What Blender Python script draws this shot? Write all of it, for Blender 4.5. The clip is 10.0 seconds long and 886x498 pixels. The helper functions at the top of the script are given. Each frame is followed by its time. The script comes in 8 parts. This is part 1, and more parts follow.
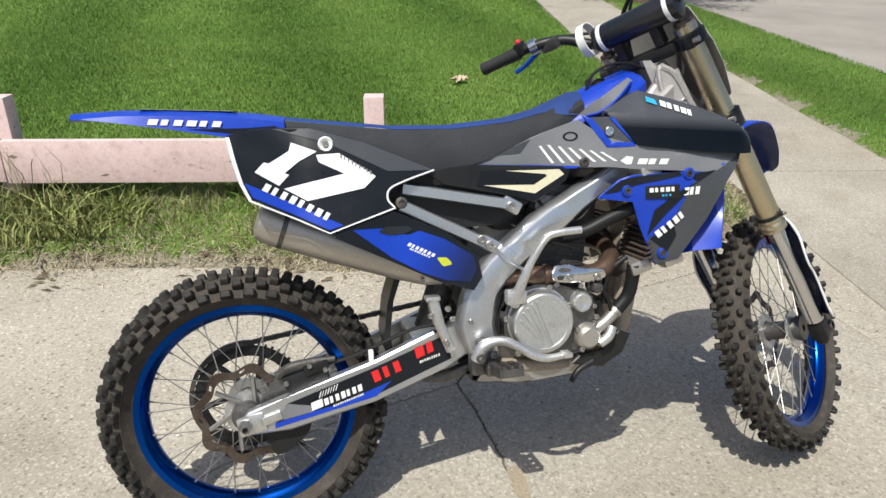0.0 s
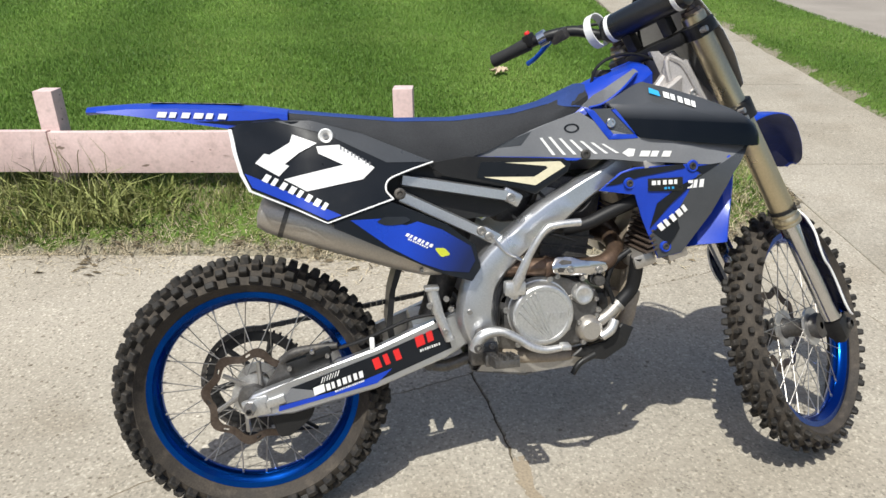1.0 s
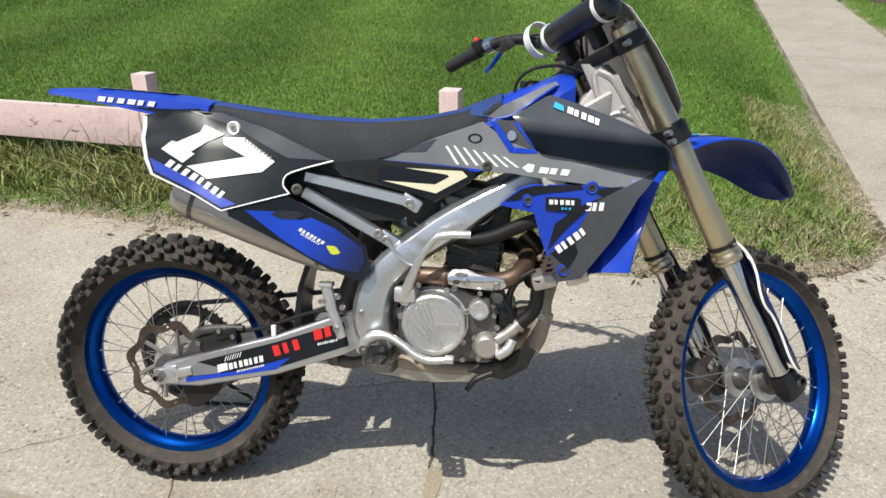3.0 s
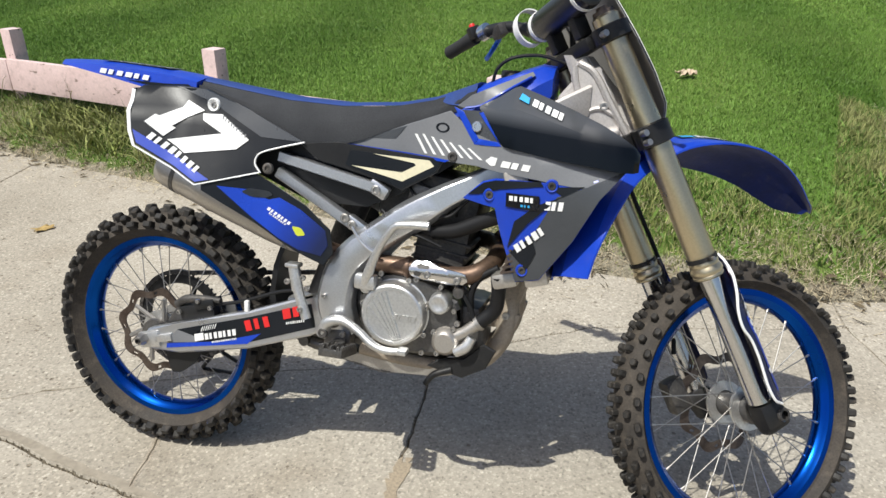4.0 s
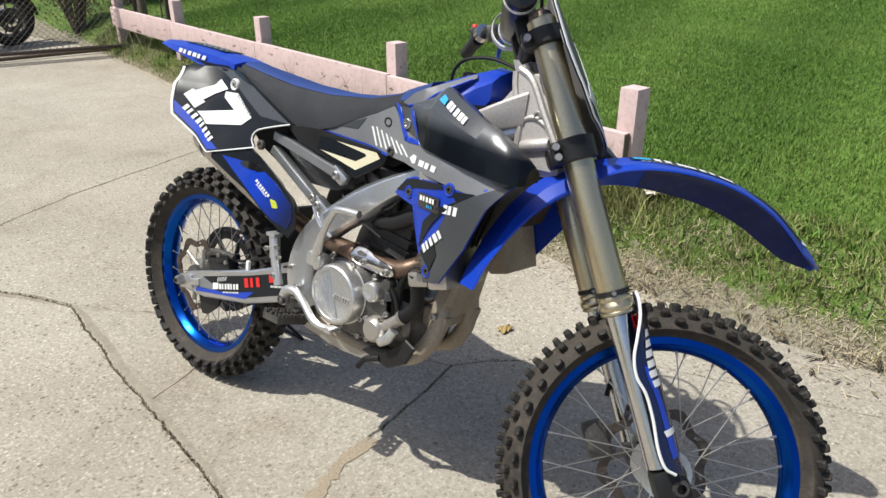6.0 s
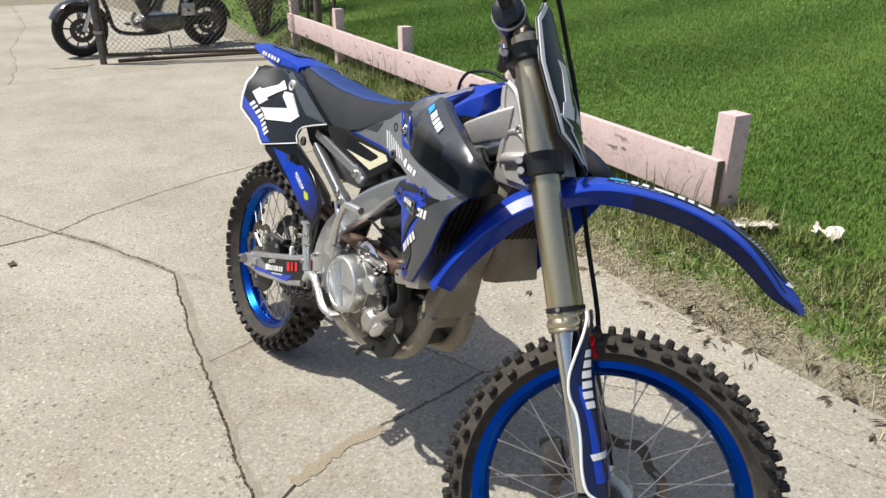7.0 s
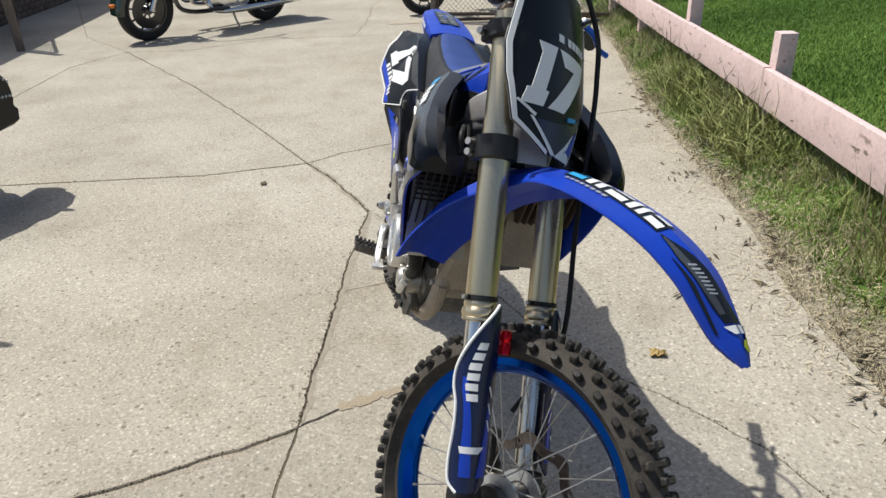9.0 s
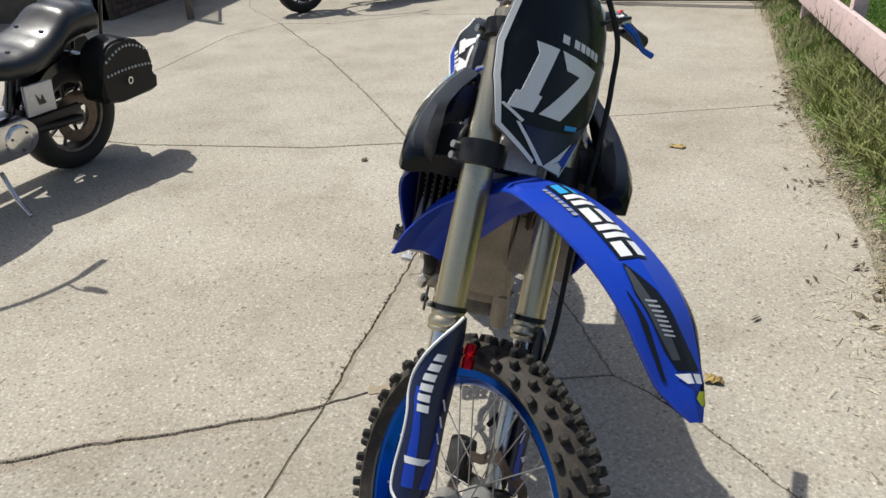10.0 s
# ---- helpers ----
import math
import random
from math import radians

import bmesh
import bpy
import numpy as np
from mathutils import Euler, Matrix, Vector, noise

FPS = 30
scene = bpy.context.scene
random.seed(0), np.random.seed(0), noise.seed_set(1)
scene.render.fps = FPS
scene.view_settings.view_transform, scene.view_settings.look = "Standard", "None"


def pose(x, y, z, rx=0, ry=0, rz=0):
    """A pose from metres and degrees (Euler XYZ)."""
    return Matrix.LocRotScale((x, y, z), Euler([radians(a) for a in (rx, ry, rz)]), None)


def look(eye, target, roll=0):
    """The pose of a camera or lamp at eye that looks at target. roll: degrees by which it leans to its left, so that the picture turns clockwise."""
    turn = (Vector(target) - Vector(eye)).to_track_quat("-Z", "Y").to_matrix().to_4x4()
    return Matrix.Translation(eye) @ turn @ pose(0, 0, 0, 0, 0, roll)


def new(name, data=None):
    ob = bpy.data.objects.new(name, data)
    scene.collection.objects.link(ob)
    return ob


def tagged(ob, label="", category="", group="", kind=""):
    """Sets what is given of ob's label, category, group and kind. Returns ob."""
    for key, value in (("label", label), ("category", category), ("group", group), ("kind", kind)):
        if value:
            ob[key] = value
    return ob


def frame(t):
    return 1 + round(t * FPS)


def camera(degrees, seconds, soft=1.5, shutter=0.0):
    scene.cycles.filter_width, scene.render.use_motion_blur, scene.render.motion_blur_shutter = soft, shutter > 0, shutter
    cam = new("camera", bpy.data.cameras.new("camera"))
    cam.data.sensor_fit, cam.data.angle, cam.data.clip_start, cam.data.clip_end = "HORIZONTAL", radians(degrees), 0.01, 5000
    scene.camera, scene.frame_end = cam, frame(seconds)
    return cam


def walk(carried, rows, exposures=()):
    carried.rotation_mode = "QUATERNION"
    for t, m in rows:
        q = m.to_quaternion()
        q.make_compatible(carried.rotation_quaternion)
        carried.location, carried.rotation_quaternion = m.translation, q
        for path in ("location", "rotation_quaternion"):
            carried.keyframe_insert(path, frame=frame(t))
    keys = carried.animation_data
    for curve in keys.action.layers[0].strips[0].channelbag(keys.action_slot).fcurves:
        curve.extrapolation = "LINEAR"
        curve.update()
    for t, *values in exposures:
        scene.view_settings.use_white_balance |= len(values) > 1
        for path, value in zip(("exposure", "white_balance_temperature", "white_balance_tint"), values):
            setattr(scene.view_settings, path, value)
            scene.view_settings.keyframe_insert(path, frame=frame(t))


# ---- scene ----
from mathutils.geometry import delaunay_2d_cdt

cam = camera(64.7, 10.0, soft=1.5)
# The walk: shares of METRES from the first eye, then yaw, pitch and roll.
METRES = 3.28
BASE = pose(0.113, -1.390, 1.347, -23.576, -0.360, -13.964)
ROWS = [
    (0.0, 0.0, 0.0, 0.0, 0.0, 0.0, -0.0),
    (0.5, 0.0177, -0.0019, -0.0015, 1.92, -0.08, -0.65),
    (1.0, 0.0374, -0.0047, -0.0004, 4.31, -0.71, -0.68),
    (1.5, 0.0719, 0.0081, 0.0019, 6.83, -1.57, -1.83),
    (2.0, 0.1089, 0.0115, 0.0075, 9.9, -1.76, -3.51),
    (2.5, 0.1686, 0.0139, 0.0076, 13.75, -0.77, -4.93),
    (4.0, 0.3014, 0.075, 0.0306, 25.9, -3.82, -10.83),
    (4.5, 0.3554, 0.1037, 0.0419, 32.18, -4.85, -12.56),
    (5.0, 0.4059, 0.1317, 0.0539, 37.54, -6.41, -14.16),
    (5.5, 0.4375, 0.1673, 0.0674, 42.54, -7.94, -15.99),
    (7.0, 0.5585, 0.2843, 0.1218, 64.07, -13.53, -21.5),
    (7.5, 0.5707, 0.3378, 0.141, 70.67, -16.69, -22.61),
    (8.0, 0.5802, 0.382, 0.1632, 77.24, -20.43, -22.73),
    (8.5, 0.5987, 0.4403, 0.1901, 85.84, -23.47, -22.63),
    (9.0, 0.6043, 0.4882, 0.2152, 95.26, -28.01, -21.76),
    (9.5, 0.5862, 0.5352, 0.2382, 103.46, -32.32, -21.27),
    (10.0, 0.5684, 0.5704, 0.2573, 109.28, -34.9, -20.13),
]
walk(cam, [(t, BASE @ pose(METRES * x, METRES * y, METRES * z, 90 + pitch, roll, yaw)) for t, x, y, z, yaw, pitch, roll in ROWS],
     exposures=[(0.0, 0.37), (7.5, 0.38), (9.0, 0.31), (10.0, 0.24)])

# ---- world and sun ----
SUN_WAY = Vector((0.33, 0.42, -1.0)).normalized()
world = bpy.data.worlds.new("sky")
scene.world = world
world.use_nodes = True
wn = world.node_tree.nodes
sky = wn.new("ShaderNodeTexSky")
sky.sky_type = "NISHITA"
sky.sun_disc = False
sky.dust_density, sky.ozone_density = 2.5, 0.6
sky.sun_elevation = math.asin(-SUN_WAY.z)
sky.sun_rotation = math.atan2(-SUN_WAY.x, -SUN_WAY.y)
wn["Background"].inputs["Strength"].default_value = 0.095
world.node_tree.links.new(sky.outputs["Color"], wn["Background"].inputs["Color"])
sun_data = bpy.data.lights.new("sun", "SUN")
sun_data.energy, sun_data.angle, sun_data.color = 4.05, radians(0.55), (0.975, 0.965, 0.90)
sun = new("sun", sun_data)
sun.matrix_world = look((-4, -5, 12), Vector((-4, -5, 12)) + SUN_WAY)


# ---- materials ----
def surface(name, base, second=None, rough=0.5, metal=0.0, scale=8.0, fine=120.0, mix=0.5, bump=0.1, depth=0.002, coat=0.0, spread=0.15, island=0.0, objects=0.0, spec=0.5, dust=None, dust_amount=0.0):
    """A node material: two colours mixed by a coarse noise, a fine grain in colour, gloss and relief."""
    m = bpy.data.materials.new(name)
    m.use_nodes = True
    n, l = m.node_tree.nodes, m.node_tree.links
    b = n["Principled BSDF"]
    second = second or tuple(c * 0.8 for c in base)
    co = n.new("ShaderNodeTexCoord").outputs["Object"]

    def noisy(s, detail=4.0):
        t = n.new("ShaderNodeTexNoise")
        t.inputs["Scale"].default_value, t.inputs["Detail"].default_value = s, detail
        l.new(co, t.inputs["Vector"])
        return t.outputs["Fac"]

    def ramp(value, lo, hi, a=0.0, c=1.0):
        r = n.new("ShaderNodeMapRange")
        l.new(value, r.inputs["Value"])
        for k, v in zip(("From Min", "From Max", "To Min", "To Max"), (lo, hi, a, c)):
            r.inputs[k].default_value = v
        return r.outputs["Result"]

    def blend(fac, a, c, how="MIX"):
        x = n.new("ShaderNodeMix")
        x.data_type, x.blend_type = "RGBA", how
        for sock, v in ((x.inputs[0], fac), (x.inputs[6], a), (x.inputs[7], c)):
            if isinstance(v, (int, float)):
                sock.default_value = v
            elif isinstance(v, tuple):
                sock.default_value = (*v, 1)
            else:
                l.new(v, sock)
        return x.outputs[2]

    coarse, grain = noisy(scale), noisy(fine, 2.0)
    colour = blend(ramp(coarse, 0.5 - mix / 2, 0.5 + mix / 2), base, second)
    if dust:
        colour = blend(ramp(noisy(scale * 2.7, 8.0), 0.62 - dust_amount * 0.35, 0.9 - dust_amount * 0.3, 0.0, min(1.0, dust_amount * 1.6)), colour, dust)
    lift = ramp(grain, 0.25, 0.75, 1 - spread, 1 + spread)
    g = n.new("ShaderNodeVectorMath")
    g.operation = "SCALE"
    l.new(colour, g.inputs[0])
    l.new(lift, g.inputs["Scale"])
    out = g.outputs["Vector"]
    if island or objects:
        source = n.new("ShaderNodeNewGeometry").outputs["Random Per Island"] if island else n.new("ShaderNodeObjectInfo").outputs["Random"]
        g2 = n.new("ShaderNodeVectorMath")
        g2.operation = "SCALE"
        l.new(out, g2.inputs[0])
        l.new(ramp(source, 0, 1, 1 - (island or objects), 1 + (island or objects)), g2.inputs["Scale"])
        out = g2.outputs["Vector"]
    l.new(out, b.inputs["Base Color"])
    l.new(ramp(coarse, 0.2, 0.8, max(0.03, rough - 0.12), min(1.0, rough + 0.12)), b.inputs["Roughness"])
    b.inputs["Metallic"].default_value = metal
    b.inputs["Coat Weight"].default_value = coat
    b.inputs["Coat Roughness"].default_value = 0.12
    b.inputs["Specular IOR Level"].default_value = spec
    if bump:
        bu = n.new("ShaderNodeBump")
        bu.inputs["Strength"].default_value, bu.inputs["Distance"].default_value = bump, depth
        l.new(grain, bu.inputs["Height"])
        l.new(bu.outputs["Normal"], b.inputs["Normal"])
    return m


DUST = (0.30, 0.25, 0.19)
M = {
    "blue": surface("blue_plastic", (0.004, 0.047, 0.45), (0.004, 0.036, 0.36), 0.38, fine=300, bump=0.06, coat=0.06, spread=0.06, dust=DUST, dust_amount=0.05),
    "char": surface("charcoal_vinyl", (0.007, 0.009, 0.012), (0.011, 0.013, 0.017), 0.33, fine=260, bump=0.05, coat=0.0, spec=0.25, spread=0.1, dust=DUST, dust_amount=0.03),
    "grey": surface("grey_vinyl", (0.185, 0.190, 0.200), (0.140, 0.145, 0.155), 0.36, fine=260, bump=0.05, coat=0.08, spread=0.06, dust=DUST, dust_amount=0.08),
    "slate": surface("dark_grey_vinyl", (0.066, 0.070, 0.076), (0.040, 0.044, 0.050), 0.30, fine=260, bump=0.05, coat=0.08, spread=0.06),
    "navy": surface("navy_vinyl", (0.0045, 0.008, 0.036), (0.006, 0.012, 0.060), 0.28, fine=260, bump=0.04, coat=0.10, spread=0.08),
    "white": surface("white_plastic", (0.80, 0.80, 0.79), (0.70, 0.70, 0.68), 0.4, fine=200, bump=0.05, spread=0.04),
    "cream": surface("cream_vinyl", (0.70, 0.65, 0.47), (0.62, 0.57, 0.40), 0.45, bump=0.05, spread=0.05),
    "red": surface("red_vinyl", (0.72, 0.02, 0.02), None, 0.45, bump=0.04, spread=0.05),
    "red_metal": surface("red_anodised_metal", (0.65, 0.01, 0.02), None, 0.25, 0.9, bump=0.03, spread=0.05),
    "cyan": surface("cyan_vinyl", (0.03, 0.36, 0.72), None, 0.4, bump=0.04, spread=0.05),
    "lime": surface("lime_vinyl", (0.55, 0.60, 0.04), None, 0.4, bump=0.04, spread=0.05),
    "black": surface("black_plastic", (0.009, 0.009, 0.010), (0.015, 0.015, 0.015), 0.45, fine=220, bump=0.12, spread=0.15, spec=0.35, dust=DUST, dust_amount=0.06),
    "gloss": surface("black_gloss_paint", (0.008, 0.008, 0.010), None, 0.16, coat=0.6, bump=0.02, spread=0.05),
    "green_gloss": surface("dark_green_gloss_paint", (0.004, 0.022, 0.017), None, 0.14, coat=0.7, bump=0.02, spread=0.05),
    "rubber": surface("tyre_rubber", (0.034, 0.030, 0.026), (0.062, 0.052, 0.042), 0.74, scale=14, fine=240, bump=0.3, depth=0.001, spread=0.25, spec=0.25, dust=(0.14, 0.115, 0.088), dust_amount=0.29),
    "knob": surface("tread_block_rubber", (0.014, 0.0132, 0.0125), (0.030, 0.027, 0.0235), 0.62, scale=26, fine=240, bump=0.3, depth=0.001, spread=0.25, spec=0.3, objects=0.35, dust=(0.16, 0.128, 0.096), dust_amount=0.22),
    "grip": surface("grip_rubber", (0.02, 0.02, 0.02), None, 0.7, fine=400, bump=0.3, spread=0.15),
    "hose": surface("black_hose", (0.010, 0.010, 0.011), None, 0.55, bump=0.05, spread=0.1, spec=0.3),
    "seat": surface("dark_gripper_fabric", (0.034, 0.036, 0.040), (0.025, 0.026, 0.029), 0.8, fine=500, bump=0.5, depth=0.001, spread=0.3, spec=0.25),
    "seat_blue": surface("blue_seat_fabric", (0.022, 0.052, 0.21), (0.018, 0.042, 0.15), 0.7, fine=500, bump=0.4, depth=0.001, spread=0.2, spec=0.3),
    "alu": surface("cast_aluminium", (0.72, 0.72, 0.71), (0.55, 0.54, 0.52), 0.42, 0.90, scale=14, fine=180, bump=0.14, spread=0.12, dust=DUST, dust_amount=0.10),
    "frame": surface("brushed_aluminium_frame", (0.66, 0.67, 0.69), (0.54, 0.55, 0.565), 0.34, 0.92, scale=10, fine=260, bump=0.1, spread=0.08, dust=DUST, dust_amount=0.03),
    "cast": surface("sand_cast_aluminium", (0.56, 0.53, 0.51), (0.46, 0.43, 0.41), 0.55, 0.55, scale=16, fine=220, bump=0.25, spread=0.12, dust=DUST, dust_amount=0.12),
    "case": surface("engine_case_metal", (0.17, 0.165, 0.16), (0.085, 0.08, 0.076), 0.42, 0.75, scale=18, fine=160, bump=0.2, spread=0.2, dust=DUST, dust_amount=0.2),
    "dusty": surface("dust_covered_aluminium", (0.40, 0.34, 0.27), (0.30, 0.25, 0.19), 0.65, 0.35, scale=12, fine=160, bump=0.2, spread=0.15, dust=DUST, dust_amount=0.3),
    "dark": surface("dark_engine_metal", (0.045, 0.042, 0.040), (0.08, 0.075, 0.07), 0.55, 0.4, scale=18, fine=160, bump=0.25, spread=0.3, dust=DUST, dust_amount=0.22),
    "chrome": surface("polished_steel", (0.72, 0.72, 0.73), (0.60, 0.59, 0.58), 0.2, 1.0, bump=0.03, spread=0.05),
    "steel": surface("steel_spoke", (0.50, 0.48, 0.455), (0.36, 0.345, 0.32), 0.48, 1.0, bump=0.05, spread=0.1, dust=DUST, dust_amount=0.1),
    "wire": surface("dull_wire", (0.16, 0.15, 0.135), (0.10, 0.085, 0.07), 0.6, 0.5, bump=0.05, spread=0.15),
    "rust": surface("brown_stained_steel", (0.085, 0.062, 0.050), (0.15, 0.12, 0.10), 0.42, 0.8, scale=30, bump=0.1, spread=0.2),
    "gold": surface("bronze_anodised_tube", (0.60, 0.52, 0.36), (0.50, 0.43, 0.29), 0.32, 0.92, scale=7, fine=220, bump=0.05, spread=0.06, dust=DUST, dust_amount=0.06),
    "bronze": surface("heat_tinted_titanium", (0.185, 0.125, 0.085), (0.10, 0.062, 0.045), 0.46, 0.65, scale=16, bump=0.10, spread=0.2, dust=(0.085, 0.06, 0.05), dust_amount=0.40),
    "muffler": surface("brushed_muffler_metal", (0.50, 0.47, 0.43), (0.40, 0.37, 0.33), 0.46, 0.8, scale=6, fine=260, bump=0.1, spread=0.1, dust=DUST, dust_amount=0.12),
    "rim": surface("blue_anodised_rim", (0.004, 0.080, 0.43), (0.003, 0.050, 0.30), 0.20, 1.0, scale=6, fine=240, bump=0.03, spread=0.05, dust=DUST, dust_amount=0.04),
    "lever": surface("blue_anodised_lever", (0.02, 0.12, 0.65), None, 0.3, 0.7, bump=0.03, spread=0.05),
    "brown": surface("brown_radiator_core", (0.085, 0.060, 0.045), (0.05, 0.037, 0.03), 0.7, 0.2, bump=0.2, spread=0.2),
    "leather": surface("black_leather", (0.008, 0.009, 0.010), (0.014, 0.014, 0.016), 0.33, fine=140, bump=0.18, spread=0.15, coat=0.2),
    "bag": surface("dull_black_leather", (0.007, 0.007, 0.007), (0.012, 0.012, 0.012), 0.5, fine=140, bump=0.2, spread=0.15, spec=0.22),
    "amber": surface("amber_lens", (0.80, 0.22, 0.02), None, 0.2, coat=0.5, bump=0.02, spread=0.04),
    # fender blue with the underside's shade put into the colour, lightly dusted
    "blue_shade": surface("shaded_fender_underside", (0.006, 0.020, 0.150), (0.008, 0.018, 0.095), 0.45, scale=14, bump=0.2, spread=0.15, dust=DUST, dust_amount=0.12),
    "mortar": surface("smooth_crack_mortar", (0.31, 0.275, 0.218), (0.255, 0.22, 0.172), 0.9, scale=5, fine=60, bump=0.4, spread=0.15, spec=0.2),
    "plate_back": surface("grey_plate_back", (0.30, 0.29, 0.28), (0.24, 0.23, 0.22), 0.5, scale=12, bump=0.06, spread=0.06, dust=DUST, dust_amount=0.15),
    "twig": surface("dry_leaf_bits", (0.15, 0.12, 0.075), (0.09, 0.07, 0.045), 0.85, scale=3, spread=0.2, island=0.4, bump=0, spec=0.2),
    "rust_film": surface("rust_washed_concrete", (0.37, 0.31, 0.235), (0.36, 0.325, 0.26), 0.92, scale=4, fine=95, bump=0.4, spread=0.16, spec=0.2),
    "silver": surface("silver_paint", (0.55, 0.56, 0.57), None, 0.3, 0.4, bump=0.02, spread=0.04),
    "pink": surface("flaking_pink_paint", (0.66, 0.51, 0.49), (0.58, 0.44, 0.42), 0.75, scale=9, fine=70, bump=0.3, depth=0.003, spread=0.08, spec=0.2, dust=(0.22, 0.17, 0.15), dust_amount=0.28),
    "post_top": surface("weathered_white_paint", (0.60, 0.54, 0.49), (0.34, 0.29, 0.25), 0.85, scale=14, fine=60, bump=0.4, spread=0.2),
    "rusty": surface("rusty_iron", (0.085, 0.055, 0.038), (0.12, 0.10, 0.085), 0.8, 0.3, scale=20, bump=0.3, spread=0.25),
    "bark": surface("bark", (0.12, 0.085, 0.06), (0.08, 0.06, 0.045), 0.9, scale=20, fine=60, bump=0.6, depth=0.01, spread=0.25),
    "tan_leaf": surface("dry_tan_leaf", (0.56, 0.45, 0.33), (0.40, 0.29, 0.19), 0.8, scale=30, bump=0.2, spread=0.1),
    "paper": surface("crumpled_paper", (0.74, 0.70, 0.63), (0.60, 0.50, 0.40), 0.8, scale=30, bump=0.2, spread=0.1),
    "sand": surface("sandy_stain", (0.315, 0.258, 0.185), (0.27, 0.225, 0.165), 0.95, scale=9, fine=140, bump=0.4, spread=0.2, spec=0.15),
    "leaf": surface("dry_leaf", (0.42, 0.30, 0.10), (0.30, 0.20, 0.08), 0.8, scale=40, bump=0.2, spread=0.2),
    "crumble": surface("crumbled_concrete_dirt", (0.37, 0.325, 0.26), (0.26, 0.22, 0.17), 0.95, scale=9, fine=140, bump=0.9, depth=0.006, spread=0.3, spec=0.2),
    "joint_sand": surface("sandy_joint_dirt", (0.26, 0.22, 0.16), (0.12, 0.10, 0.072), 0.95, scale=5, fine=90, bump=0.6, depth=0.008, spread=0.35, spec=0.2),
    "dirt": surface("dirt", (0.135, 0.113, 0.080), (0.075, 0.062, 0.044), 0.95, scale=6, fine=110, bump=0.6, depth=0.008, spread=0.35, spec=0.2),
    "seed": surface("grass_seed_heads", (0.30, 0.27, 0.16), (0.17, 0.17, 0.085), 0.85, scale=3, spread=0.2, island=0.38, bump=0, spec=0.2),
    "straw": surface("dry_straw", (0.52, 0.45, 0.32), (0.33, 0.27, 0.175), 0.85, scale=3, spread=0.2, island=0.38, bump=0, spec=0.2),
    "grass": surface("lawn_blades", (0.086, 0.176, 0.025), (0.130, 0.232, 0.040), 0.55, scale=0.8, fine=7, mix=0.45, spread=0.16, island=0.28, bump=0, spec=0.25, dust=(0.20, 0.20, 0.06), dust_amount=0.06),
    "weed": surface("weed_blades", (0.175, 0.214, 0.056), (0.265, 0.268, 0.108), 0.65, scale=2.0, fine=12, spread=0.15, island=0.5, bump=0, spec=0.25, dust=(0.30, 0.25, 0.12), dust_amount=0.14),
    "broadleaf": surface("weed_leaves", (0.075, 0.150, 0.022), (0.120, 0.190, 0.040), 0.6, scale=3.0, fine=12, spread=0.15, island=0.45, bump=0, spec=0.25),
    "turf": surface("turf_soil", (0.072, 0.132, 0.024), (0.104, 0.150, 0.036), 0.95, scale=1.2, fine=45, bump=0.9, depth=0.03, spread=0.45, spec=0.1),
    "asphalt": surface("worn_asphalt", (0.31, 0.28, 0.245), (0.24, 0.215, 0.19), 0.9, scale=1.2, fine=160, bump=0.4, depth=0.004, spread=0.22, spec=0.2),
    "siding": surface("painted_blue_grey_siding", (0.36, 0.42, 0.45), (0.30, 0.35, 0.38), 0.7, bump=0.1, spread=0.06),
    "brick": surface("brown_brick", (0.11, 0.065, 0.05), (0.075, 0.05, 0.04), 0.85, scale=9, objects=0.3, bump=0.3, spread=0.2),
    "dullwood": surface("grey_brown_wood", (0.17, 0.13, 0.10), (0.11, 0.09, 0.07), 0.85, scale=8, bump=0.3, spread=0.2),
    "dry_hedge": surface("dry_shrub_leaves", (0.16, 0.12, 0.065), (0.10, 0.10, 0.04), 0.7, scale=3, island=0.5, bump=0, spread=0.1, spec=0.2),
    "hedge": surface("shrub_leaves", (0.05, 0.085, 0.022), (0.10, 0.085, 0.035), 0.6, scale=3, island=0.5, bump=0, spread=0.1, spec=0.3),
}


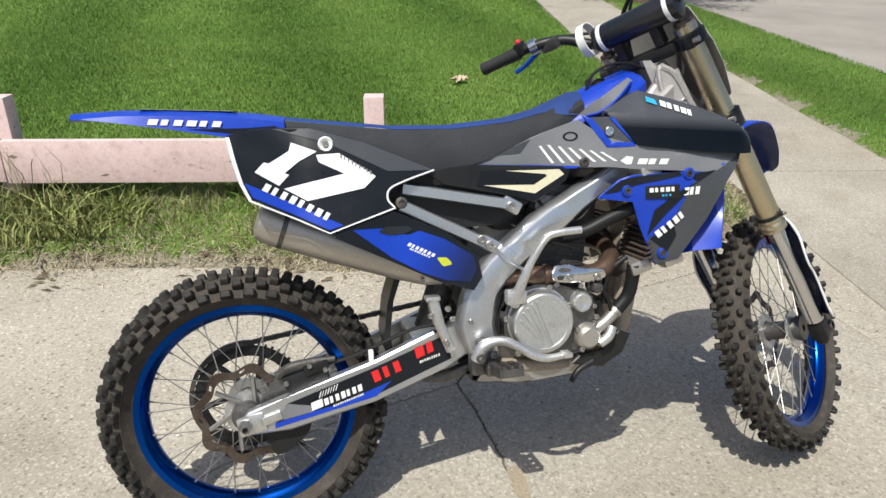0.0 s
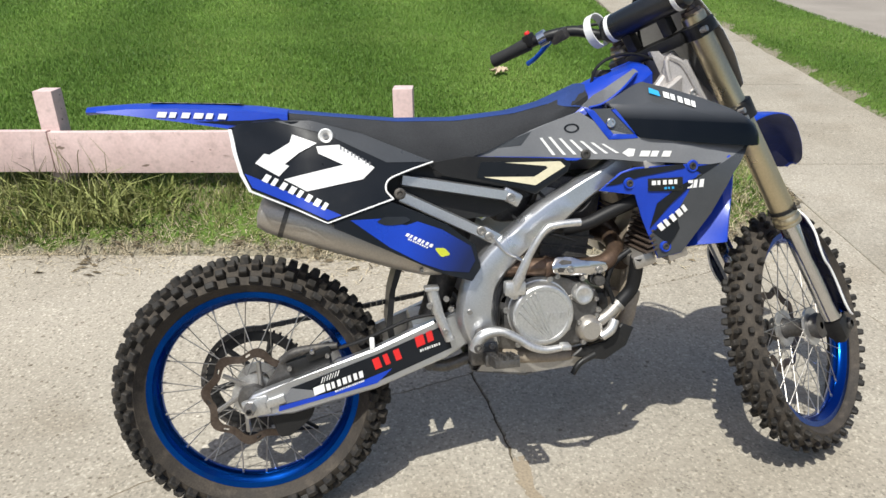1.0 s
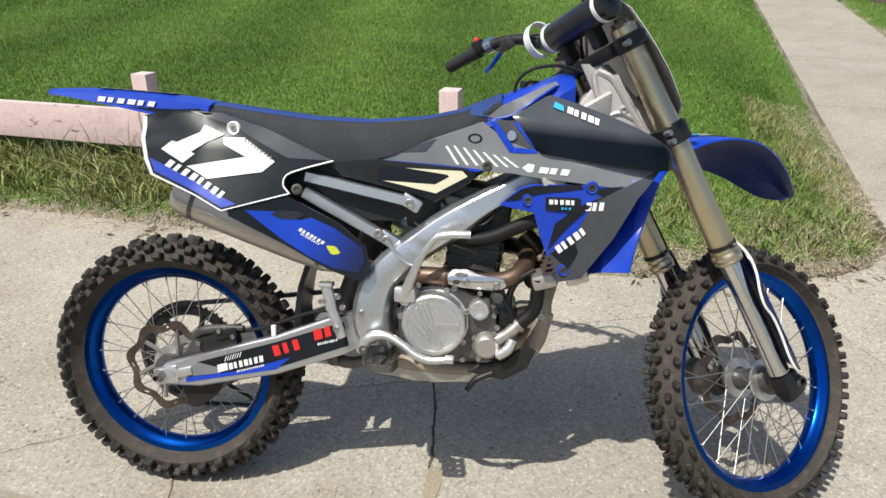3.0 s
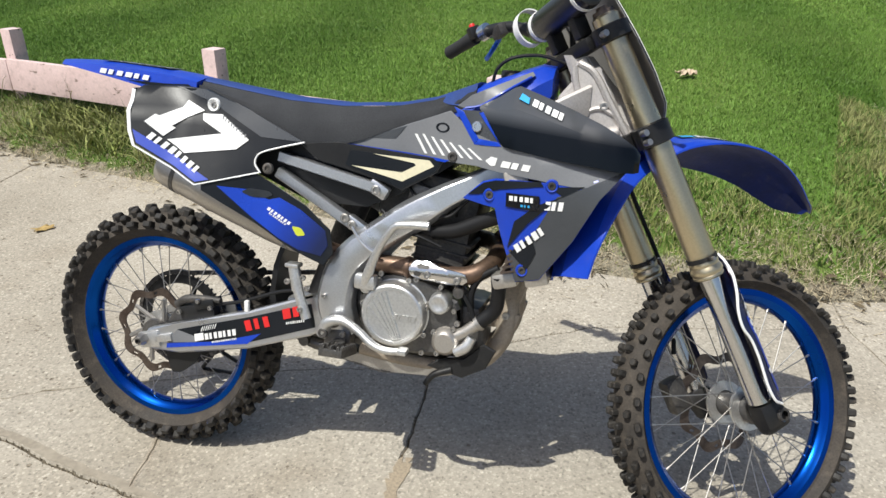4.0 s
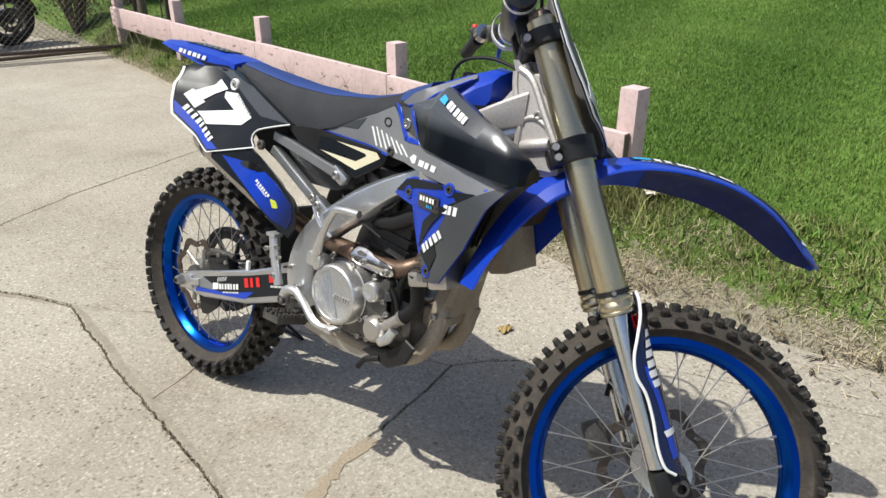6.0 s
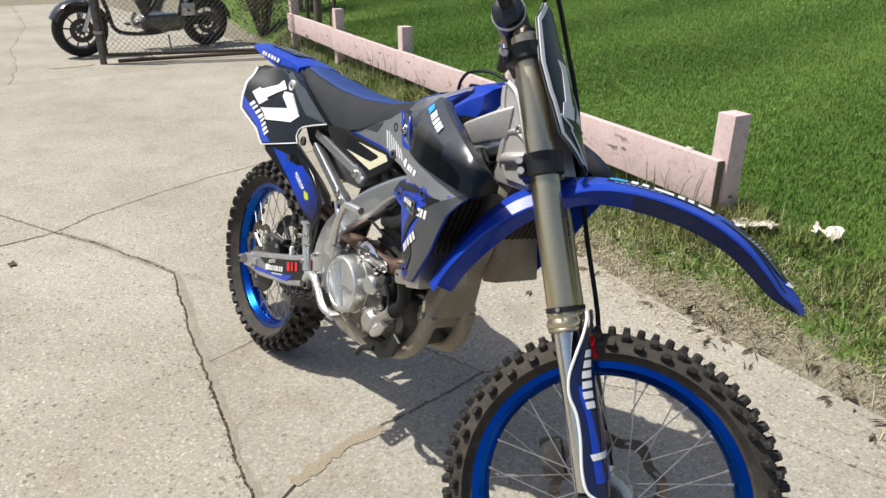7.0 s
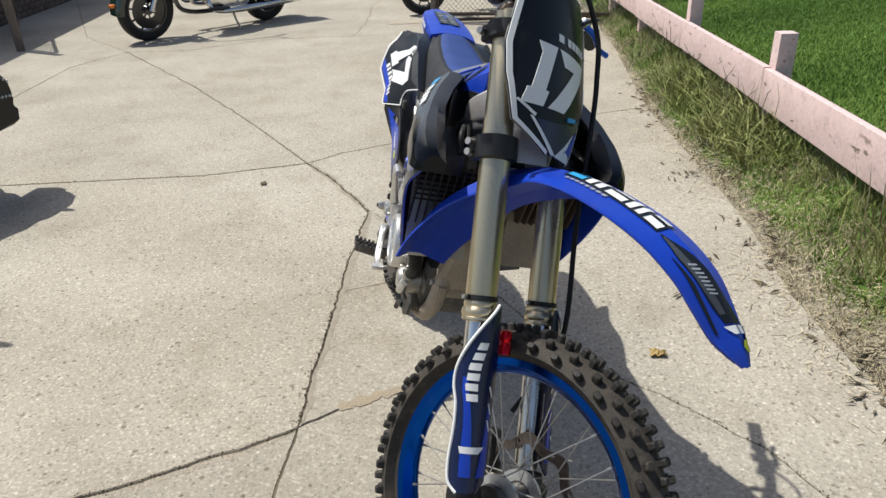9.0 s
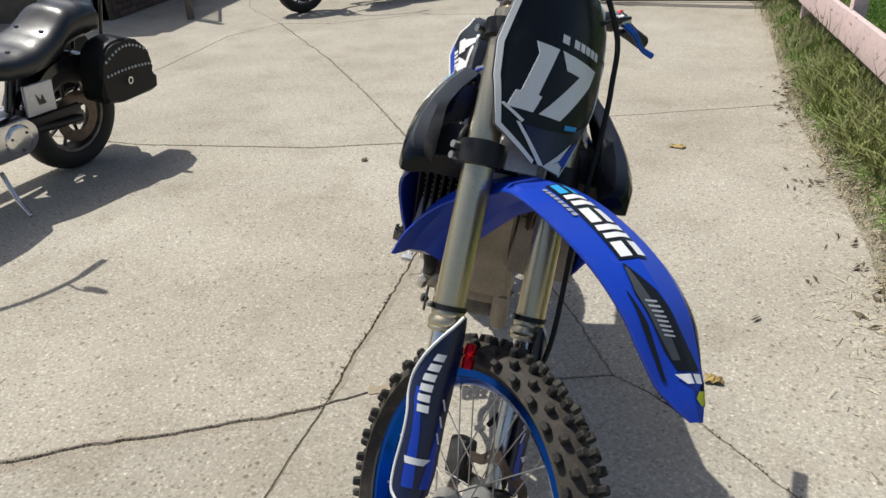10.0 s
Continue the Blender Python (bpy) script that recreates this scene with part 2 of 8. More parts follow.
def concrete(name, tone=1.0):
    """Exposed pale aggregate set in a tan matrix, with broad stains."""
    m = surface(name, tuple(c * tone for c in (0.380, 0.345, 0.286)), tuple(c * tone for c in (0.315, 0.285, 0.234)), 0.92, scale=1.3, fine=95, mix=0.4, bump=0.5, depth=0.003, spread=0.16, objects=0.05, spec=0.2,
                dust=(0.245, 0.195, 0.14), dust_amount=0.16)
    n, l = m.node_tree.nodes, m.node_tree.links
    b = n["Principled BSDF"]
    old = b.inputs["Base Color"].links[0].from_socket
    co = next(x for x in n if x.type == "TEX_COORD").outputs["Object"]
    v = n.new("ShaderNodeTexVoronoi")
    v.inputs["Scale"].default_value = 135.0
    l.new(co, v.inputs["Vector"])
    sep = n.new("ShaderNodeSeparateColor")
    l.new(v.outputs["Color"], sep.inputs["Color"])
    size = n.new("ShaderNodeMath")
    size.operation = "MULTIPLY"
    l.new(sep.outputs["Red"], size.inputs[0])
    size.inputs[1].default_value = 0.85
    near = n.new("ShaderNodeMath")
    near.operation = "LESS_THAN"
    l.new(v.outputs["Distance"], near.inputs[0])
    l.new(size.outputs[0], near.inputs[1])
    tone_of = n.new("ShaderNodeMapRange")
    l.new(sep.outputs["Green"], tone_of.inputs["Value"])
    tone_of.inputs["To Min"].default_value, tone_of.inputs["To Max"].default_value = 0.68, 1.36
    g = n.new("ShaderNodeVectorMath")
    g.operation = "SCALE"
    l.new(old, g.inputs[0])
    l.new(tone_of.outputs["Result"], g.inputs["Scale"])
    x = n.new("ShaderNodeMix")
    x.data_type = "RGBA"
    l.new(near.outputs[0], x.inputs[0])
    l.new(old, x.inputs[6])
    l.new(g.outputs["Vector"], x.inputs[7])
    found = x.outputs[2]
    # larger pale pebbles, worn pits and broad blotches
    for scale, reach, chance, tone_ in ((66.0, 0.33, 0.86, (1.27, 1.28, 1.30, 1)), (17.0, 0.13, 0.72, (0.58, 0.55, 0.52, 1)), (41.0, 0.22, 0.84, (0.62, 0.60, 0.58, 1))):
        v2 = n.new("ShaderNodeTexVoronoi")
        v2.inputs["Scale"].default_value = scale
        l.new(co, v2.inputs["Vector"])
        s2 = n.new("ShaderNodeSeparateColor")
        l.new(v2.outputs["Color"], s2.inputs["Color"])
        inside = n.new("ShaderNodeMath")
        inside.operation = "LESS_THAN"
        l.new(v2.outputs["Distance"], inside.inputs[0])
        inside.inputs[1].default_value = reach
        lucky = n.new("ShaderNodeMath")
        lucky.operation = "GREATER_THAN"
        l.new(s2.outputs["Blue"], lucky.inputs[0])
        lucky.inputs[1].default_value = chance
        both_ = n.new("ShaderNodeMath")
        both_.operation = "MULTIPLY"
        l.new(inside.outputs[0], both_.inputs[0])
        l.new(lucky.outputs[0], both_.inputs[1])
        spot = n.new("ShaderNodeMix")
        spot.data_type, spot.blend_type = "RGBA", "MULTIPLY"
        l.new(both_.outputs[0], spot.inputs[0])
        l.new(found, spot.inputs[6])
        spot.inputs[7].default_value = tone_
        found = spot.outputs[2]
    for scale, lo, hi, tone_ in ((0.55, 0.42, 0.66, (0.90, 0.885, 0.86, 1)), (3.6, 0.50, 0.72, (0.89, 0.88, 0.865, 1)), (5.2, 0.56, 0.74, (1.09, 1.09, 1.10, 1))):
        cloud = n.new("ShaderNodeTexNoise")
        cloud.inputs["Scale"].default_value, cloud.inputs["Detail"].default_value = scale, 8.0
        l.new(co, cloud.inputs["Vector"])
        r2 = n.new("ShaderNodeMapRange")
        l.new(cloud.outputs["Fac"], r2.inputs["Value"])
        r2.inputs["From Min"].default_value, r2.inputs["From Max"].default_value = lo, hi
        blot = n.new("ShaderNodeMix")
        blot.data_type, blot.blend_type = "RGBA", "MULTIPLY"
        l.new(r2.outputs["Result"], blot.inputs[0])
        l.new(found, blot.inputs[6])
        blot.inputs[7].default_value = tone_
        found = blot.outputs[2]
    l.new(found, b.inputs["Base Color"])
    return m


def faded(m, other, start, end):
    """A fade from the material's own colour to another between two places."""
    tree = m.node_tree
    base = tree.nodes["Principled BSDF"].inputs["Base Color"]
    old = base.links[0].from_socket
    xyz = tree.nodes.new("ShaderNodeSeparateXYZ")
    tree.links.new(tree.nodes.new("ShaderNodeTexCoord").outputs["Object"], xyz.inputs[0])
    way = Vector(end) - Vector(start)
    total = None
    for k in (0, 2):
        q = tree.nodes.new("ShaderNodeMath")
        q.operation = "MULTIPLY_ADD"
        tree.links.new(xyz.outputs[k], q.inputs[0])
        q.inputs[1].default_value = way[k] / way.length_squared
        if total:
            tree.links.new(total, q.inputs[2])
        else:
            q.inputs[2].default_value = -way.dot(Vector(start)) / way.length_squared
        total = q.outputs[0]
    mix = tree.nodes.new("ShaderNodeMix")
    mix.data_type = "RGBA"
    mix.clamp_factor = True
    tree.links.new(total, mix.inputs[0])
    tree.links.new(old, mix.inputs[6])
    mix.inputs[7].default_value = (*other, 1)
    tree.links.new(mix.outputs[2], base)
    return m


# paler grey above the crease paints in the sky mirrored by dark vinyl
M["wing_sky_sheen"] = faded(surface("charcoal_vinyl_sky_sheen", (0.105, 0.110, 0.117), (0.085, 0.089, 0.096), 0.20, metal=0.42, fine=900, bump=0.02, spec=0.38, spread=0.06), (0.004, 0.006, 0.009), (1.0, 0, 0.972), (0.9975, 0, 0.944))
M["blue_fade"] = faded(surface("fading_blue_vinyl", (0.004, 0.047, 0.45), (0.004, 0.036, 0.36), 0.30, fine=300, bump=0.05, coat=0.08, spread=0.06), (0.004, 0.010, 0.060), (0.40, 0, 0.725), (0.515, 0, 0.655))
M["slab"] = concrete("aggregate_concrete")
M["walk"] = concrete("sidewalk_concrete", 0.95)


# ---- shape helpers ----
def part(name, bm, material, parent=None, label="", m=None, smooth=True, angle=40):
    """Links a bmesh as one mesh object, a part of parent, at the pose m within it."""
    bmesh.ops.recalc_face_normals(bm, faces=bm.faces)
    me = bpy.data.meshes.new(name)
    bm.to_mesh(me)
    bm.free()
    return part_of(name, me, material, parent, label, m, smooth, angle)


def part_of(name, me, material, parent=None, label="", m=None, smooth=True, angle=40):
    if not me.materials:
        me.materials.append(M[material] if isinstance(material, str) else material)
        if smooth:
            me.shade_smooth()
            me.set_sharp_from_angle(angle=radians(angle))
    ob = new(name, me)
    if parent:
        ob.parent = parent
    if m is not None:
        ob.matrix_local = m
    if label:
        ob["label"] = label
    return ob


def empty(name, m, label, category, group=""):
    ob = new(name)
    ob.empty_display_size = 0.1
    ob.matrix_world = m
    return tagged(ob, label, category, group)


def spline(points, steps=6):
    """Points along a smooth curve through the given ones."""
    p = [Vector(q) for q in points]
    if len(p) < 3:
        return p
    ends = [2 * p[0] - p[1]] + p + [2 * p[-1] - p[-2]]
    out = []
    for i in range(1, len(ends) - 2):
        a, b, c, d = ends[i - 1:i + 3]
        for k in range(steps):
            t = k / steps
            out.append(0.5 * (2 * b + (c - a) * t + (2 * a - 5 * b + 4 * c - d) * t * t + (3 * b - a - 3 * c + d) * t ** 3))
    return out + [p[-1]]


def loft(rings, bm=None, closed=True, caps=True):
    """A skin over rings with equal numbers of points."""
    bm = bm or bmesh.new()
    made = [[bm.verts.new(q) for q in r] for r in rings]
    for a, b in zip(made, made[1:]):
        k = len(a)
        for i in range(k if closed else k - 1):
            bm.faces.new((a[i], a[(i + 1) % k], b[(i + 1) % k], b[i]))
    if caps and closed:
        bm.faces.new(made[0][::-1])
        bm.faces.new(made[-1])
    return bm


def tube(points, radius, sides=12, bm=None, steps=6, flat=1.0, caps=True):
    """A round bar along a smooth curve. radius: a number, or one for each given point."""
    p = spline(points, steps)
    radii = [radius] * len(p) if isinstance(radius, (int, float)) else [float(v) for v in np.interp(np.linspace(0, 1, len(p)), np.linspace(0, 1, len(radius)), radius)]
    rings, up = [], None
    for i, q in enumerate(p):
        way = (p[min(i + 1, len(p) - 1)] - p[max(i - 1, 0)]).normalized()
        if up is None:
            up = way.orthogonal().normalized() if abs(way.y) > 0.9 else Vector((0, 1, 0))
        side = way.cross(up).normalized()
        up = side.cross(way).normalized()
        rings.append([q + radii[i] * (math.cos(a) * side + flat * math.sin(a) * up) for a in (2 * math.pi * k / sides for k in range(sides))])
    return loft(rings, bm, True, caps)


def lathe(profile, centre=(0, 0, 0), axis="Y", sides=32, bm=None, closed=False):
    """Turns a profile of (radius, along) about an axis through centre."""
    c = Vector(centre)
    rings = []
    for r, h in profile + ([profile[0]] if closed else []):
        ring = []
        for k in range(sides):
            a = 2 * math.pi * k / sides
            u, v = r * math.cos(a), r * math.sin(a)
            ring.append(c + Vector({"Y": (u, h, v), "X": (h, u, v), "Z": (u, v, h)}[axis]))
        rings.append(ring)
    bm = loft(rings, bm, True, False)
    bmesh.ops.remove_doubles(bm, verts=bm.verts, dist=1e-6)
    return bm


def box(size, at=(0, 0, 0), bevel=0.0, bm=None, turn=None, taper=1.0):
    b = bmesh.new()
    bmesh.ops.create_cube(b, size=1)
    for v in b.verts:
        v.co = Vector((v.co.x * size[0], v.co.y * size[1], v.co.z * size[2]))
        if taper != 1.0 and v.co.z > 0:
            v.co.x *= taper
            v.co.y *= taper
    if bevel:
        bmesh.ops.bevel(b, geom=b.edges, offset=bevel, segments=2, profile=0.6, affect="EDGES")
    if turn is not None:
        b.transform(turn.to_4x4())
    b.transform(Matrix.Translation(at))
    return join(bm, b)


def join(bm, other):
    if bm is None:
        return other
    me = bpy.data.meshes.new("joined")
    other.to_mesh(me)
    other.free()
    bm.from_mesh(me)
    bpy.data.meshes.remove(me)
    return bm


def smooth_outline(points, rounds=1):
    """Cuts the corners of a closed outline."""
    for _ in range(rounds):
        out = []
        for a, b in zip(points, points[1:] + points[:1]):
            a, b = Vector(a), Vector(b)
            out += [tuple(a.lerp(b, 0.15)), tuple(a.lerp(b, 0.85))]
        points = out
    return points


def fill(points, grid=0.0):
    """Triangles over a closed outline, with points inside it every grid metres."""
    k = len(points)
    edge = []
    for i in range(k):
        a, b = Vector(points[i]), Vector(points[(i + 1) % k])
        n = max(1, math.ceil((b - a).length / grid)) if grid else 1
        edge += [a.lerp(b, j / n) for j in range(n)]
    inner = []
    if grid:
        xs, zs = [p[0] for p in points], [p[1] for p in points]
        for i in range(math.floor(min(xs) / grid), math.ceil(max(xs) / grid) + 1):
            for j in range(math.floor(min(zs) / grid), math.ceil(max(zs) / grid) + 1):
                q = Vector((i * grid, j * grid))
                odd = False
                for a, b in zip(edge, edge[1:] + edge[:1]):
                    if (a.y > q.y) != (b.y > q.y) and q.x < (b.x - a.x) * (q.y - a.y) / (b.y - a.y) + a.x:
                        odd = not odd
                if odd and min((q - e).length for e in edge) > grid * 0.3:
                    inner.append(q)
    verts, _, faces, *_ = delaunay_2d_cdt(edge + inner, [], [list(range(len(edge)))], 1, 1e-6)
    return verts, [f for f in faces if len(f) == 3]


def panel(outline, skin, thick=0.004, lift=0.0, side=-1, grid=0.05, round_off=0, bevel=0.0012, bm=None):
    """A moulded plate: an outline in (x, z) laid on the surface y = side * skin(x, z), lifted from it, with thickness."""
    points = smooth_outline(outline, round_off) if round_off else outline
    verts, faces = fill(points, grid)
    b = bmesh.new()
    low = [b.verts.new((v.x, side * (skin(v.x, v.y) + lift), v.y)) for v in verts]
    top = [b.verts.new((v.x, side * (skin(v.x, v.y) + lift + thick), v.y)) for v in verts]
    used = {}
    for f in faces:
        b.faces.new([top[i] for i in f])
        b.faces.new([low[i] for i in f[::-1]])
        for i, j in zip(f, list(f[1:]) + [f[0]]):
            used[frozenset((i, j))] = used.get(frozenset((i, j)), 0) + 1
    rim = []
    for e, count in used.items():
        if count == 1:
            i, j = e
            b.faces.new((low[i], low[j], top[j], top[i]))
            rim.append(b.edges.get((top[i], top[j])))
    if bevel and thick > 0.002:
        bmesh.ops.bevel(b, geom=rim, offset=bevel, segments=1, affect="EDGES")
    loose = [v for v in b.verts if not v.link_faces]
    bmesh.ops.delete(b, geom=loose, context="VERTS")
    return join(bm, b)


def bars(start, end, height, count, skin, side=-1, lift=0.0045, lean=0.25, gap=0.3, bm=None, thick=0.0008):
    """A row of slanting bars that stands for a word, from start to end on a surface."""
    a, b = Vector(start), Vector(end)
    u = (b - a).normalized()
    v = Vector((-u.y, u.x))
    step = (b - a).length / count
    for i in range(count):
        p = a + u * step * i
        w = step * (1 - gap)
        w *= 1.0 if count == 1 else (0.92, 0.66, 0.80)[i % 3]
        r = [p + u * (x + lean * z) + v * z for x, z in ((0, 0), (w, 0), (w, height), (0, height))]
        bm = panel([tuple(c) for c in r], skin, thick, lift, side, grid=0, bevel=0, bm=bm)
    return bm


def bolt(parent, name, at, radius, axis=-1, material="steel", m=None, label=""):
    """A hexagon-socket bolt head facing along y."""
    y = at[1]
    prof = [(0.0001, y - axis * 0.004), (radius, y - axis * 0.004), (radius, y + axis * 0.003), (radius * 0.85, y + axis * 0.0045), (radius * 0.5, y + axis * 0.0045), (radius * 0.45, y + axis * 0.001), (0.0001, y + axis * 0.001)]
    return part(name, lathe(prof, (at[0], 0, at[2]), "Y", 14), material, parent, label, m)


def node_math(tree, how, a, b=None):
    """A math node on sockets or numbers."""
    k = tree.nodes.new("ShaderNodeMath")
    k.operation = how
    for sock, v in zip(k.inputs, (a, b)):
        if isinstance(v, (int, float)):
            sock.default_value = v
        elif v is not None:
            tree.links.new(v, sock)
    return k.outputs[0]


def mown(m):
    """Mowing stripes: bands of blades rolled one way and the other, a little paler and darker."""
    tree = m.node_tree
    base = tree.nodes["Principled BSDF"].inputs["Base Color"]
    old = base.links[0].from_socket
    place = tree.nodes.new("ShaderNodeTexCoord").outputs["Object"]
    xyz = tree.nodes.new("ShaderNodeSeparateXYZ")
    tree.links.new(place, xyz.inputs[0])
    wobble = tree.nodes.new("ShaderNodeTexNoise")
    wobble.inputs["Scale"].default_value = 0.9
    tree.links.new(place, wobble.inputs["Vector"])
    along = node_math(tree, "ADD", node_math(tree, "MULTIPLY", xyz.outputs[0], 2.856), node_math(tree, "MULTIPLY", xyz.outputs[1], 0.14))
    along = node_math(tree, "ADD", along, node_math(tree, "MULTIPLY", wobble.outputs["Fac"], 2.4))
    band = node_math(tree, "SINE", node_math(tree, "ADD", along, 1.25))
    tint = tree.nodes.new("ShaderNodeMix")
    tint.data_type = "RGBA"
    tint.inputs[6].default_value, tint.inputs[7].default_value = (0.84, 0.86, 0.82, 1), (1.26, 1.19, 1.28, 1)
    tree.links.new(node_math(tree, "ADD", node_math(tree, "MULTIPLY", band, 0.5), 0.5), tint.inputs[0])
    mix = tree.nodes.new("ShaderNodeMix")
    mix.data_type, mix.blend_type = "RGBA", "MULTIPLY"
    mix.inputs[0].default_value = 1.0
    tree.links.new(old, mix.inputs[6])
    tree.links.new(tint.outputs[2], mix.inputs[7])
    tree.links.new(mix.outputs[2], base)


mown(M["grass"])
mown(M["turf"])


def bare_patches(m, soil):
    """Lets dry soil show through the turf where the ground's own 'bare' value says so, with a ragged edge."""
    tree = m.node_tree
    base = tree.nodes["Principled BSDF"].inputs["Base Color"]
    old = base.links[0].from_socket
    att = tree.nodes.new("ShaderNodeAttribute")
    att.attribute_name = "bare"
    place = tree.nodes.new("ShaderNodeTexCoord").outputs["Object"]
    n1 = tree.nodes.new("ShaderNodeTexNoise")
    n1.inputs["Scale"].default_value, n1.inputs["Detail"].default_value = 14.0, 6.0
    tree.links.new(place, n1.inputs["Vector"])
    r = tree.nodes.new("ShaderNodeMapRange")
    tree.links.new(node_math(tree, "ADD", att.outputs["Fac"], node_math(tree, "MULTIPLY", node_math(tree, "SUBTRACT", n1.outputs["Fac"], 0.5), 1.6)), r.inputs["Value"])
    r.inputs["From Min"].default_value, r.inputs["From Max"].default_value = 0.35, 0.65
    fleck = tree.nodes.new("ShaderNodeTexNoise")
    fleck.inputs["Scale"].default_value, fleck.inputs["Detail"].default_value = 55.0, 5.0
    tree.links.new(place, fleck.inputs["Vector"])
    earth = tree.nodes.new("ShaderNodeMix")
    earth.data_type = "RGBA"
    earth.inputs[6].default_value, earth.inputs[7].default_value = (*soil[0], 1), (*soil[1], 1)
    tree.links.new(fleck.outputs["Fac"], earth.inputs[0])
    mix = tree.nodes.new("ShaderNodeMix")
    mix.data_type = "RGBA"
    tree.links.new(r.outputs["Result"], mix.inputs[0])
    tree.links.new(old, mix.inputs[6])
    tree.links.new(earth.outputs[2], mix.inputs[7])
    tree.links.new(mix.outputs[2], base)


def flaking(m, wood):
    """Flecks and streaks where the paint has come off the boards."""
    tree = m.node_tree
    base = tree.nodes["Principled BSDF"].inputs["Base Color"]
    found = base.links[0].from_socket
    place = tree.nodes.new("ShaderNodeTexCoord").outputs["Object"]
    stretch = tree.nodes.new("ShaderNodeMapping")
    stretch.inputs["Scale"].default_value = (0.35, 1, 1)
    tree.links.new(place, stretch.inputs["Vector"])
    for scale, lo in ((26.0, 0.655), (90.0, 0.70), (7.0, 0.69)):
        t = tree.nodes.new("ShaderNodeTexNoise")
        t.inputs["Scale"].default_value, t.inputs["Detail"].default_value = scale, 9.0
        tree.links.new(stretch.outputs[0], t.inputs["Vector"])
        r = tree.nodes.new("ShaderNodeMapRange")
        tree.links.new(t.outputs["Fac"], r.inputs["Value"])
        r.inputs["From Min"].default_value, r.inputs["From Max"].default_value = lo, lo + 0.035
        mix = tree.nodes.new("ShaderNodeMix")
        mix.data_type = "RGBA"
        tree.links.new(r.outputs["Result"], mix.inputs[0])
        tree.links.new(found, mix.inputs[6])
        mix.inputs[7].default_value = (*wood, 1)
        found = mix.outputs[2]
    tree.links.new(found, base)


flaking(M["pink"], (0.20, 0.15, 0.125))
bare_patches(M["turf"], ((0.12, 0.105, 0.072), (0.36, 0.325, 0.245)))


# ---- ground, driveway, lawn ----
rng = np.random.default_rng(7)
EDGE_X = [-14, -6.0, -4.5, -2.3, -0.86, -0.2, 0.38, 0.82, 1.45, 2.0, 2.5, 2.9]
EDGE_Y = [4.9, 3.05, 2.68, 2.05, 1.78, 1.64, 1.46, 1.39, 1.33, 1.32, 1.50, 2.05]


def drive_edge(x):
    return np.interp(x, EDGE_X, EDGE_Y)


def walk_left(y):
    return 2.82 + 0.24 * (y - 2.12)


def ease(v):
    v = np.clip(v, 0, 1)
    return v * v * (3 - 2 * v)


def on_lawn(x, y):
    return np.minimum((y - drive_edge(x)), walk_left(y) - x)


def on_verge(x, y):
    return np.minimum(np.minimum(x - walk_left(y) - 1.24, 5.58 + 0.2 * (y - 0.5) - x), y - 1.55)


def litter_zone(x):
    """How far up the bank the bare, straw-strewn ground reaches."""
    return np.interp(x, [-7, -0.6, 0.3, 0.8, 1.25, 1.8, 2.4], [0.03, 0.04, 0.09, 0.15, 0.13, 0.09, 0.05])


def slope(y):
    return 0.045 * np.clip(y - 2.0, 0, 14)


def height(x, y):
    """The ground's height, with the raised lawn and the verge."""
    a, b = y - drive_edge(x), walk_left(y) - x
    lawn = 0.03 * ease(b / 0.12) * ease(a / 0.1) + np.minimum(0.19 * ease(a / 0.5), 0.19 * ease(b / 1.1)) + np.where(b > 0, np.minimum(slope(y), 0.07 * np.clip(a, 0, 14)), 0)
    verge = slope(y) + 0.05 * ease(on_verge(x, y) / 0.15)
    return np.where((a > 0) & (b > 0), lawn + 0.012 * np.sin(3.1 * x + 1.7 * y), np.where(on_verge(x, y) > 0, verge, slope(y) * (y > 2) - 0.055))


def grid_mesh(name, xs, ys, z_of, material_of, materials):
    X, Y = np.meshgrid(xs, ys)
    verts = np.stack([X, Y, z_of(X, Y)], -1).reshape(-1, 3)
    nx = len(xs)
    faces = [(j * nx + i, j * nx + i + 1, (j + 1) * nx + i + 1, (j + 1) * nx + i) for j in range(len(ys) - 1) for i in range(nx - 1)]
    me = bpy.data.meshes.new(name)
    me.from_pydata(verts.tolist(), [], faces)
    for m in materials:
        me.materials.append(M[m])
    for p in me.polygons:
        p.material_index = material_of(*p.center[:2])
    me.shade_smooth()
    return new(name, me)


gx = np.concatenate([[-400, -150, -60, -30, -20], np.arange(-14, -7, 0.2), np.arange(-7, 3.5, 0.075), np.arange(3.5, 9.01, 0.2), [14, 20, 40, 120, 400]])
gy = np.concatenate([[-400, -150, -60, -30, -16], np.arange(-9, 1.0, 0.5), np.arange(1.0, 4.6, 0.075), np.arange(4.6, 16.01, 0.2), [20, 30, 60, 150, 400]])
ground = grid_mesh("ground", gx, gy, height, lambda x, y: 0, ["turf"])
co = np.array([v.co[:2] for v in ground.data.vertices])
lawn_in = on_lawn(co[:, 0], co[:, 1])
bare = np.clip(1.0 - (lawn_in - 0.4 * litter_zone(co[:, 0])) / (0.04 + 1.2 * litter_zone(co[:, 0])), 0, 1) * (on_verge(co[:, 0], co[:, 1]) < 0.08)
ground.data.attributes.new("bare", "FLOAT", "POINT").data.foreach_set("value", np.where(np.abs(co[:, 1]) > 16, 0, bare).astype(np.float32))
tagged(ground, "green lawn turf and bare dirt under the driveway", "ground", kind="structure")


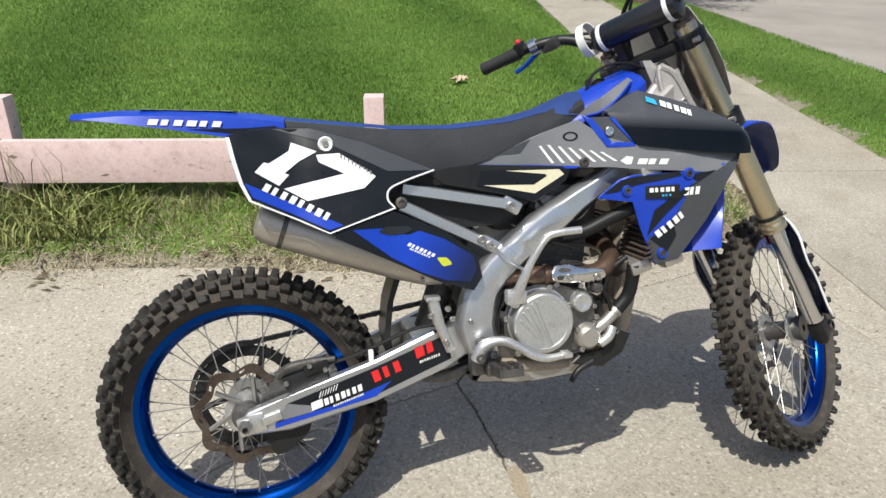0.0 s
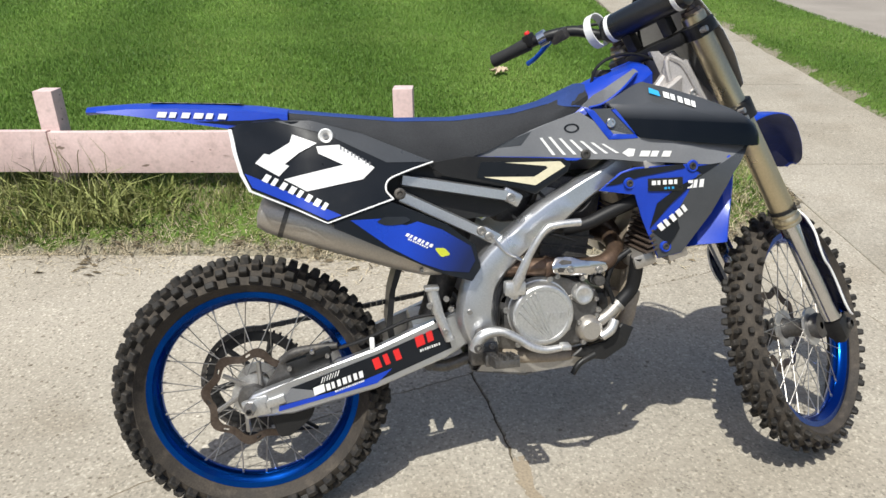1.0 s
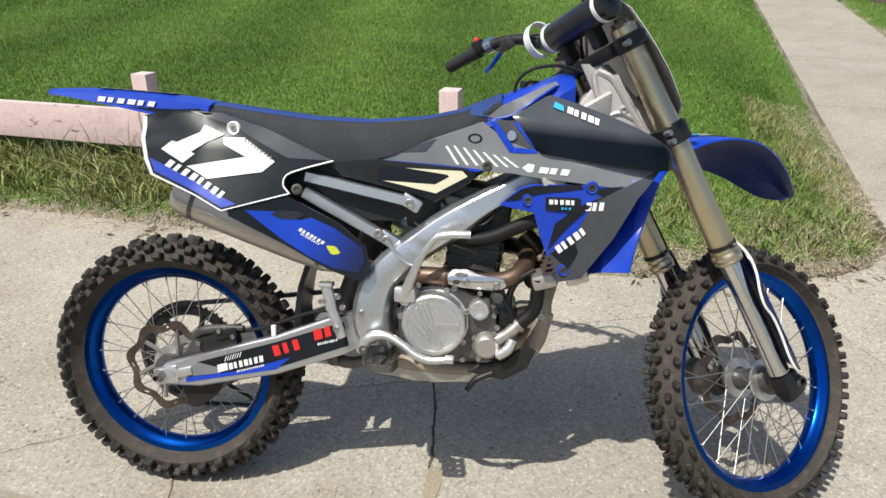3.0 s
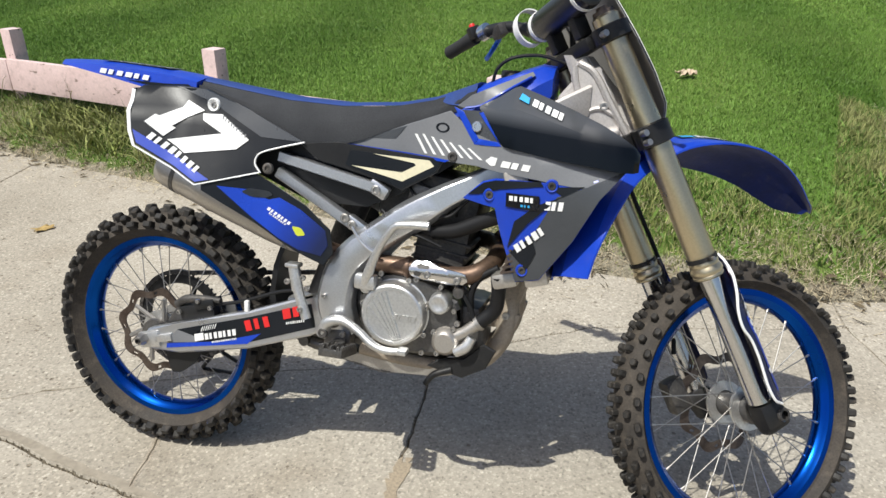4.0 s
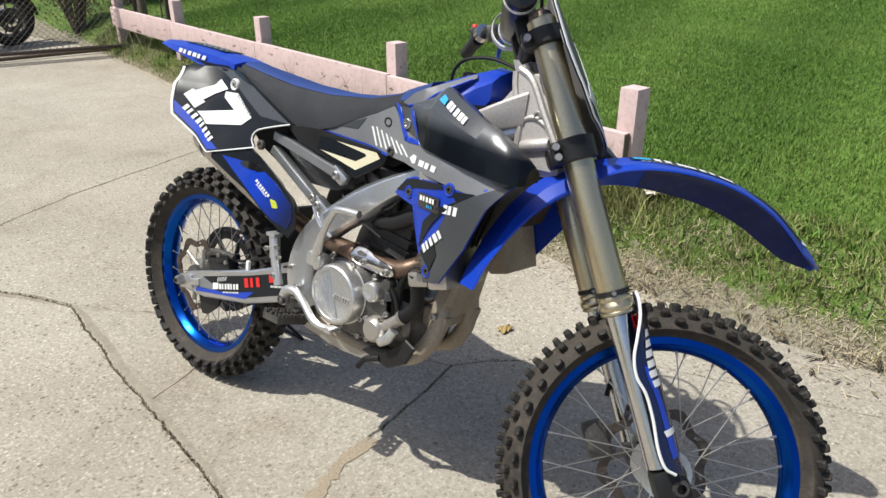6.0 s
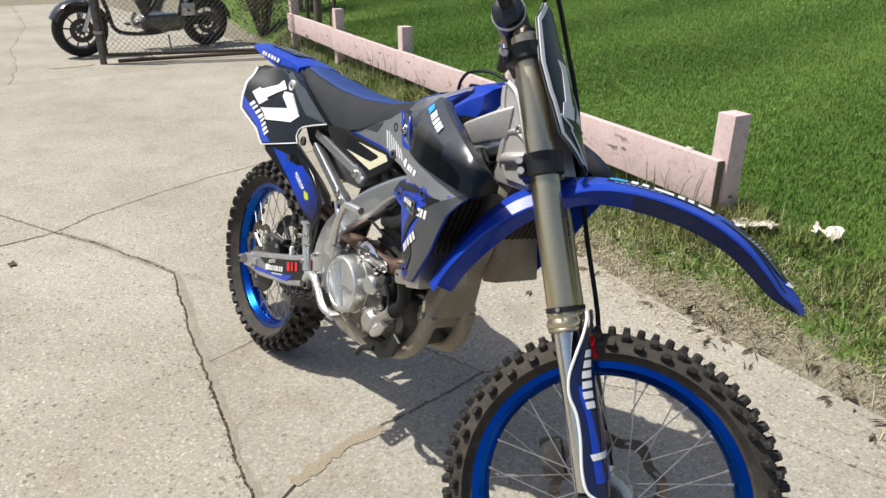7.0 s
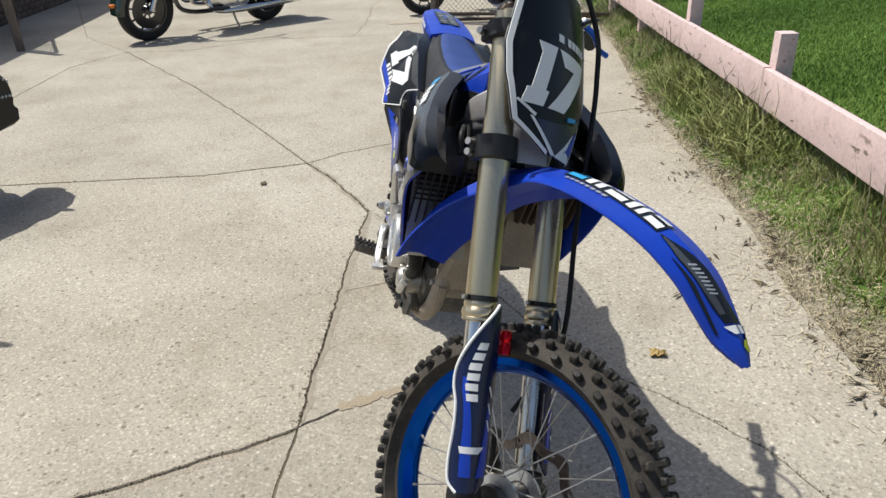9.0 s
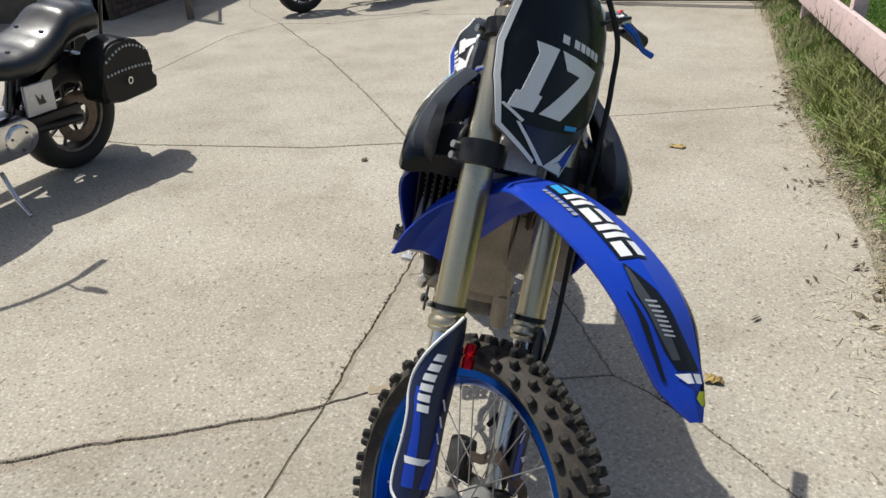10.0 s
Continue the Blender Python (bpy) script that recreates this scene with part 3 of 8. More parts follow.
def jag(points, seed, rough=0.010, step=0.03):
    """A cracked line through the points: a slow wander with a small ragged edge."""
    r = random.Random(seed)
    out = []
    run = 0.0
    for a, b in zip(points, points[1:]):
        a, b = Vector(a), Vector(b)
        ln = (b - a).length
        n = max(1, int(ln / step))
        w = Vector((-(b - a).y, (b - a).x)).normalized()
        for k in range(n):
            ends = min(1.0, 6 * k / n, 6 * (n - k) / n)
            wander = rough * 1.3 * noise.noise(Vector((5.0 * (run + ln * k / n), seed * 7.1, 0.3)))
            out.append(a.lerp(b, k / n) + w * ends * (wander + r.choice((0.0, 0.0, 0.06, -0.06, 0.3, -0.3)) * rough))
        run += ln
    return [tuple(p) for p in out + [Vector(points[-1])]]


P0, P1, P2, P3, P4, P5, P6 = (-5.92, -2.42), (-1.60, -0.385), (-0.78, -0.07), (0.80, -0.38), (0.64, 0.50), (2.05, 1.13), (2.30, -0.70)
P7, P8, P9, P10, P11 = (-2.0, -3.32), (-6.1, 0.08), (-2.24, 1.98), (1.45, -3.6), (-2.2, -9.0)
LINES = {
    "a": jag([P0, (-3.9, -1.38), (-2.77, -0.87), P1], 1),
    "a2": jag([P1, (-1.18, -0.20), P2], 2),
    "a3": jag([P2, (-0.35, 0.16), (0.05, 0.33), P4], 3, 0.014),
    "b": jag([P1, (-1.53, -0.98), (-1.64, -2.12), P7], 4, 0.006),
    "b2": jag([P1, (-1.75, -0.17), (-2.0, 0.55), P9], 5),
    "c": jag([P2, (-0.2, -0.20), (0.4, -0.305), P3], 6, 0.013),
    "c2": jag([P3, (1.04, -0.43), (1.7, -0.56), P6], 7),
    "d": jag([P3, (0.86, -0.53), (0.94, -0.82), (1.06, -1.24), P10], 8, 0.016),
    "e": jag([P3, (0.72, -0.20), (0.67, 0.02), (0.66, 0.34), P4], 9, 0.013),
    "f": jag([P4, (0.86, 0.72), (1.14, 0.90), (1.57, 1.00), P5], 10, 0.012),
    "g": jag([P5, (2.21, 0.61), (2.25, 0.0), P6], 11, 0.006),
    "h": jag([P0, (-5.19, -2.80), (-3.74, -2.91), P7], 12, 0.006),
    "i": jag([P0, (-5.79, -1.76), (-6.23, -0.87), P8], 13, 0.02),
    "j": jag([P8, (-7.15, 0.31), (-8.73, 0.48), (-11.6, 1.13), (-16, 1.6)], 14, 0.03),
    "k": jag([P6, (2.75, 0.3), (3.05, 1.2), (2.96, 1.43)], 15, 0.005),
    "l": jag([P7, P11], 16, 0.006),
    "m": jag([P7, P10], 17, 0.006),
    "n": jag([P6, (2.6, -9.0)], 18, 0.006),
    "o": jag([P8, (-6.15, 1.5), (-6.2, 3.10)], 19, 0.012),
    "p": jag([P0, (-7.2, -3.2), (-16, -6.0)], 20, 0.02),
}
RIM_WEST = [(x, float(drive_edge(x))) for x in (-6.2, -5.3, -4.5, -3.4, P9[0])]
RIM_MID = [(x, float(drive_edge(x))) for x in (P9[0], -1.5, -0.86, -0.2, 0.1, 0.38, 0.82, 1.45, 1.75, 2.05)]


def outline(*names):
    """Chains cracked lines (a minus turns one round) into one closed outline."""
    out = []
    for nm in names:
        line = nm if isinstance(nm, list) else LINES[nm.strip("-")][::-1] if nm.startswith("-") else LINES[nm]
        out += [p for p in line if not out or (Vector(p) - Vector(out[-1])).length > 1e-4]
    return out[:-1] if (Vector(out[0]) - Vector(out[-1])).length < 1e-4 else out


def slab(points, material="slab", parent=None, name="concrete_slab", lift=0.0, gap=0.0055, drop=0.012, z_of=None):
    """One cast slab: its edge chamfered into the joint."""
    area = sum(a[0] * b[1] - b[0] * a[1] for a, b in zip(points, points[1:] + points[:1]))
    if area < 0:
        points = points[::-1]
    k = len(points)
    inner = []
    for i in range(k):
        a, b, c = Vector(points[i - 1]), Vector(points[i]), Vector(points[(i + 1) % k])
        d = ((b - a).normalized() + (c - b).normalized()).normalized()
        inner.append(b + Vector((-d.y, d.x)) * gap)
    bm = bmesh.new()
    z_of = z_of or (lambda x, y: 0.0)
    flat_pts, tris = fill([tuple(p) for p in inner])
    top = [bm.verts.new((p.x, p.y, z_of(p.x, p.y) + lift)) for p in inner]
    more = [bm.verts.new((p.x, p.y, z_of(p.x, p.y) + lift)) for p in flat_pts]
    mid = [bm.verts.new((p[0], p[1], z_of(*p) + lift - drop)) for p in points]
    low = [bm.verts.new((p[0], p[1], z_of(*p) - 0.10)) for p in points]
    for f in tris:
        bm.faces.new([more[i] for i in f])
    for i in range(k):
        j = (i + 1) % k
        bm.faces.new((mid[i], mid[j], top[j], top[i]))
        bm.faces.new((low[i], low[j], mid[j], mid[i]))
    bmesh.ops.remove_doubles(bm, verts=bm.verts, dist=1e-5)
    return part(name, bm, material, parent, smooth=False)


driveway = new("driveway")
tagged(driveway, "tan exposed-aggregate concrete driveway of cracked slabs", "driveway", kind="structure")
SLABS = [
    outline("a", "b", "-h"), outline("a", "b2", RIM_WEST[::-1], "-o", "-i"), outline("a2", "a3", "f", [P5, (2.05, float(drive_edge(2.05)))], RIM_MID[::-1], "-b2"),
    outline("c", "e", "-a3"), outline("c2", "-g", "-f", "-e"), outline("a2", "c", "d", "-m", "-b"), outline("c2", "n", [(2.6, -9.0), (-2.2, -9.0)], "-l", "m", "-d"),
    outline("-g", [P5, (2.05, float(drive_edge(2.05))), (2.3, 1.4), (2.5, 1.5), (2.72, 1.75), (2.96, 1.43)], "-k"),
    outline("i", "j", [(-16, 1.6), (-16, -6.0)], "-p"), outline("o", [(-6.2, 3.1), (-9, 3.75), (-16, 5.3), (-16, 1.6)], "-j"),
    outline("h", "l", [(-2.2, -9), (-16, -9), (-16, -6.0)], "-p"),
]
for i, pts in enumerate(SLABS):
    slab(pts, parent=driveway, lift=(0.004 if i in (3, 4) else 0.0))

# sidewalk slabs, rising gently away from the driveway
sidewalk = new("sidewalk")
tagged(sidewalk, "pale concrete sidewalk slabs with dirt along the edge", "sidewalk", kind="structure")


def slope_at(x, y):
    return float(slope(y))


for k in range(-8, 12):
    y0, y1 = 1.36 + 1.0 * k, 2.36 + 1.0 * k
    q = [(walk_left(y0), y0), (walk_left(y0) + 1.22, y0 - 0.22), (walk_left(y1) + 1.22, y1 - 0.22), (walk_left(y1), y1)]
    slab(q, "walk", sidewalk, "sidewalk_slab", lift=0.002 + 0.004 * (k % 2), z_of=slope_at)
apron = slab([(4.00, 1.55), (3.60, 0.15), (3.12, -2.0), (1.5, -8.5), (8.2, -8.5), (5.5, 0.0), (5.75, 1.5)], "walk", None, "apron")
tagged(apron, "concrete driveway apron down to the street", "apron", kind="structure")
bm = bmesh.new()
vs = [bm.verts.new((5.6 + 0.2 * (y - 0.5) + (0 if s == 0 else 9.0), y, float(slope(y)) - 0.02)) for y in np.linspace(-20, 24, 23) for s in (0, 1)]
for i in range(22):
    bm.faces.new((vs[2 * i], vs[2 * i + 1], vs[2 * i + 3], vs[2 * i + 2]))
street = part("road", bm, "asphalt")
tagged(street, "worn pale grey asphalt street", "road", kind="structure")


# ---- grass and litter on the ground ----
def blades(name, x, y, tall, wide, material, label, lean=0.5, spread=0.0, parts=2, foot=1.0, belly=0.8, category="grass"):
    """A mass of single bent blades standing at x, y."""
    n = len(x)
    z = height(x, y)
    turn = rng.uniform(0, 2 * np.pi, n)
    side = np.stack([np.cos(turn), np.sin(turn), np.zeros(n)], -1) * wide[:, None]
    away = rng.uniform(0, 2 * np.pi, n)
    bend = np.stack([np.cos(away), np.sin(away), np.zeros(n)], -1) * (tall * rng.uniform(0.1, 1.0, n) * lean)[:, None]
    root = np.stack([x, y, z - 0.005], -1)
    up = np.zeros((n, 3))
    up[:, 2] = tall
    if parts == 2:
        mid = root + up * 0.6 + bend * 0.35
        v = np.stack([root - side * foot, root + side * foot, mid + side * belly, mid - side * belly, root + up * 0.95 + bend], 1).reshape(-1, 3)
        base = 5 * np.arange(n)[:, None]
        faces = np.concatenate([base + np.array([[0, 1, 2]]), base + np.array([[0, 2, 3]]), base + np.array([[3, 2, 4]])], 0)
    else:
        v = np.stack([root - side, root + side, root + up + bend], 1).reshape(-1, 3)
        faces = 3 * np.arange(n)[:, None] + np.array([[0, 1, 2]])
    me = bpy.data.meshes.new(name)
    me.vertices.add(len(v))
    me.vertices.foreach_set("co", v.astype(np.float32).ravel())
    me.loops.add(faces.size)
    me.loops.foreach_set("vertex_index", faces.astype(np.int32).ravel())
    me.polygons.add(len(faces))
    me.polygons.foreach_set("loop_start", 3 * np.arange(len(faces), dtype=np.int32))
    me.update()
    me.materials.append(M[material])
    ob = new(name, me)
    return tagged(ob, label, category, kind="stuff")


def scatter(n, x0, x1, y0, y1, keep):
    x, y = rng.uniform(x0, x1, n), rng.uniform(y0, y1, n)
    k = keep(x, y)
    return x[k], y[k]


def patchy(x, y, s=2.3):
    return 0.5 + 0.25 * (np.sin(s * x + 1.3 * np.sin(0.8 * s * y)) + np.sin(1.1 * s * y + 1.7 * np.sin(0.9 * s * x)))


x, y = scatter(360000, -6.5, 3.6, 1.3, 5.9, lambda x, y: (on_lawn(x, y) > 0.30) & (rng.random(len(x)) > (y - 4.3) / 1.6))
blades("lawn_grass", x, y, rng.uniform(0.016, 0.038, len(x)) * (0.85 + 0.3 * patchy(x, y)), rng.uniform(0.0014, 0.0030, len(x)), "grass", "short mown green lawn grass", 0.9)
x, y = scatter(330000, -9, 4.6, 4.1, 9.5, lambda x, y: (on_lawn(x, y) > 0.05) & (rng.random(len(x)) < (y - 4.0) / 1.5) & (rng.random(len(x)) > (y - 7.2) / 2.3))
blades("lawn_grass", x, y, rng.uniform(0.018, 0.040, len(x)), rng.uniform(0.002, 0.0042, len(x)), "grass", "short mown green lawn grass in mowing stripes", 0.9, parts=1)
x, y = scatter(230000, -12, 6.0, 6.8, 15.5, lambda x, y: (on_lawn(x, y) > 0.05) & (rng.random(len(x)) < (y - 6.6) / 2.2))
blades("lawn_grass", x, y, rng.uniform(0.02, 0.045, len(x)), rng.uniform(0.004, 0.008, len(x)), "grass", "short mown green lawn grass farther off", 0.9, parts=1)
x, y = scatter(150000, 3.6, 8.5, 1.5, 13, lambda x, y: on_verge(x, y) > 0.02 + 0.14 * rng.random(len(x)))
blades("verge_grass", x, y, rng.uniform(0.015, 0.042, len(x)), rng.uniform(0.0014, 0.0034, len(x)), "grass", "patchy green grass on the street verge", 0.9)
# taller weeds on the bank below and behind the fence board
x, y = scatter(300000, -7.0, 2.9, 1.2, 4.0, lambda x, y: (on_lawn(x, y) > 0.01 + 1.15 * litter_zone(x) * rng.random(len(x))) & (on_lawn(x, y) < 0.62) & (rng.random(len(x)) < 0.45 + 0.55 * patchy(x, y, 5.0)))
d = on_lawn(x, y)
blades("bank_weeds", x, y, rng.uniform(0.014, 0.055, len(x)) * (0.45 + 0.8 * np.clip(d / 0.35, 0, 1)) * (0.5 + 1.1 * patchy(x, y, 15.0)), rng.uniform(0.0011, 0.0027, len(x)), "weed", "rough uncut grass and weeds along the driveway", 1.0)
x, y = scatter(9000, -6.5, 0.75, 1.3, 3.6, lambda x, y: (np.abs(y - (2.005 - 0.207 * x) + 0.14) < 0.13) & (rng.random(len(x)) < 0.9))
blades("tall_weeds", x, y, rng.uniform(0.08, 0.26, len(x)) * np.clip(1.15 + 0.14 * x, 0.6, 1.15) * (0.40 + 0.75 * patchy(x, y, 2.9)), rng.uniform(0.001, 0.0024, len(x)), "weed", "tall seeding grass in front of the fence board", 0.95)
x, y = scatter(5200, -6.5, 0.75, 1.3, 3.6, lambda x, y: (np.abs(y - (2.005 - 0.207 * x) + 0.12) < 0.08) & (patchy(x, y, 3.1) > 0.5))
blades("seed_stalks", x, y, rng.uniform(0.18, 0.40, len(x)), rng.uniform(0.001, 0.0022, len(x)), "seed", "dry seed stalks of tall grass", 0.7, foot=0.5, belly=1.5)
x, y = scatter(170000, -7.0, 2.9, 1.2, 4.0, lambda x, y: (on_lawn(x, y) > 0.0) & (on_lawn(x, y) < np.where(x > 0.4, 0.36, 0.45)) & (patchy(x, y, 7.0) + 0.5 * patchy(x, y, 23.0) + 0.6 * np.exp(-on_lawn(x, y) / 0.22) * (x > 0.2) > 0.84))
blades("dry_grass", x, y, rng.uniform(0.015, 0.060, len(x)), rng.uniform(0.0008, 0.0018, len(x)), "straw", "dry yellowed grass among the weeds on the bank", 1.6)
x, y = scatter(34000, -7.0, 2.6, 1.2, 4.0, lambda x, y: (on_lawn(x, y) > 0.05 + 0.8 * litter_zone(x)) & (on_lawn(x, y) < 0.60) & (patchy(x, y, 9.0) > 0.42))
blades("broadleaf_weeds", x, y, rng.uniform(0.025, 0.085, len(x)) * (0.5 + 0.7 * patchy(x, y, 5.0)), rng.uniform(0.002, 0.006, len(x)), "broadleaf", "low leafy green weeds among the grass on the bank", 1.5, belly=1.3, foot=0.4, category="weeds")
x, y = scatter(5200, -2.6, -0.3, 1.9, 2.6, lambda x, y: (np.abs(y - (2.005 - 0.207 * x) + 0.18) < 0.13) & (patchy(x, y, 3.7) + 0.3 * patchy(x, y, 13.0) > 0.50))
blades("leafy_weeds", x, y, rng.uniform(0.05, 0.20, len(x)) * (0.3 + 0.9 * patchy(x, y, 3.7)), rng.uniform(0.002, 0.0050, len(x)), "weed", "bushy yellow-green weeds grown up before the fence board", 1.9, belly=1.3, foot=0.5, category="weeds")
x, y = rng.normal(0.60, 0.10, 2600), rng.normal(1.87, 0.075, 2600)
blades("post_weeds", x, y, rng.uniform(0.05, 0.15, len(x)), rng.uniform(0.0012, 0.0030, len(x)), "weed", "rough grass grown up round the foot of the end post", 0.9)
# dead grass and twigs strewn along the edge of the concrete
x, y = scatter(300000, -6.5, 3.2, 0.9, 4.2, lambda x, y: (on_lawn(x, y) > -0.32) & (on_lawn(x, y) < 0.42) & (rng.random(len(x)) < np.where(on_lawn(x, y) > 0, 0.35 + 0.65 * np.exp(-np.abs(on_lawn(x, y) - 0.5 * litter_zone(x)) / (0.5 * litter_zone(x) + 0.02)), 0.42 * np.exp(on_lawn(x, y) / 0.10))) & (patchy(x, y, 4.3) + 0.4 * patchy(x, y, 17.0) + 0.3 * rng.random(len(x)) > 0.62))
n = len(x)
turn = rng.uniform(0, 2 * np.pi, n)
half = 0.004 + 0.024 * rng.random(n) ** 2
u = np.stack([np.cos(turn), np.sin(turn), rng.uniform(-0.30, 0.30, n)], -1) * half[:, None]
w = np.stack([-np.sin(turn), np.cos(turn), np.zeros(n)], -1) * rng.uniform(0.0006, 0.0018, n)[:, None]
c = np.stack([x, y, np.where(on_lawn(x, y) > 0, height(x, y), 0.0) + rng.uniform(0.003, 0.011, n)], -1)
v = np.stack([c - u - w, c + u - w, c + u + w, c - u + w], 1).reshape(-1, 3)
me = bpy.data.meshes.new("dead_grass")
me.from_pydata(v.tolist(), [], (4 * np.arange(n)[:, None] + np.array([[0, 1, 2, 3]])).tolist())
me.materials.append(M["straw"])
tagged(new("dead_grass", me), "dead grass clippings and twigs strewn on the concrete edge", "dead grass", kind="stuff")
x, y = scatter(5200, -3.0, 2.9, 0.7, 3.2, lambda x, y: (on_lawn(x, y) < 0.10) & (on_lawn(x, y) > -0.50) & (rng.random(len(x)) < 0.8 * np.exp(np.minimum(on_lawn(x, y), 0) / 0.075)) & (patchy(x, y, 6.0) + 0.3 * patchy(x, y, 19.0) > 0.45))
v, fs = [], []
for px, py in zip(x, y):
    for _ in range(rng.integers(1, 4)):
        a0, ln, wd = rng.normal(0.6 + 2.5 * math.sin(9 * px + 7 * py), 0.35), rng.uniform(0.012, 0.036), rng.uniform(0.0022, 0.0058)
        cx, cy = px + rng.normal(0, 0.011), py + rng.normal(0, 0.011)
        k, up = len(v), float(height(np.array(cx), np.array(cy))) + 0.012 if on_lawn(cx, cy) > 0 else 0.0
        v += [(cx - ln * math.cos(a0), cy - ln * math.sin(a0), up + 0.0055), (cx - wd * math.sin(a0), cy + wd * math.cos(a0), up + 0.013), (cx + ln * math.cos(a0), cy + ln * math.sin(a0), up + 0.007), (cx + wd * math.sin(a0), cy - wd * math.cos(a0), up + 0.006)]
        fs.append((k, k + 1, k + 2, k + 3))
me = bpy.data.meshes.new("leaf_bits")
me.from_pydata(v, [], fs)
me.materials.append(M["twig"])
tagged(new("leaf_bits", me), "dark dry leaf bits and twigs scattered on the concrete", "leaf bits", kind="stuff")
# tufts that grow out of the joints
spots = [p for nm, keep in (("c", 0.34), ("d", 0.16), ("f", 0.14), ("a", 0.03), ("b2", 0.03), ("g", 0.08), ("e", 0.01)) for p in LINES[nm] if random.random() < keep and -3 < p[0] < 3]
pts = np.array([(p[0] + random.gauss(0, 0.012), p[1] + random.gauss(0, 0.008)) for p in spots for _ in range(26)])
ob = blades("joint_weeds", pts[:, 0], pts[:, 1], rng.uniform(0.01, 0.035, len(pts)), rng.uniform(0.0008, 0.0018, len(pts)), "weed", "small weeds growing from the slab joints", 1.1)
pts = np.array([(p[0] + random.gauss(0, 0.007), p[1] + random.gauss(0, 0.007)) for nm, many in (("a", 3), ("a2", 7), ("b", 2), ("c", 9), ("d", 6), ("f", 6), ("e", 3), ("b2", 3), ("h", 2), ("i", 3)) for p in LINES[nm] for _ in range(random.choice((many // 2, many, many, many * 2)))])
n = len(pts)
v, fs = [], []
for i, (px, py) in enumerate(pts):
    s, a0 = random.uniform(0.0025, 0.008), random.uniform(0, 6)
    v += [(px + s * math.cos(a0 + k * 2.1), py + s * math.sin(a0 + k * 2.1), -0.004 + random.uniform(-0.006, 0.003)) for k in range(3)] + [(px, py, 0.002 + s * 0.4)]
    fs += [(4 * i, 4 * i + 1, 4 * i + 3), (4 * i + 1, 4 * i + 2, 4 * i + 3), (4 * i + 2, 4 * i, 4 * i + 3)]
me = bpy.data.meshes.new("joint_grit")
me.from_pydata(v, [], fs)
me.materials.append(M["joint_sand"])
tagged(new("joint_grit", me), "brown grit and crumbs lying in the slab joints", "grit", kind="stuff")

# ---- fence ----
FENCE_WAY = Vector((-1.0, 0.207, 0)).normalized()
fence_turn = math.degrees(math.atan2(FENCE_WAY.y, FENCE_WAY.x)) - 180
FENCE_AT = Vector((0.600, 1.905, 0))
fence = empty("fence", pose(FENCE_AT.x, FENCE_AT.y, 0, 0, 0, fence_turn), "low pink-painted wooden fence with flaking paint beside the lawn", "fence")
for k in range(5):
    at = FENCE_AT + FENCE_WAY * 1.735 * k
    g = float(height(np.array(at.x), np.array(at.y)))
    p = part("post", box((0.094, 0.094, 0.73 - g + 0.06), (-1.735 * k, 0, (0.69 + g - 0.10) / 2), 0.004), "pink", fence)
    part("post_top", box((0.09, 0.09, 0.006), (-1.735 * k, 0, 0.659), 0.002), "post_top", p, "weathered white top of the post")
for k in range(4):
    bm = bmesh.new()
    x0, x1 = -1.735 * k + (0.03 if k == 0 else -0.003), -1.735 * (k + 1) + 0.003
    b = box((x0 - x1, 0.040, 0.205), ((x0 + x1) / 2, -0.069, 0.397 + 0.006 * (k % 2)), 0.003)
    bd = part("board", b, "pink", fence)
    if k == 0:
        part("end_grain", box((0.003, 0.036, 0.198), (x0 + 0.001, -0.069, 0.397), 0), "dullwood", bd, "dark weathered end of the board")


def crumple(name, at, size, seed, material, label, category):
    """A crushed sheet lying on the ground."""
    r = random.Random(seed)
    bm = bmesh.new()
    bmesh.ops.create_grid(bm, x_segments=9, y_segments=8, size=0.5)
    for v in bm.verts:
        n3 = noise.noise_vector(Vector((v.co.x * 3.1 + seed, v.co.y * 3.3, seed * 1.7)))
        edge = 1 - 0.35 * abs(noise.noise(Vector((v.co.x * 4 + seed, v.co.y * 4, 3))))
        v.co = Vector((v.co.x * size[0] * edge + n3.x * 0.12 * size[0], v.co.y * size[1] * edge + n3.y * 0.12 * size[1], size[2] * (0.5 + n3.z * 0.9) + size[2] * 0.5 * r.random()))
    made = bmesh.ops.extrude_face_region(bm, geom=list(bm.faces))
    for v in made["geom"]:
        if isinstance(v, bmesh.types.BMVert):
            v.co.z += 0.0015
    ob = part(name, bm, material, None, label, pose(*at, 0, 0, r.uniform(0, 360)), angle=25)
    return tagged(ob, label, category)


def rest(x, y, up=0.01):
    return (x, y, float(height(np.array(x), np.array(y))) + up if on_lawn(np.array(x), np.array(y)) > 0 else 0.0)


crumple("litter", rest(0.80, 1.86, 0.03), (0.17, 0.09, 0.035), 3, "paper", "crumpled dirty paper scrap lying in the grass", "litter")
crumple("litter", rest(1.04, 1.98, 0.03), (0.11, 0.10, 0.04), 5, "paper", "crumpled white paper ball lying in the grass", "litter")
crumple("litter", rest(1.62, 4.1, 0.018), (0.15, 0.09, 0.04), 8, "tan_leaf", "dry curled pale tan leaf lying on the lawn", "leaf")
crumple("litter", rest(0.0, 2.55, 0.04), (0.06, 0.04, 0.02), 9, "paper", "small white scrap lying on the lawn", "litter")
crumple("leaf", rest(0.66, 0.80), (0.055, 0.04, 0.014), 11, "leaf", "dry yellow leaf lying on the concrete", "leaf")
crumple("leaf", rest(-1.30, -0.62), (0.045, 0.03, 0.01), 12, "twig", "dark dry leaf crumb lying on the concrete", "leaf")
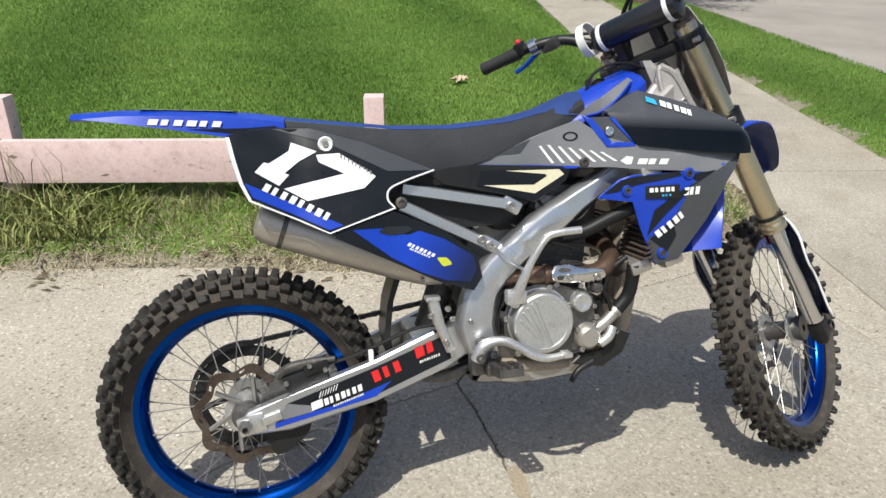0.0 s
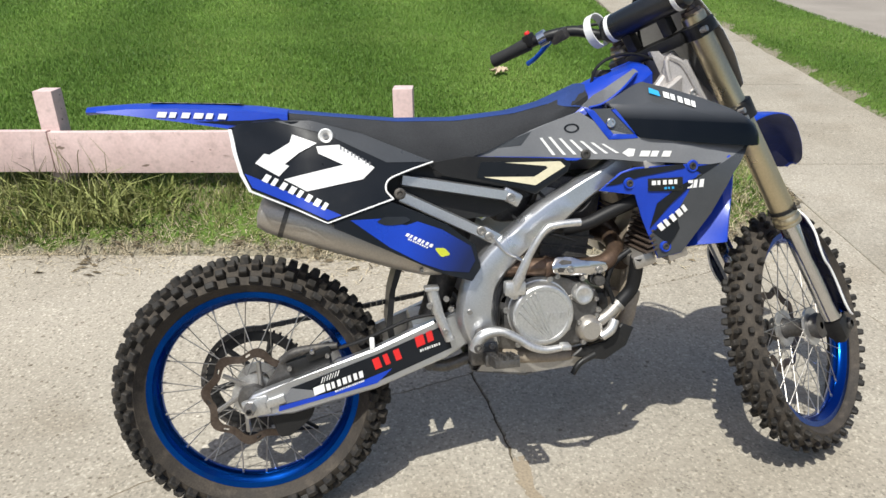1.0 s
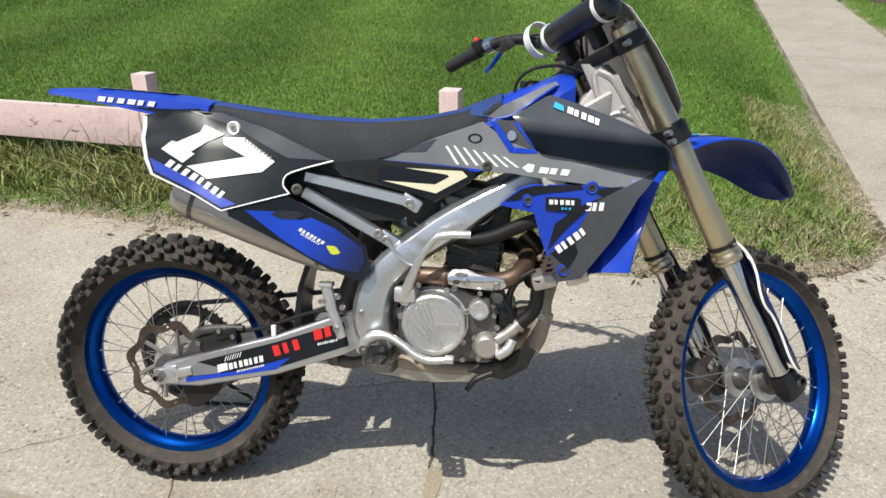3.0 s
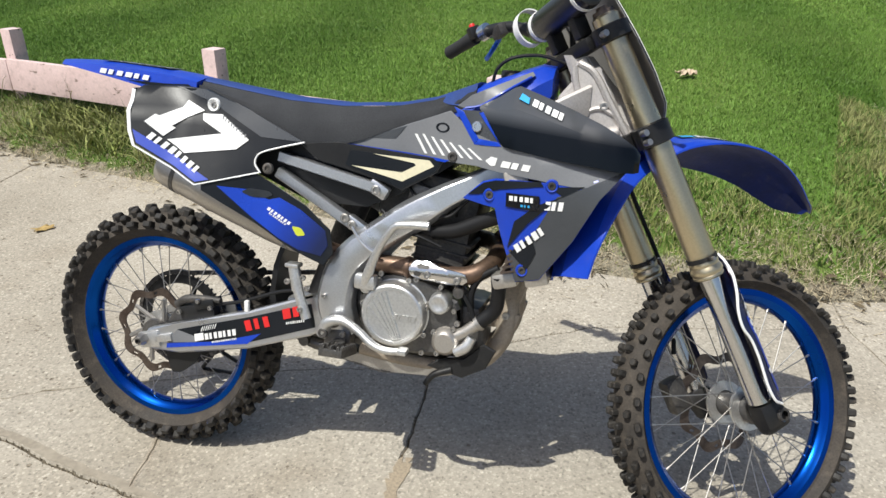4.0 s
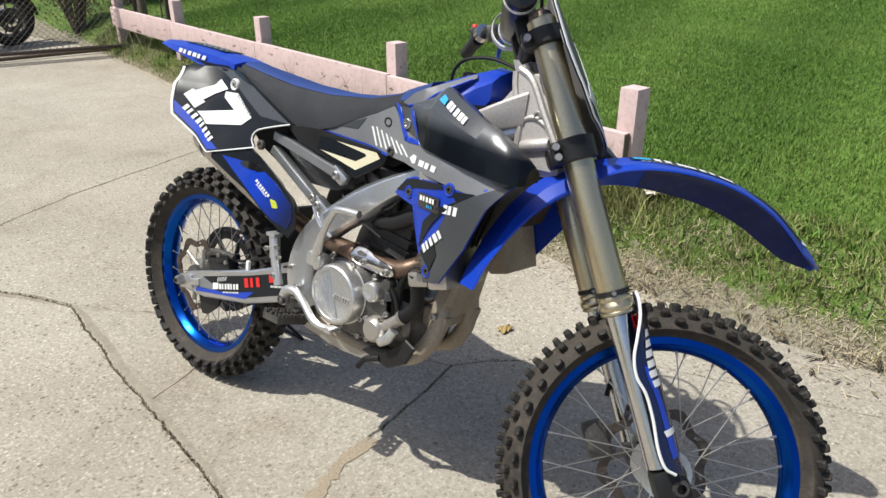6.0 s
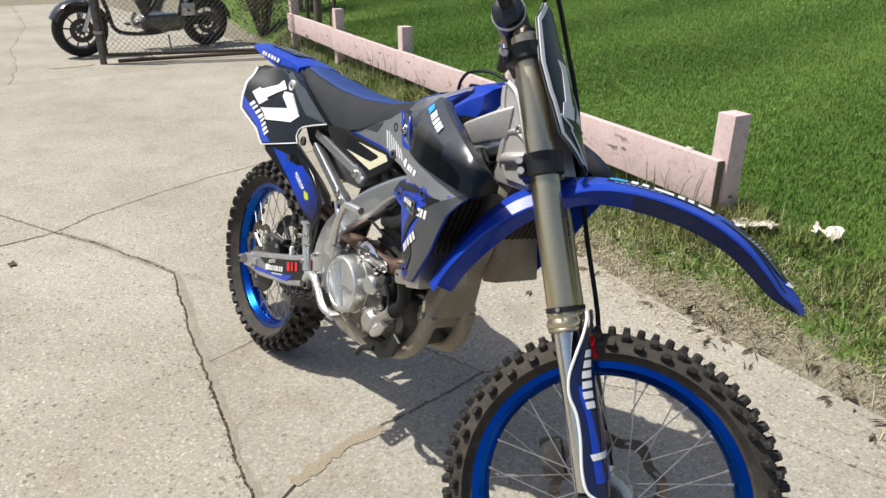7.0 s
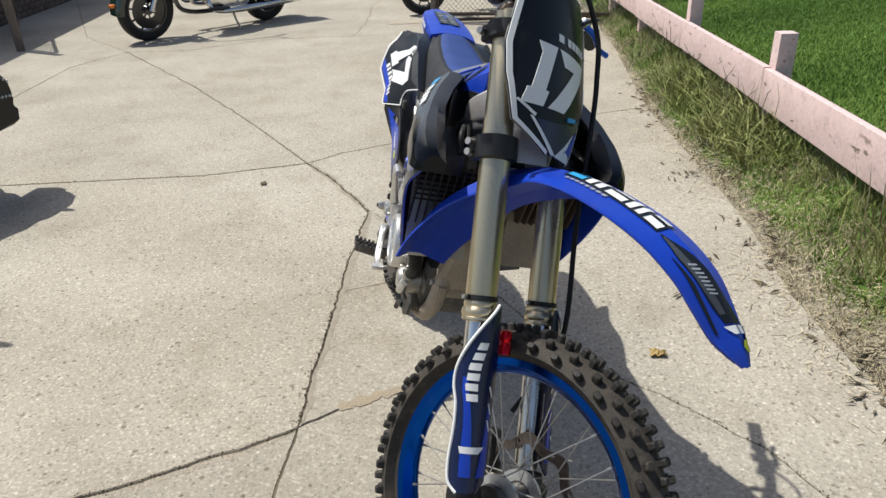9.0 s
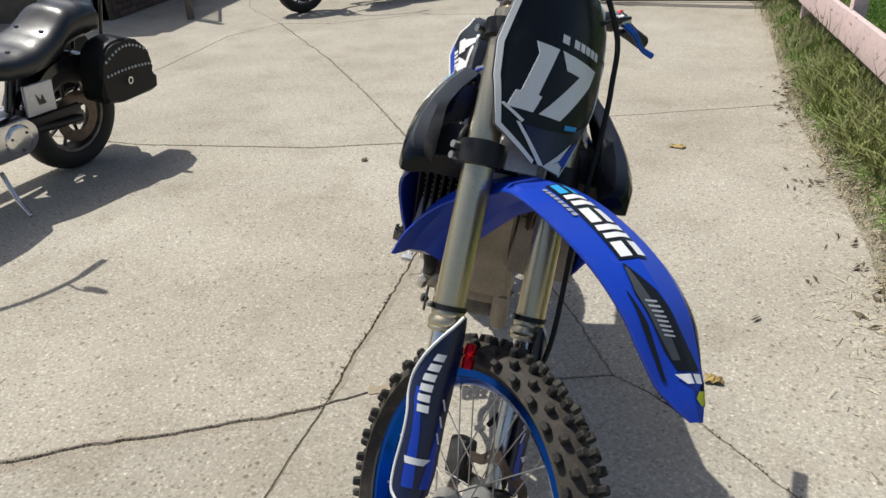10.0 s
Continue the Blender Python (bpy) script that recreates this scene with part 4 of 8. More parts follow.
crumple("leaf", rest(-1.45, 1.15), (0.09, 0.05, 0.012), 13, "leaf", "dry brown leaf lying on the concrete", "leaf")


def stain(points, label, seed):
    """A thin ragged film of sand lying on the slabs."""
    r = random.Random(seed)
    out = []
    for a, b in zip(points, points[1:] + points[:1]):
        a, b = Vector(a), Vector(b)
        for k in range(8):
            q = a.lerp(b, k / 8)
            out.append((q.x + r.uniform(-0.012, 0.012), q.y + r.uniform(-0.012, 0.012)))
    verts, tris = fill(out)
    bm = bmesh.new()
    vs_ = [bm.verts.new((q.x, q.y, 0.0065)) for q in verts]
    for f in tris:
        bm.faces.new([vs_[i] for i in f])
    ob = part("sand_stain", bm, "sand", None, smooth=False)
    return tagged(ob, label, "stain", kind="structure")


stain([(0.715, -0.26), (0.748, -0.25), (0.725, -0.16), (0.694, -0.05), (0.70, 0.06), (0.665, 0.06), (0.660, -0.06), (0.69, -0.17)], "tan sandy film washed along a slab joint", 3)


def joint_fill(line, half, level=-0.007):
    """Packed dark dirt lying in a joint, just below the slabs' surface."""
    pts = [Vector(p) for p in LINES[line]]
    rows = []
    for i, p in enumerate(pts):
        d = (pts[min(i + 1, len(pts) - 1)] - pts[max(i - 1, 0)]).normalized()
        rows.append([(p.x - d.y * k * half, p.y + d.x * k * half, level + 0.003 * noise.noise(Vector((p.x * 17, p.y * 17, k)))) for k in (-1, 0, 1)])
    return loft(rows, None, False, False)


for line in LINES:
    worn = line in ("a2", "c", "c2", "d", "e", "f")
    tagged(part("joint_dirt", joint_fill(line, 0.009, -0.0032 if worn else -0.0012), "dirt" if worn else "joint_sand", driveway, smooth=False), kind="stuff")


def crack_filler(line, side, wide, seed, level=0.0062):
    """A ragged band of smooth mortar smeared along one side of a crack."""
    pts = [Vector(p) for p in LINES[line]]
    rows = []
    for i, p in enumerate(pts):
        d = (pts[min(i + 1, len(pts) - 1)] - pts[max(i - 1, 0)]).normalized()
        nrm = Vector((-d.y, d.x)) * side
        ends = min(1.0, i / 4, (len(pts) - 1 - i) / 4)
        far_side = 0.008 + ends * wide * max(0.05, 0.55 + 0.9 * noise.noise(Vector((p.x * 3.1, p.y * 3.1, seed))) + 0.22 * noise.noise(Vector((p.x * 21, p.y * 21, seed))))
        rows.append([(p.x + nrm.x * k, p.y + nrm.y * k, level - 0.0006 * j) for j, k in enumerate((0.0075, (0.0075 + far_side) / 2, far_side))])
    return loft(rows, None, False, False)


def hair_crack(points, seed, half, level=0.0054):
    """A fine crack across a slab, filled with dirt."""
    pts = [Vector(p) for p in jag(points, seed, 0.012, 0.02)]
    rows = []
    for i, p in enumerate(pts):
        d = (pts[min(i + 1, len(pts) - 1)] - pts[max(i - 1, 0)]).normalized()
        h = half * (0.6 + 0.8 * abs(noise.noise(Vector((p.x * 23, p.y * 23, seed)))))
        rows.append([(p.x - d.y * k * h, p.y + d.x * k * h, level - 0.0003 * abs(k)) for k in (-1, 0, 1)])
    return loft(rows, None, False, False)


HAIR = [(0.018, -0.232), (-0.002, -0.138), (-0.022, -0.050), (-0.06, 0.06), (-0.13, 0.17)]
tagged(part("slab_crack", hair_crack(HAIR, 31, 0.0028), "dirt", driveway, smooth=False), kind="stuff")
tagged(part("slab_crack", hair_crack(HAIR, 31, 0.013, 0.0046), "crumble", driveway, smooth=False), kind="stuff")
for line, side, wide in (("c", 1, 0.030),):
    tagged(part("crack_filler", crack_filler(line, side, wide, len(line) + wide * 50), "mortar", None, smooth=False), "smooth grey mortar smeared along a slab crack", "crack filler", kind="structure")

for line, side, wide, level in (("d", 1, 0.034, 0.0016), ("d", -1, 0.022, 0.0016), ("a2", -1, 0.020, 0.0024), ("a2", 1, 0.014, 0.0024), ("b", -1, 0.006, 0.0022)):
    tagged(part("crumbled_edge", crack_filler(line, side, wide, 3.7 * side + wide * 90, level), "crumble", driveway, smooth=False), kind="stuff")


# rust washed down from the gate post
bm = bmesh.new()
ring_ = []
for k in range(28):
    a = k * math.tau / 28
    r = 1 + 0.35 * noise.noise(Vector((2.2 * math.cos(a), 2.2 * math.sin(a), 4.0)))
    ring_.append(bm.verts.new((-6.90 + 0.09 * r * math.cos(a), 0.82 + 0.26 * r * math.sin(a), 0.005)))
bm.faces.new(ring_)
tagged(part("rust_stain", bm, "rust_film", None, smooth=False), "thin orange rust stain on the concrete by the gate post", "stain", kind="structure")


# ---- the motocross bike: x ahead, y to its left, z up, from the rear tyre's foot ----
bike = empty("motocross_bike", pose(0, 0, 0, -13.0, 0, -1.1), "blue and grey motocross bike with white race number 17", "motorcycle")


def plate_skin(x, z):
    return 0.111 + 0.06 * (0.455 - x) + 0.40 * max(0.0, 0.95 - z) * (1 - 0.6 * min(1.0, max(0.0, (x - 0.2) / 0.3))) + 0.34 * max(0.0, 0.15 - x) - 0.62 * max(0.0, z - 0.925) * min(1.0, max(0.0, (0.26 - x) / 0.16))


def shroud_skin(x, z):
    g = 0.125 + 0.36 * (x - 0.78) if x < 1.0 else 0.2042 + 0.1 * (x - 1.0)
    g = max(g, 0.10)
    if z < 0.8:
        g -= 0.12 * (0.8 - z)
    t = min(1.0, max(0.0, (1.04 - (x - 0.93) * 0.52 - z) / 0.12))
    return g - 0.05 * (1 - t) ** 2


def flat(y):
    return lambda x, z: y


def both(name, outline_, skin, material, parent=bike, label="", thick=0.004, lift=0.0, **more):
    for s in (-1, 1):
        ob = part(name, panel(outline_, skin, thick, lift, s, **more), material, parent, label)
        if s == -1:
            first = ob
    return first


# wheels
def knobs(parent, radius, width, rows, count, h, cut):
    """Tread blocks on a tyre's crown, each a piece of its own: rows of (angle across, shift round, length, breadth)."""
    for across, shift, ln, br in rows:
        b = radians(across)
        cr = width * 0.5
        centre_r = radius - h - cr
        e, t = Vector((1, 0, 0)), Vector((0, 0, 1))
        out = Vector((math.cos(b), math.sin(b), 0))
        side = Vector((-math.sin(b), math.cos(b), 0))
        c = Vector((centre_r, 0, 0)) + out * cr
        bm = bmesh.new()
        q = []
        for lift, sc in ((-0.006, 1.18), (h - 0.003, 0.97), (h, 0.74)):
            for i, j in ((-1, -cut), (-cut, -1), (cut, -1), (1, -cut), (1, cut), (cut, 1), (-cut, 1), (-1, cut)):
                q.append(bm.verts.new(c + out * lift + t * (i * ln / 2 * sc) + side * (j * br / 2 * sc)))
        bm.faces.new(q[16:])
        for ring_ in (0, 8):
            for i in range(8):
                k = (i + 1) % 8
                bm.faces.new((q[ring_ + i], q[ring_ + k], q[ring_ + 8 + k], q[ring_ + 8 + i]))
        first = part("knob", bm, "knob", parent, smooth=False)
        for k in range(count):
            ob = first if k == 0 else part_of("knob", first.data, "knob", parent)
            ob.matrix_local = Matrix.Rotation((k + shift) * math.tau / count, 4, "Y")


def wheel(name, m, radius, rim_radius, width, rim_half, rows, count, hub_half, parent, label, knob_h):
    """Hub with rim, tyre, spokes as its pieces, about the y axis."""
    hub_r = 0.026
    hub = part(name, lathe([(0.010, -hub_half), (0.034, -hub_half), (0.036, -hub_half + 0.012), (hub_r, -hub_half * 0.45), (hub_r, hub_half * 0.45), (0.036, hub_half - 0.012), (0.034, hub_half), (0.010, hub_half)], sides=28), "case", parent, label, m)
    for s in (-1, 1):
        part("flange", lathe([(0.03, s * hub_half * 0.62), (0.052, s * hub_half * 0.62), (0.052, s * hub_half * 0.52), (0.03, s * hub_half * 0.52)], closed=True, sides=28), "alu", hub)
    R, w = rim_radius, rim_half
    prof = [(R, -w), (R, -w + 0.004), (R - 0.010, -w + 0.006), (R - 0.013, -w * 0.55), (R - 0.020, -w * 0.35), (R - 0.020, w * 0.35), (R - 0.013, w * 0.55), (R - 0.010, w - 0.006), (R, w - 0.004), (R, w), (R - 0.014, w - 0.001), (R - 0.020, w * 0.72), (R - 0.027, w * 0.5), (R - 0.031, w * 0.2), (R - 0.031, -w * 0.2), (R - 0.027, -w * 0.5), (R - 0.020, -w * 0.72), (R - 0.014, -w + 0.001)]
    part("rim", lathe(prof, sides=72, closed=True), "rim", hub, "blue anodised aluminium rim")
    cr = width / 2
    rc = radius - knob_h - cr
    prof = [(R - 0.004, -w + 0.003), (R + 0.006, -w - 0.002)]
    prof += [(rc + cr * math.cos(radians(a)), cr * math.sin(radians(a))) for a in range(-105, 106, 14) if rc + cr * math.cos(radians(a)) > R + 0.010]
    prof += [(R + 0.006, w + 0.002), (R - 0.004, w - 0.003)]
    bm = lathe(prof, sides=72)
    tyre = part(name.replace("wheel", "tyre"), bm, "rubber", parent, "dusty black knobbly tyre", m, angle=30)
    knobs(tyre, radius, width, rows, count, knob_h, 0.55 if rim_half < 0.03 else 0.78)
    outer = R - 0.024
    for side in (-1, 1):
        for lead in (-1, 1):
            bm = None
            a_h, a_r = 0.0, lead * radians(38)
            y_h = side * hub_half * (0.60 if lead > 0 else 0.54)
            start = Vector((0.048 * math.cos(a_h), y_h, 0.048 * math.sin(a_h)))
            end = Vector((outer * math.cos(a_r), side * 0.006, outer * math.sin(a_r)))
            bm = tube([start, end], 0.0014, 6)
            bm = tube([end.lerp(start, 0.07), end], 0.0029, 6, bm)
            me = None
            for k in range(9):
                turn = (k + (0.25 if lead > 0 else 0.0) + (0.5 if side > 0 else 0.0)) * math.tau / 9
                if me is None:
                    ob = part("spoke", bm, "steel", hub)
                    me = ob.data
                else:
                    ob = part_of("spoke", me, "steel", hub)
                ob.matrix_local = Matrix.Rotation(turn, 4, "Y")
    return hub


REAR_ROWS = [(0, 0, 0.020, 0.026), (27, 0.5, 0.019, 0.022), (-27, 0.5, 0.019, 0.022), (46, 0.0, 0.021, 0.018), (-46, 0.0, 0.021, 0.018), (66, 0.5, 0.025, 0.017), (-66, 0.5, 0.025, 0.017)]
FRONT_ROWS = [(13, 0, 0.015, 0.014), (-13, 0, 0.015, 0.014), (0, 0.5, 0.014, 0.015), (37, 0.5, 0.016, 0.014), (-37, 0.5, 0.016, 0.014), (60, 0.0, 0.018, 0.013), (-60, 0.0, 0.018, 0.013)]
REAR_AXLE = (0.0, 0.0, 0.335)
rear = wheel("rear_wheel", pose(*REAR_AXLE, 0, 11, 0), 0.338, 0.2545, 0.112, 0.031, REAR_ROWS, 36, 0.075, bike, "rear wheel with blue rim and steel spokes", 0.017)
# steering frame: u ahead of the axis, v to the left, w up along the axis
RAKE, STEER = 28.0, 37.0
FORK = Matrix.Translation((1.287, 0, 0.641)) @ Matrix.Rotation(-radians(RAKE), 4, "Y") @ Matrix.Rotation(radians(STEER), 4, "Z")
FRONT_AXLE = Vector((0.048, 0.002, -0.353))
front = wheel("front_wheel", FORK @ Matrix.Translation(FRONT_AXLE), 0.340, 0.271, 0.094, 0.025, FRONT_ROWS, 36, 0.066, bike, "front wheel with blue rim and steel spokes", 0.015)


def wave_disc(r, inner, y, lobes, amp, holes, bm=None):
    """A wavy brake disc with slots."""
    b = bmesh.new()
    n = lobes * 14
    rings = []
    for yy in (y - 0.002, y + 0.002):
        rings.append([b.verts.new(((r + amp * math.cos(lobes * t)) * math.cos(t), yy, (r + amp * math.cos(lobes * t)) * math.sin(t))) for t in (k * math.tau / n for k in range(n))])
        rings.append([b.verts.new((inner * (1 + 0.06 * math.cos(lobes * t)) * math.cos(t), yy, inner * (1 + 0.06 * math.cos(lobes * t)) * math.sin(t))) for t in (k * math.tau / n for k in range(n))])
    for k in range(n):
        j = (k + 1) % n
        slot = (k % 7 in (3, 4)) and (k // 7) % 2 == 0
        o0, i0, o1, i1 = rings
        if slot:
            for ra, rb in ((o0, i0), (o1, i1)):
                for lo, hi in ((0.0, 0.28), (0.62, 1.0)):
                    q = [ra[k].co.lerp(rb[k].co, lo), ra[j].co.lerp(rb[j].co, lo), ra[j].co.lerp(rb[j].co, hi), ra[k].co.lerp(rb[k].co, hi)]
                    b.faces.new([b.verts.new(c_) for c_ in q])
        else:
            b.faces.new((o0[k], o0[j], i0[j], i0[k]))
            b.faces.new((o1[k], o1[j], i1[j], i1[k]))
        b.faces.new((o0[k], o0[j], o1[j], o1[k]))
        b.faces.new((i0[k], i0[j], i1[j], i1[k]))
    return join(bm, b)


disc = part("brake_disc", wave_disc(0.115, 0.095, -0.056, 8, 0.008, 8), "rust", rear, "brown-stained wavy steel brake disc")
for k in range(6):
    a = k * math.tau / 6
    part("carrier_arm", tube([(0.03 * math.cos(a), -0.055, 0.03 * math.sin(a)), (0.09 * math.cos(a + 0.5), -0.056, 0.09 * math.sin(a + 0.5))], 0.006, 6), "steel", rear)
part("front_disc", wave_disc(0.116, 0.094, 0.056, 8, 0.008, 8), "rust", front, "brown-stained wavy steel front brake disc")
bm = lathe([(0.104, 0.055), (0.130, 0.055), (0.130, 0.062), (0.104, 0.062)], closed=True, sides=64)
for k in range(50):
    a = k * math.tau / 50
    bm = box((0.010, 0.005, 0.006), (0.131 * math.cos(a), 0.0585, 0.131 * math.sin(a)), 0, bm, Matrix.Rotation(-a, 3, "Y"))
for k in range(6):
    a = k * math.tau / 6
    bm = tube([(0.03 * math.cos(a), 0.0585, 0.03 * math.sin(a)), (0.114 * math.cos(a + 0.35), 0.0585, 0.114 * math.sin(a + 0.35))], 0.008, 6, bm)
part("sprocket", bm, "black", rear, "black rear sprocket")
# chain
top0, top1, low1, low0 = Vector((0.02, 0.0585, 0.472)), Vector((0.50, 0.0585, 0.535)), Vector((0.50, 0.0585, 0.475)), Vector((0.03, 0.0585, 0.205))
bm = None
for a, b in ((top0, top1), (low0, low1)):
    n = int((b - a).length / 0.0155)
    turn = Matrix.Rotation(-math.atan2(b.z - a.z, b.x - a.x), 3, "Y")
    for k in range(n):
        bm = box((0.0150, 0.014 if k % 2 else 0.009, 0.011), a.lerp(b, (k + 0.5) / n), 0, bm, turn)
for k in range(22):
    t = math.pi * (0.47 + k / 21 * 1.02)
    bm = box((0.0205, 0.014 if k % 2 else 0.011, 0.011), (0.137 * math.cos(t), 0.0585, 0.335 + 0.137 * math.sin(t)), 0, bm, Matrix.Rotation(-(t + math.pi / 2), 3, "Y"))
for k in range(8):
    t = math.pi * (-0.42 + k / 7 * 0.92)
    bm = box((0.0150, 0.014 if k % 2 else 0.009, 0.010), (0.50 + 0.031 * math.cos(t), 0.0585, 0.505 + 0.031 * math.sin(t)), 0, bm, Matrix.Rotation(-(t + math.pi / 2), 3, "Y"))
tagged(part("chain", bm, "dark", bike, "dusty black drive chain"), kind="stuff")

# swingarm and rear brake
SWING = [(-0.020, 0.326), (0.006, 0.356), (0.088, 0.381), (0.301, 0.445), (0.441, 0.499), (0.500, 0.519), (0.530, 0.49), (0.520, 0.433), (0.466, 0.404), (0.297, 0.344), (0.097, 0.301), (0.012, 0.300)]
swing = part("swingarm", panel(SWING, flat(0.078), 0.026, 0, -1, grid=0, bevel=0.005, bm=panel(SWING, flat(0.078), 0.026, 0, 1, grid=0, bevel=0.005)), "frame", bike, "brushed aluminium swingarm")
part("cross_brace", box((0.10, 0.16, 0.07), (0.44, 0, 0.455), 0.012), "alu", swing)
arm = flat(0.104)
decal = part("swingarm_graphic", panel([(0.095, 0.367), (0.301, 0.430), (0.470, 0.489), (0.482, 0.430), (0.292, 0.360), (0.214, 0.343), (0.064, 0.316)], arm, 0.0012, 0.0005, -1, grid=0, bevel=0), "char", swing, "black graphic with red and white bars")
part("blue_flash", panel([(0.062, 0.312), (0.064, 0.325), (0.214, 0.352), (0.335, 0.392), (0.298, 0.359)], arm, 0.0010, 0.0018, -1, grid=0, bevel=0), "blue", decal)
part("grey_flash", panel([(0.095, 0.367), (0.064, 0.327), (0.150, 0.341), (0.165, 0.352)], arm, 0.0010, 0.0018, -1, grid=0, bevel=0), "grey", decal)


def words(owner, material, skin, *rows, side=-1, m=None):
    """One part for each word: start, end, height, number of blocks, lift, lean, gap."""
    for a, b, h, n, lift, lean, gap in rows:
        ob = part("lettering_bar", bars(a, b, h, n, skin, side, lift, lean, gap), material, owner, "", m)
        ob["kind"] = "stuff"


words(decal, "red", arm, ((0.296, 0.393), (0.372, 0.419), 0.027, 3, 0.0028, 0.05, 0.30), ((0.398, 0.439), (0.452, 0.458), 0.025, 2, 0.0028, 0.15, 0.18))
words(decal, "white", arm, ((0.178, 0.352), (0.270, 0.379), 0.016, 7, 0.0028, 0.15, 0.2), ((0.148, 0.343), (0.174, 0.351), 0.019, 1, 0.0028, 0.2, 0.0), ((0.405, 0.427), (0.456, 0.441), 0.006, 9, 0.0028, 0.2, 0.3), ((0.197, 0.346), (0.270, 0.367), 0.0045, 14, 0.0028, 0.2, 0.3), ((0.165, 0.372), (0.210, 0.388), 0.012, 7, 0.0028, 0.8, 0.6))
axle = part("axle_block", box((0.062, 0.016, 0.044), (0.012, -0.104, 0.328), 0.006, box((0.05, 0.012, 0.02), (0.055, -0.106, 0.338), 0.003, None, Matrix.Rotation(radians(-15), 3, "Y")), Matrix.Rotation(radians(-12), 3, "Y")), "alu", swing, "cast axle block with adjuster")
part("axle_nut", lathe([(0.006, -0.135), (0.011, -0.135), (0.014, -0.128), (0.016, -0.120), (0.016, -0.110), (0.0001, -0.110)], (-0.002, 0, 0.330), sides=6), "steel", axle)
part("axle_end", lathe([(0.0001, -0.128), (0.007, -0.128), (0.007, -0.139), (0.0055, -0.139), (0.005, -0.130), (0.0001, -0.130)], (-0.002, 0, 0.330), sides=16), "dark", axle)
caliper = part("rear_caliper", box((0.105, 0.036, 0.042), (0.140, -0.070, 0.415), 0.010, box((0.06, 0.046, 0.022), (0.165, -0.072, 0.440), 0.006, None, Matrix.Rotation(radians(-16), 3, "Y")), Matrix.Rotation(radians(-14), 3, "Y")), "black", bike, "black cast rear brake caliper")
part("caliper_bracket", panel([(0.03, 0.36), (0.075, 0.425), (0.11, 0.43), (0.13, 0.40), (0.08, 0.365)], flat(0.055), 0.010, 0, -1, grid=0), "case", caliper)
part("caliper_arm", tube([(0.075, -0.075, 0.425), (0.11, -0.08, 0.445), (0.165, -0.08, 0.452), (0.21, -0.085, 0.455)], [0.010, 0.012, 0.010, 0.007], 10), "dark", caliper)
for q in ((0.185, 0.435), (0.095, 0.412), (0.150, 0.448)):
    bolt(caliper, "bolt", (q[0], -0.096, q[1]), 0.006)
part("brake_hose", tube([(0.19, -0.075, 0.44), (0.27, -0.085, 0.462), (0.38, -0.095, 0.505), (0.445, -0.11, 0.52)], 0.0045, 8), "hose", bike, "black rear brake hose")
part("hose_clip", box((0.012, 0.010, 0.030), (0.292, -0.098, 0.456), 0.003), "white", bike, "white hose clip on the swingarm")
pump = part("brake_pump", tube([(0.437, -0.135, 0.585), (0.448, -0.137, 0.53)], 0.014, 14, tube([(0.447, -0.137, 0.535), (0.474, -0.14, 0.462)], 0.012, 14)), "alu", bike, "small aluminium rear brake pump")
part("pump_cap", box((0.034, 0.030, 0.010), (0.436, -0.135, 0.590), 0.003), "alu", pump)
for q in ((0.428, 0.552), (0.468, 0.565), (0.478, 0.54), (0.462, 0.487)):
    bolt(pump, "bolt", (q[0], -0.152, q[1]), 0.007)
part("mud_flap", loft([[(0.368, -0.05, 0.64), (0.385, -0.05, 0.64), (0.385, 0.05, 0.64), (0.368, 0.05, 0.64)], [(0.342, -0.055, 0.56), (0.358, -0.055, 0.57), (0.358, 0.055, 0.57), (0.342, 0.055, 0.56)], [(0.330, -0.055, 0.48), (0.346, -0.055, 0.49), (0.346, 0.055, 0.49), (0.330, 0.055, 0.48)], [(0.338, -0.05, 0.43), (0.352, -0.05, 0.43), (0.352, 0.05, 0.43), (0.338, 0.05, 0.43)]]), "black", bike, "black plastic mud flap")
part("shock_absorber", lathe([(0.0001, 0), (0.034, 0), (0.034, 0.30), (0.0001, 0.30)], sides=18, axis="Z"), "dark", bike, "", Matrix.Translation((0.44, 0, 0.46)) @ Matrix.Rotation(radians(20), 4, "Y"))

# frame
SPAR = [(1.07, 0.985, 0.030, 0.045), (1.00, 0.945, 0.032, 0.084), (0.93, 0.868, 0.030, 0.112), (0.865, 0.825, 0.026, 0.122), (0.800, 0.789, 0.030, 0.128), (0.725, 0.739, 0.039, 0.132), (0.655, 0.690, 0.037, 0.135), (0.600, 0.645, 0.039, 0.137), (0.562, 0.600, 0.041, 0.138), (0.545, 0.550, 0.044, 0.140), (0.541, 0.502, 0.045, 0.140), (0.553, 0.462, 0.042, 0.138), (0.570, 0.428, 0.032, 0.132)]


def spar(side):
    rings = []
    dense = spline([(x, z, hw) for x, z, hw, y in SPAR], 3)
    ys = spline([(y, 0, 0) for *_, y in SPAR], 3)
    for i, (x, z, hw) in enumerate(dense):
        a, b = dense[max(i - 1, 0)], dense[min(i + 1, len(dense) - 1)]
        d = Vector((b[0] - a[0], b[1] - a[1])).normalized()
        n = Vector((-d.y, d.x))
        y = ys[i].x
        ring = []
        for s, o in ((1, -0.036), (1, -0.014), (0.93, -0.007), (0.72, 0.004), (0.60, 0.006), (-0.60, 0.006), (-0.72, 0.004), (-0.93, -0.007), (-1, -0.014), (-1, -0.036)):
            ring.append((x + n.x * hw * s, side * (y + o), z + n.y * hw * s))
        rings.append(ring)
    return loft(rings)


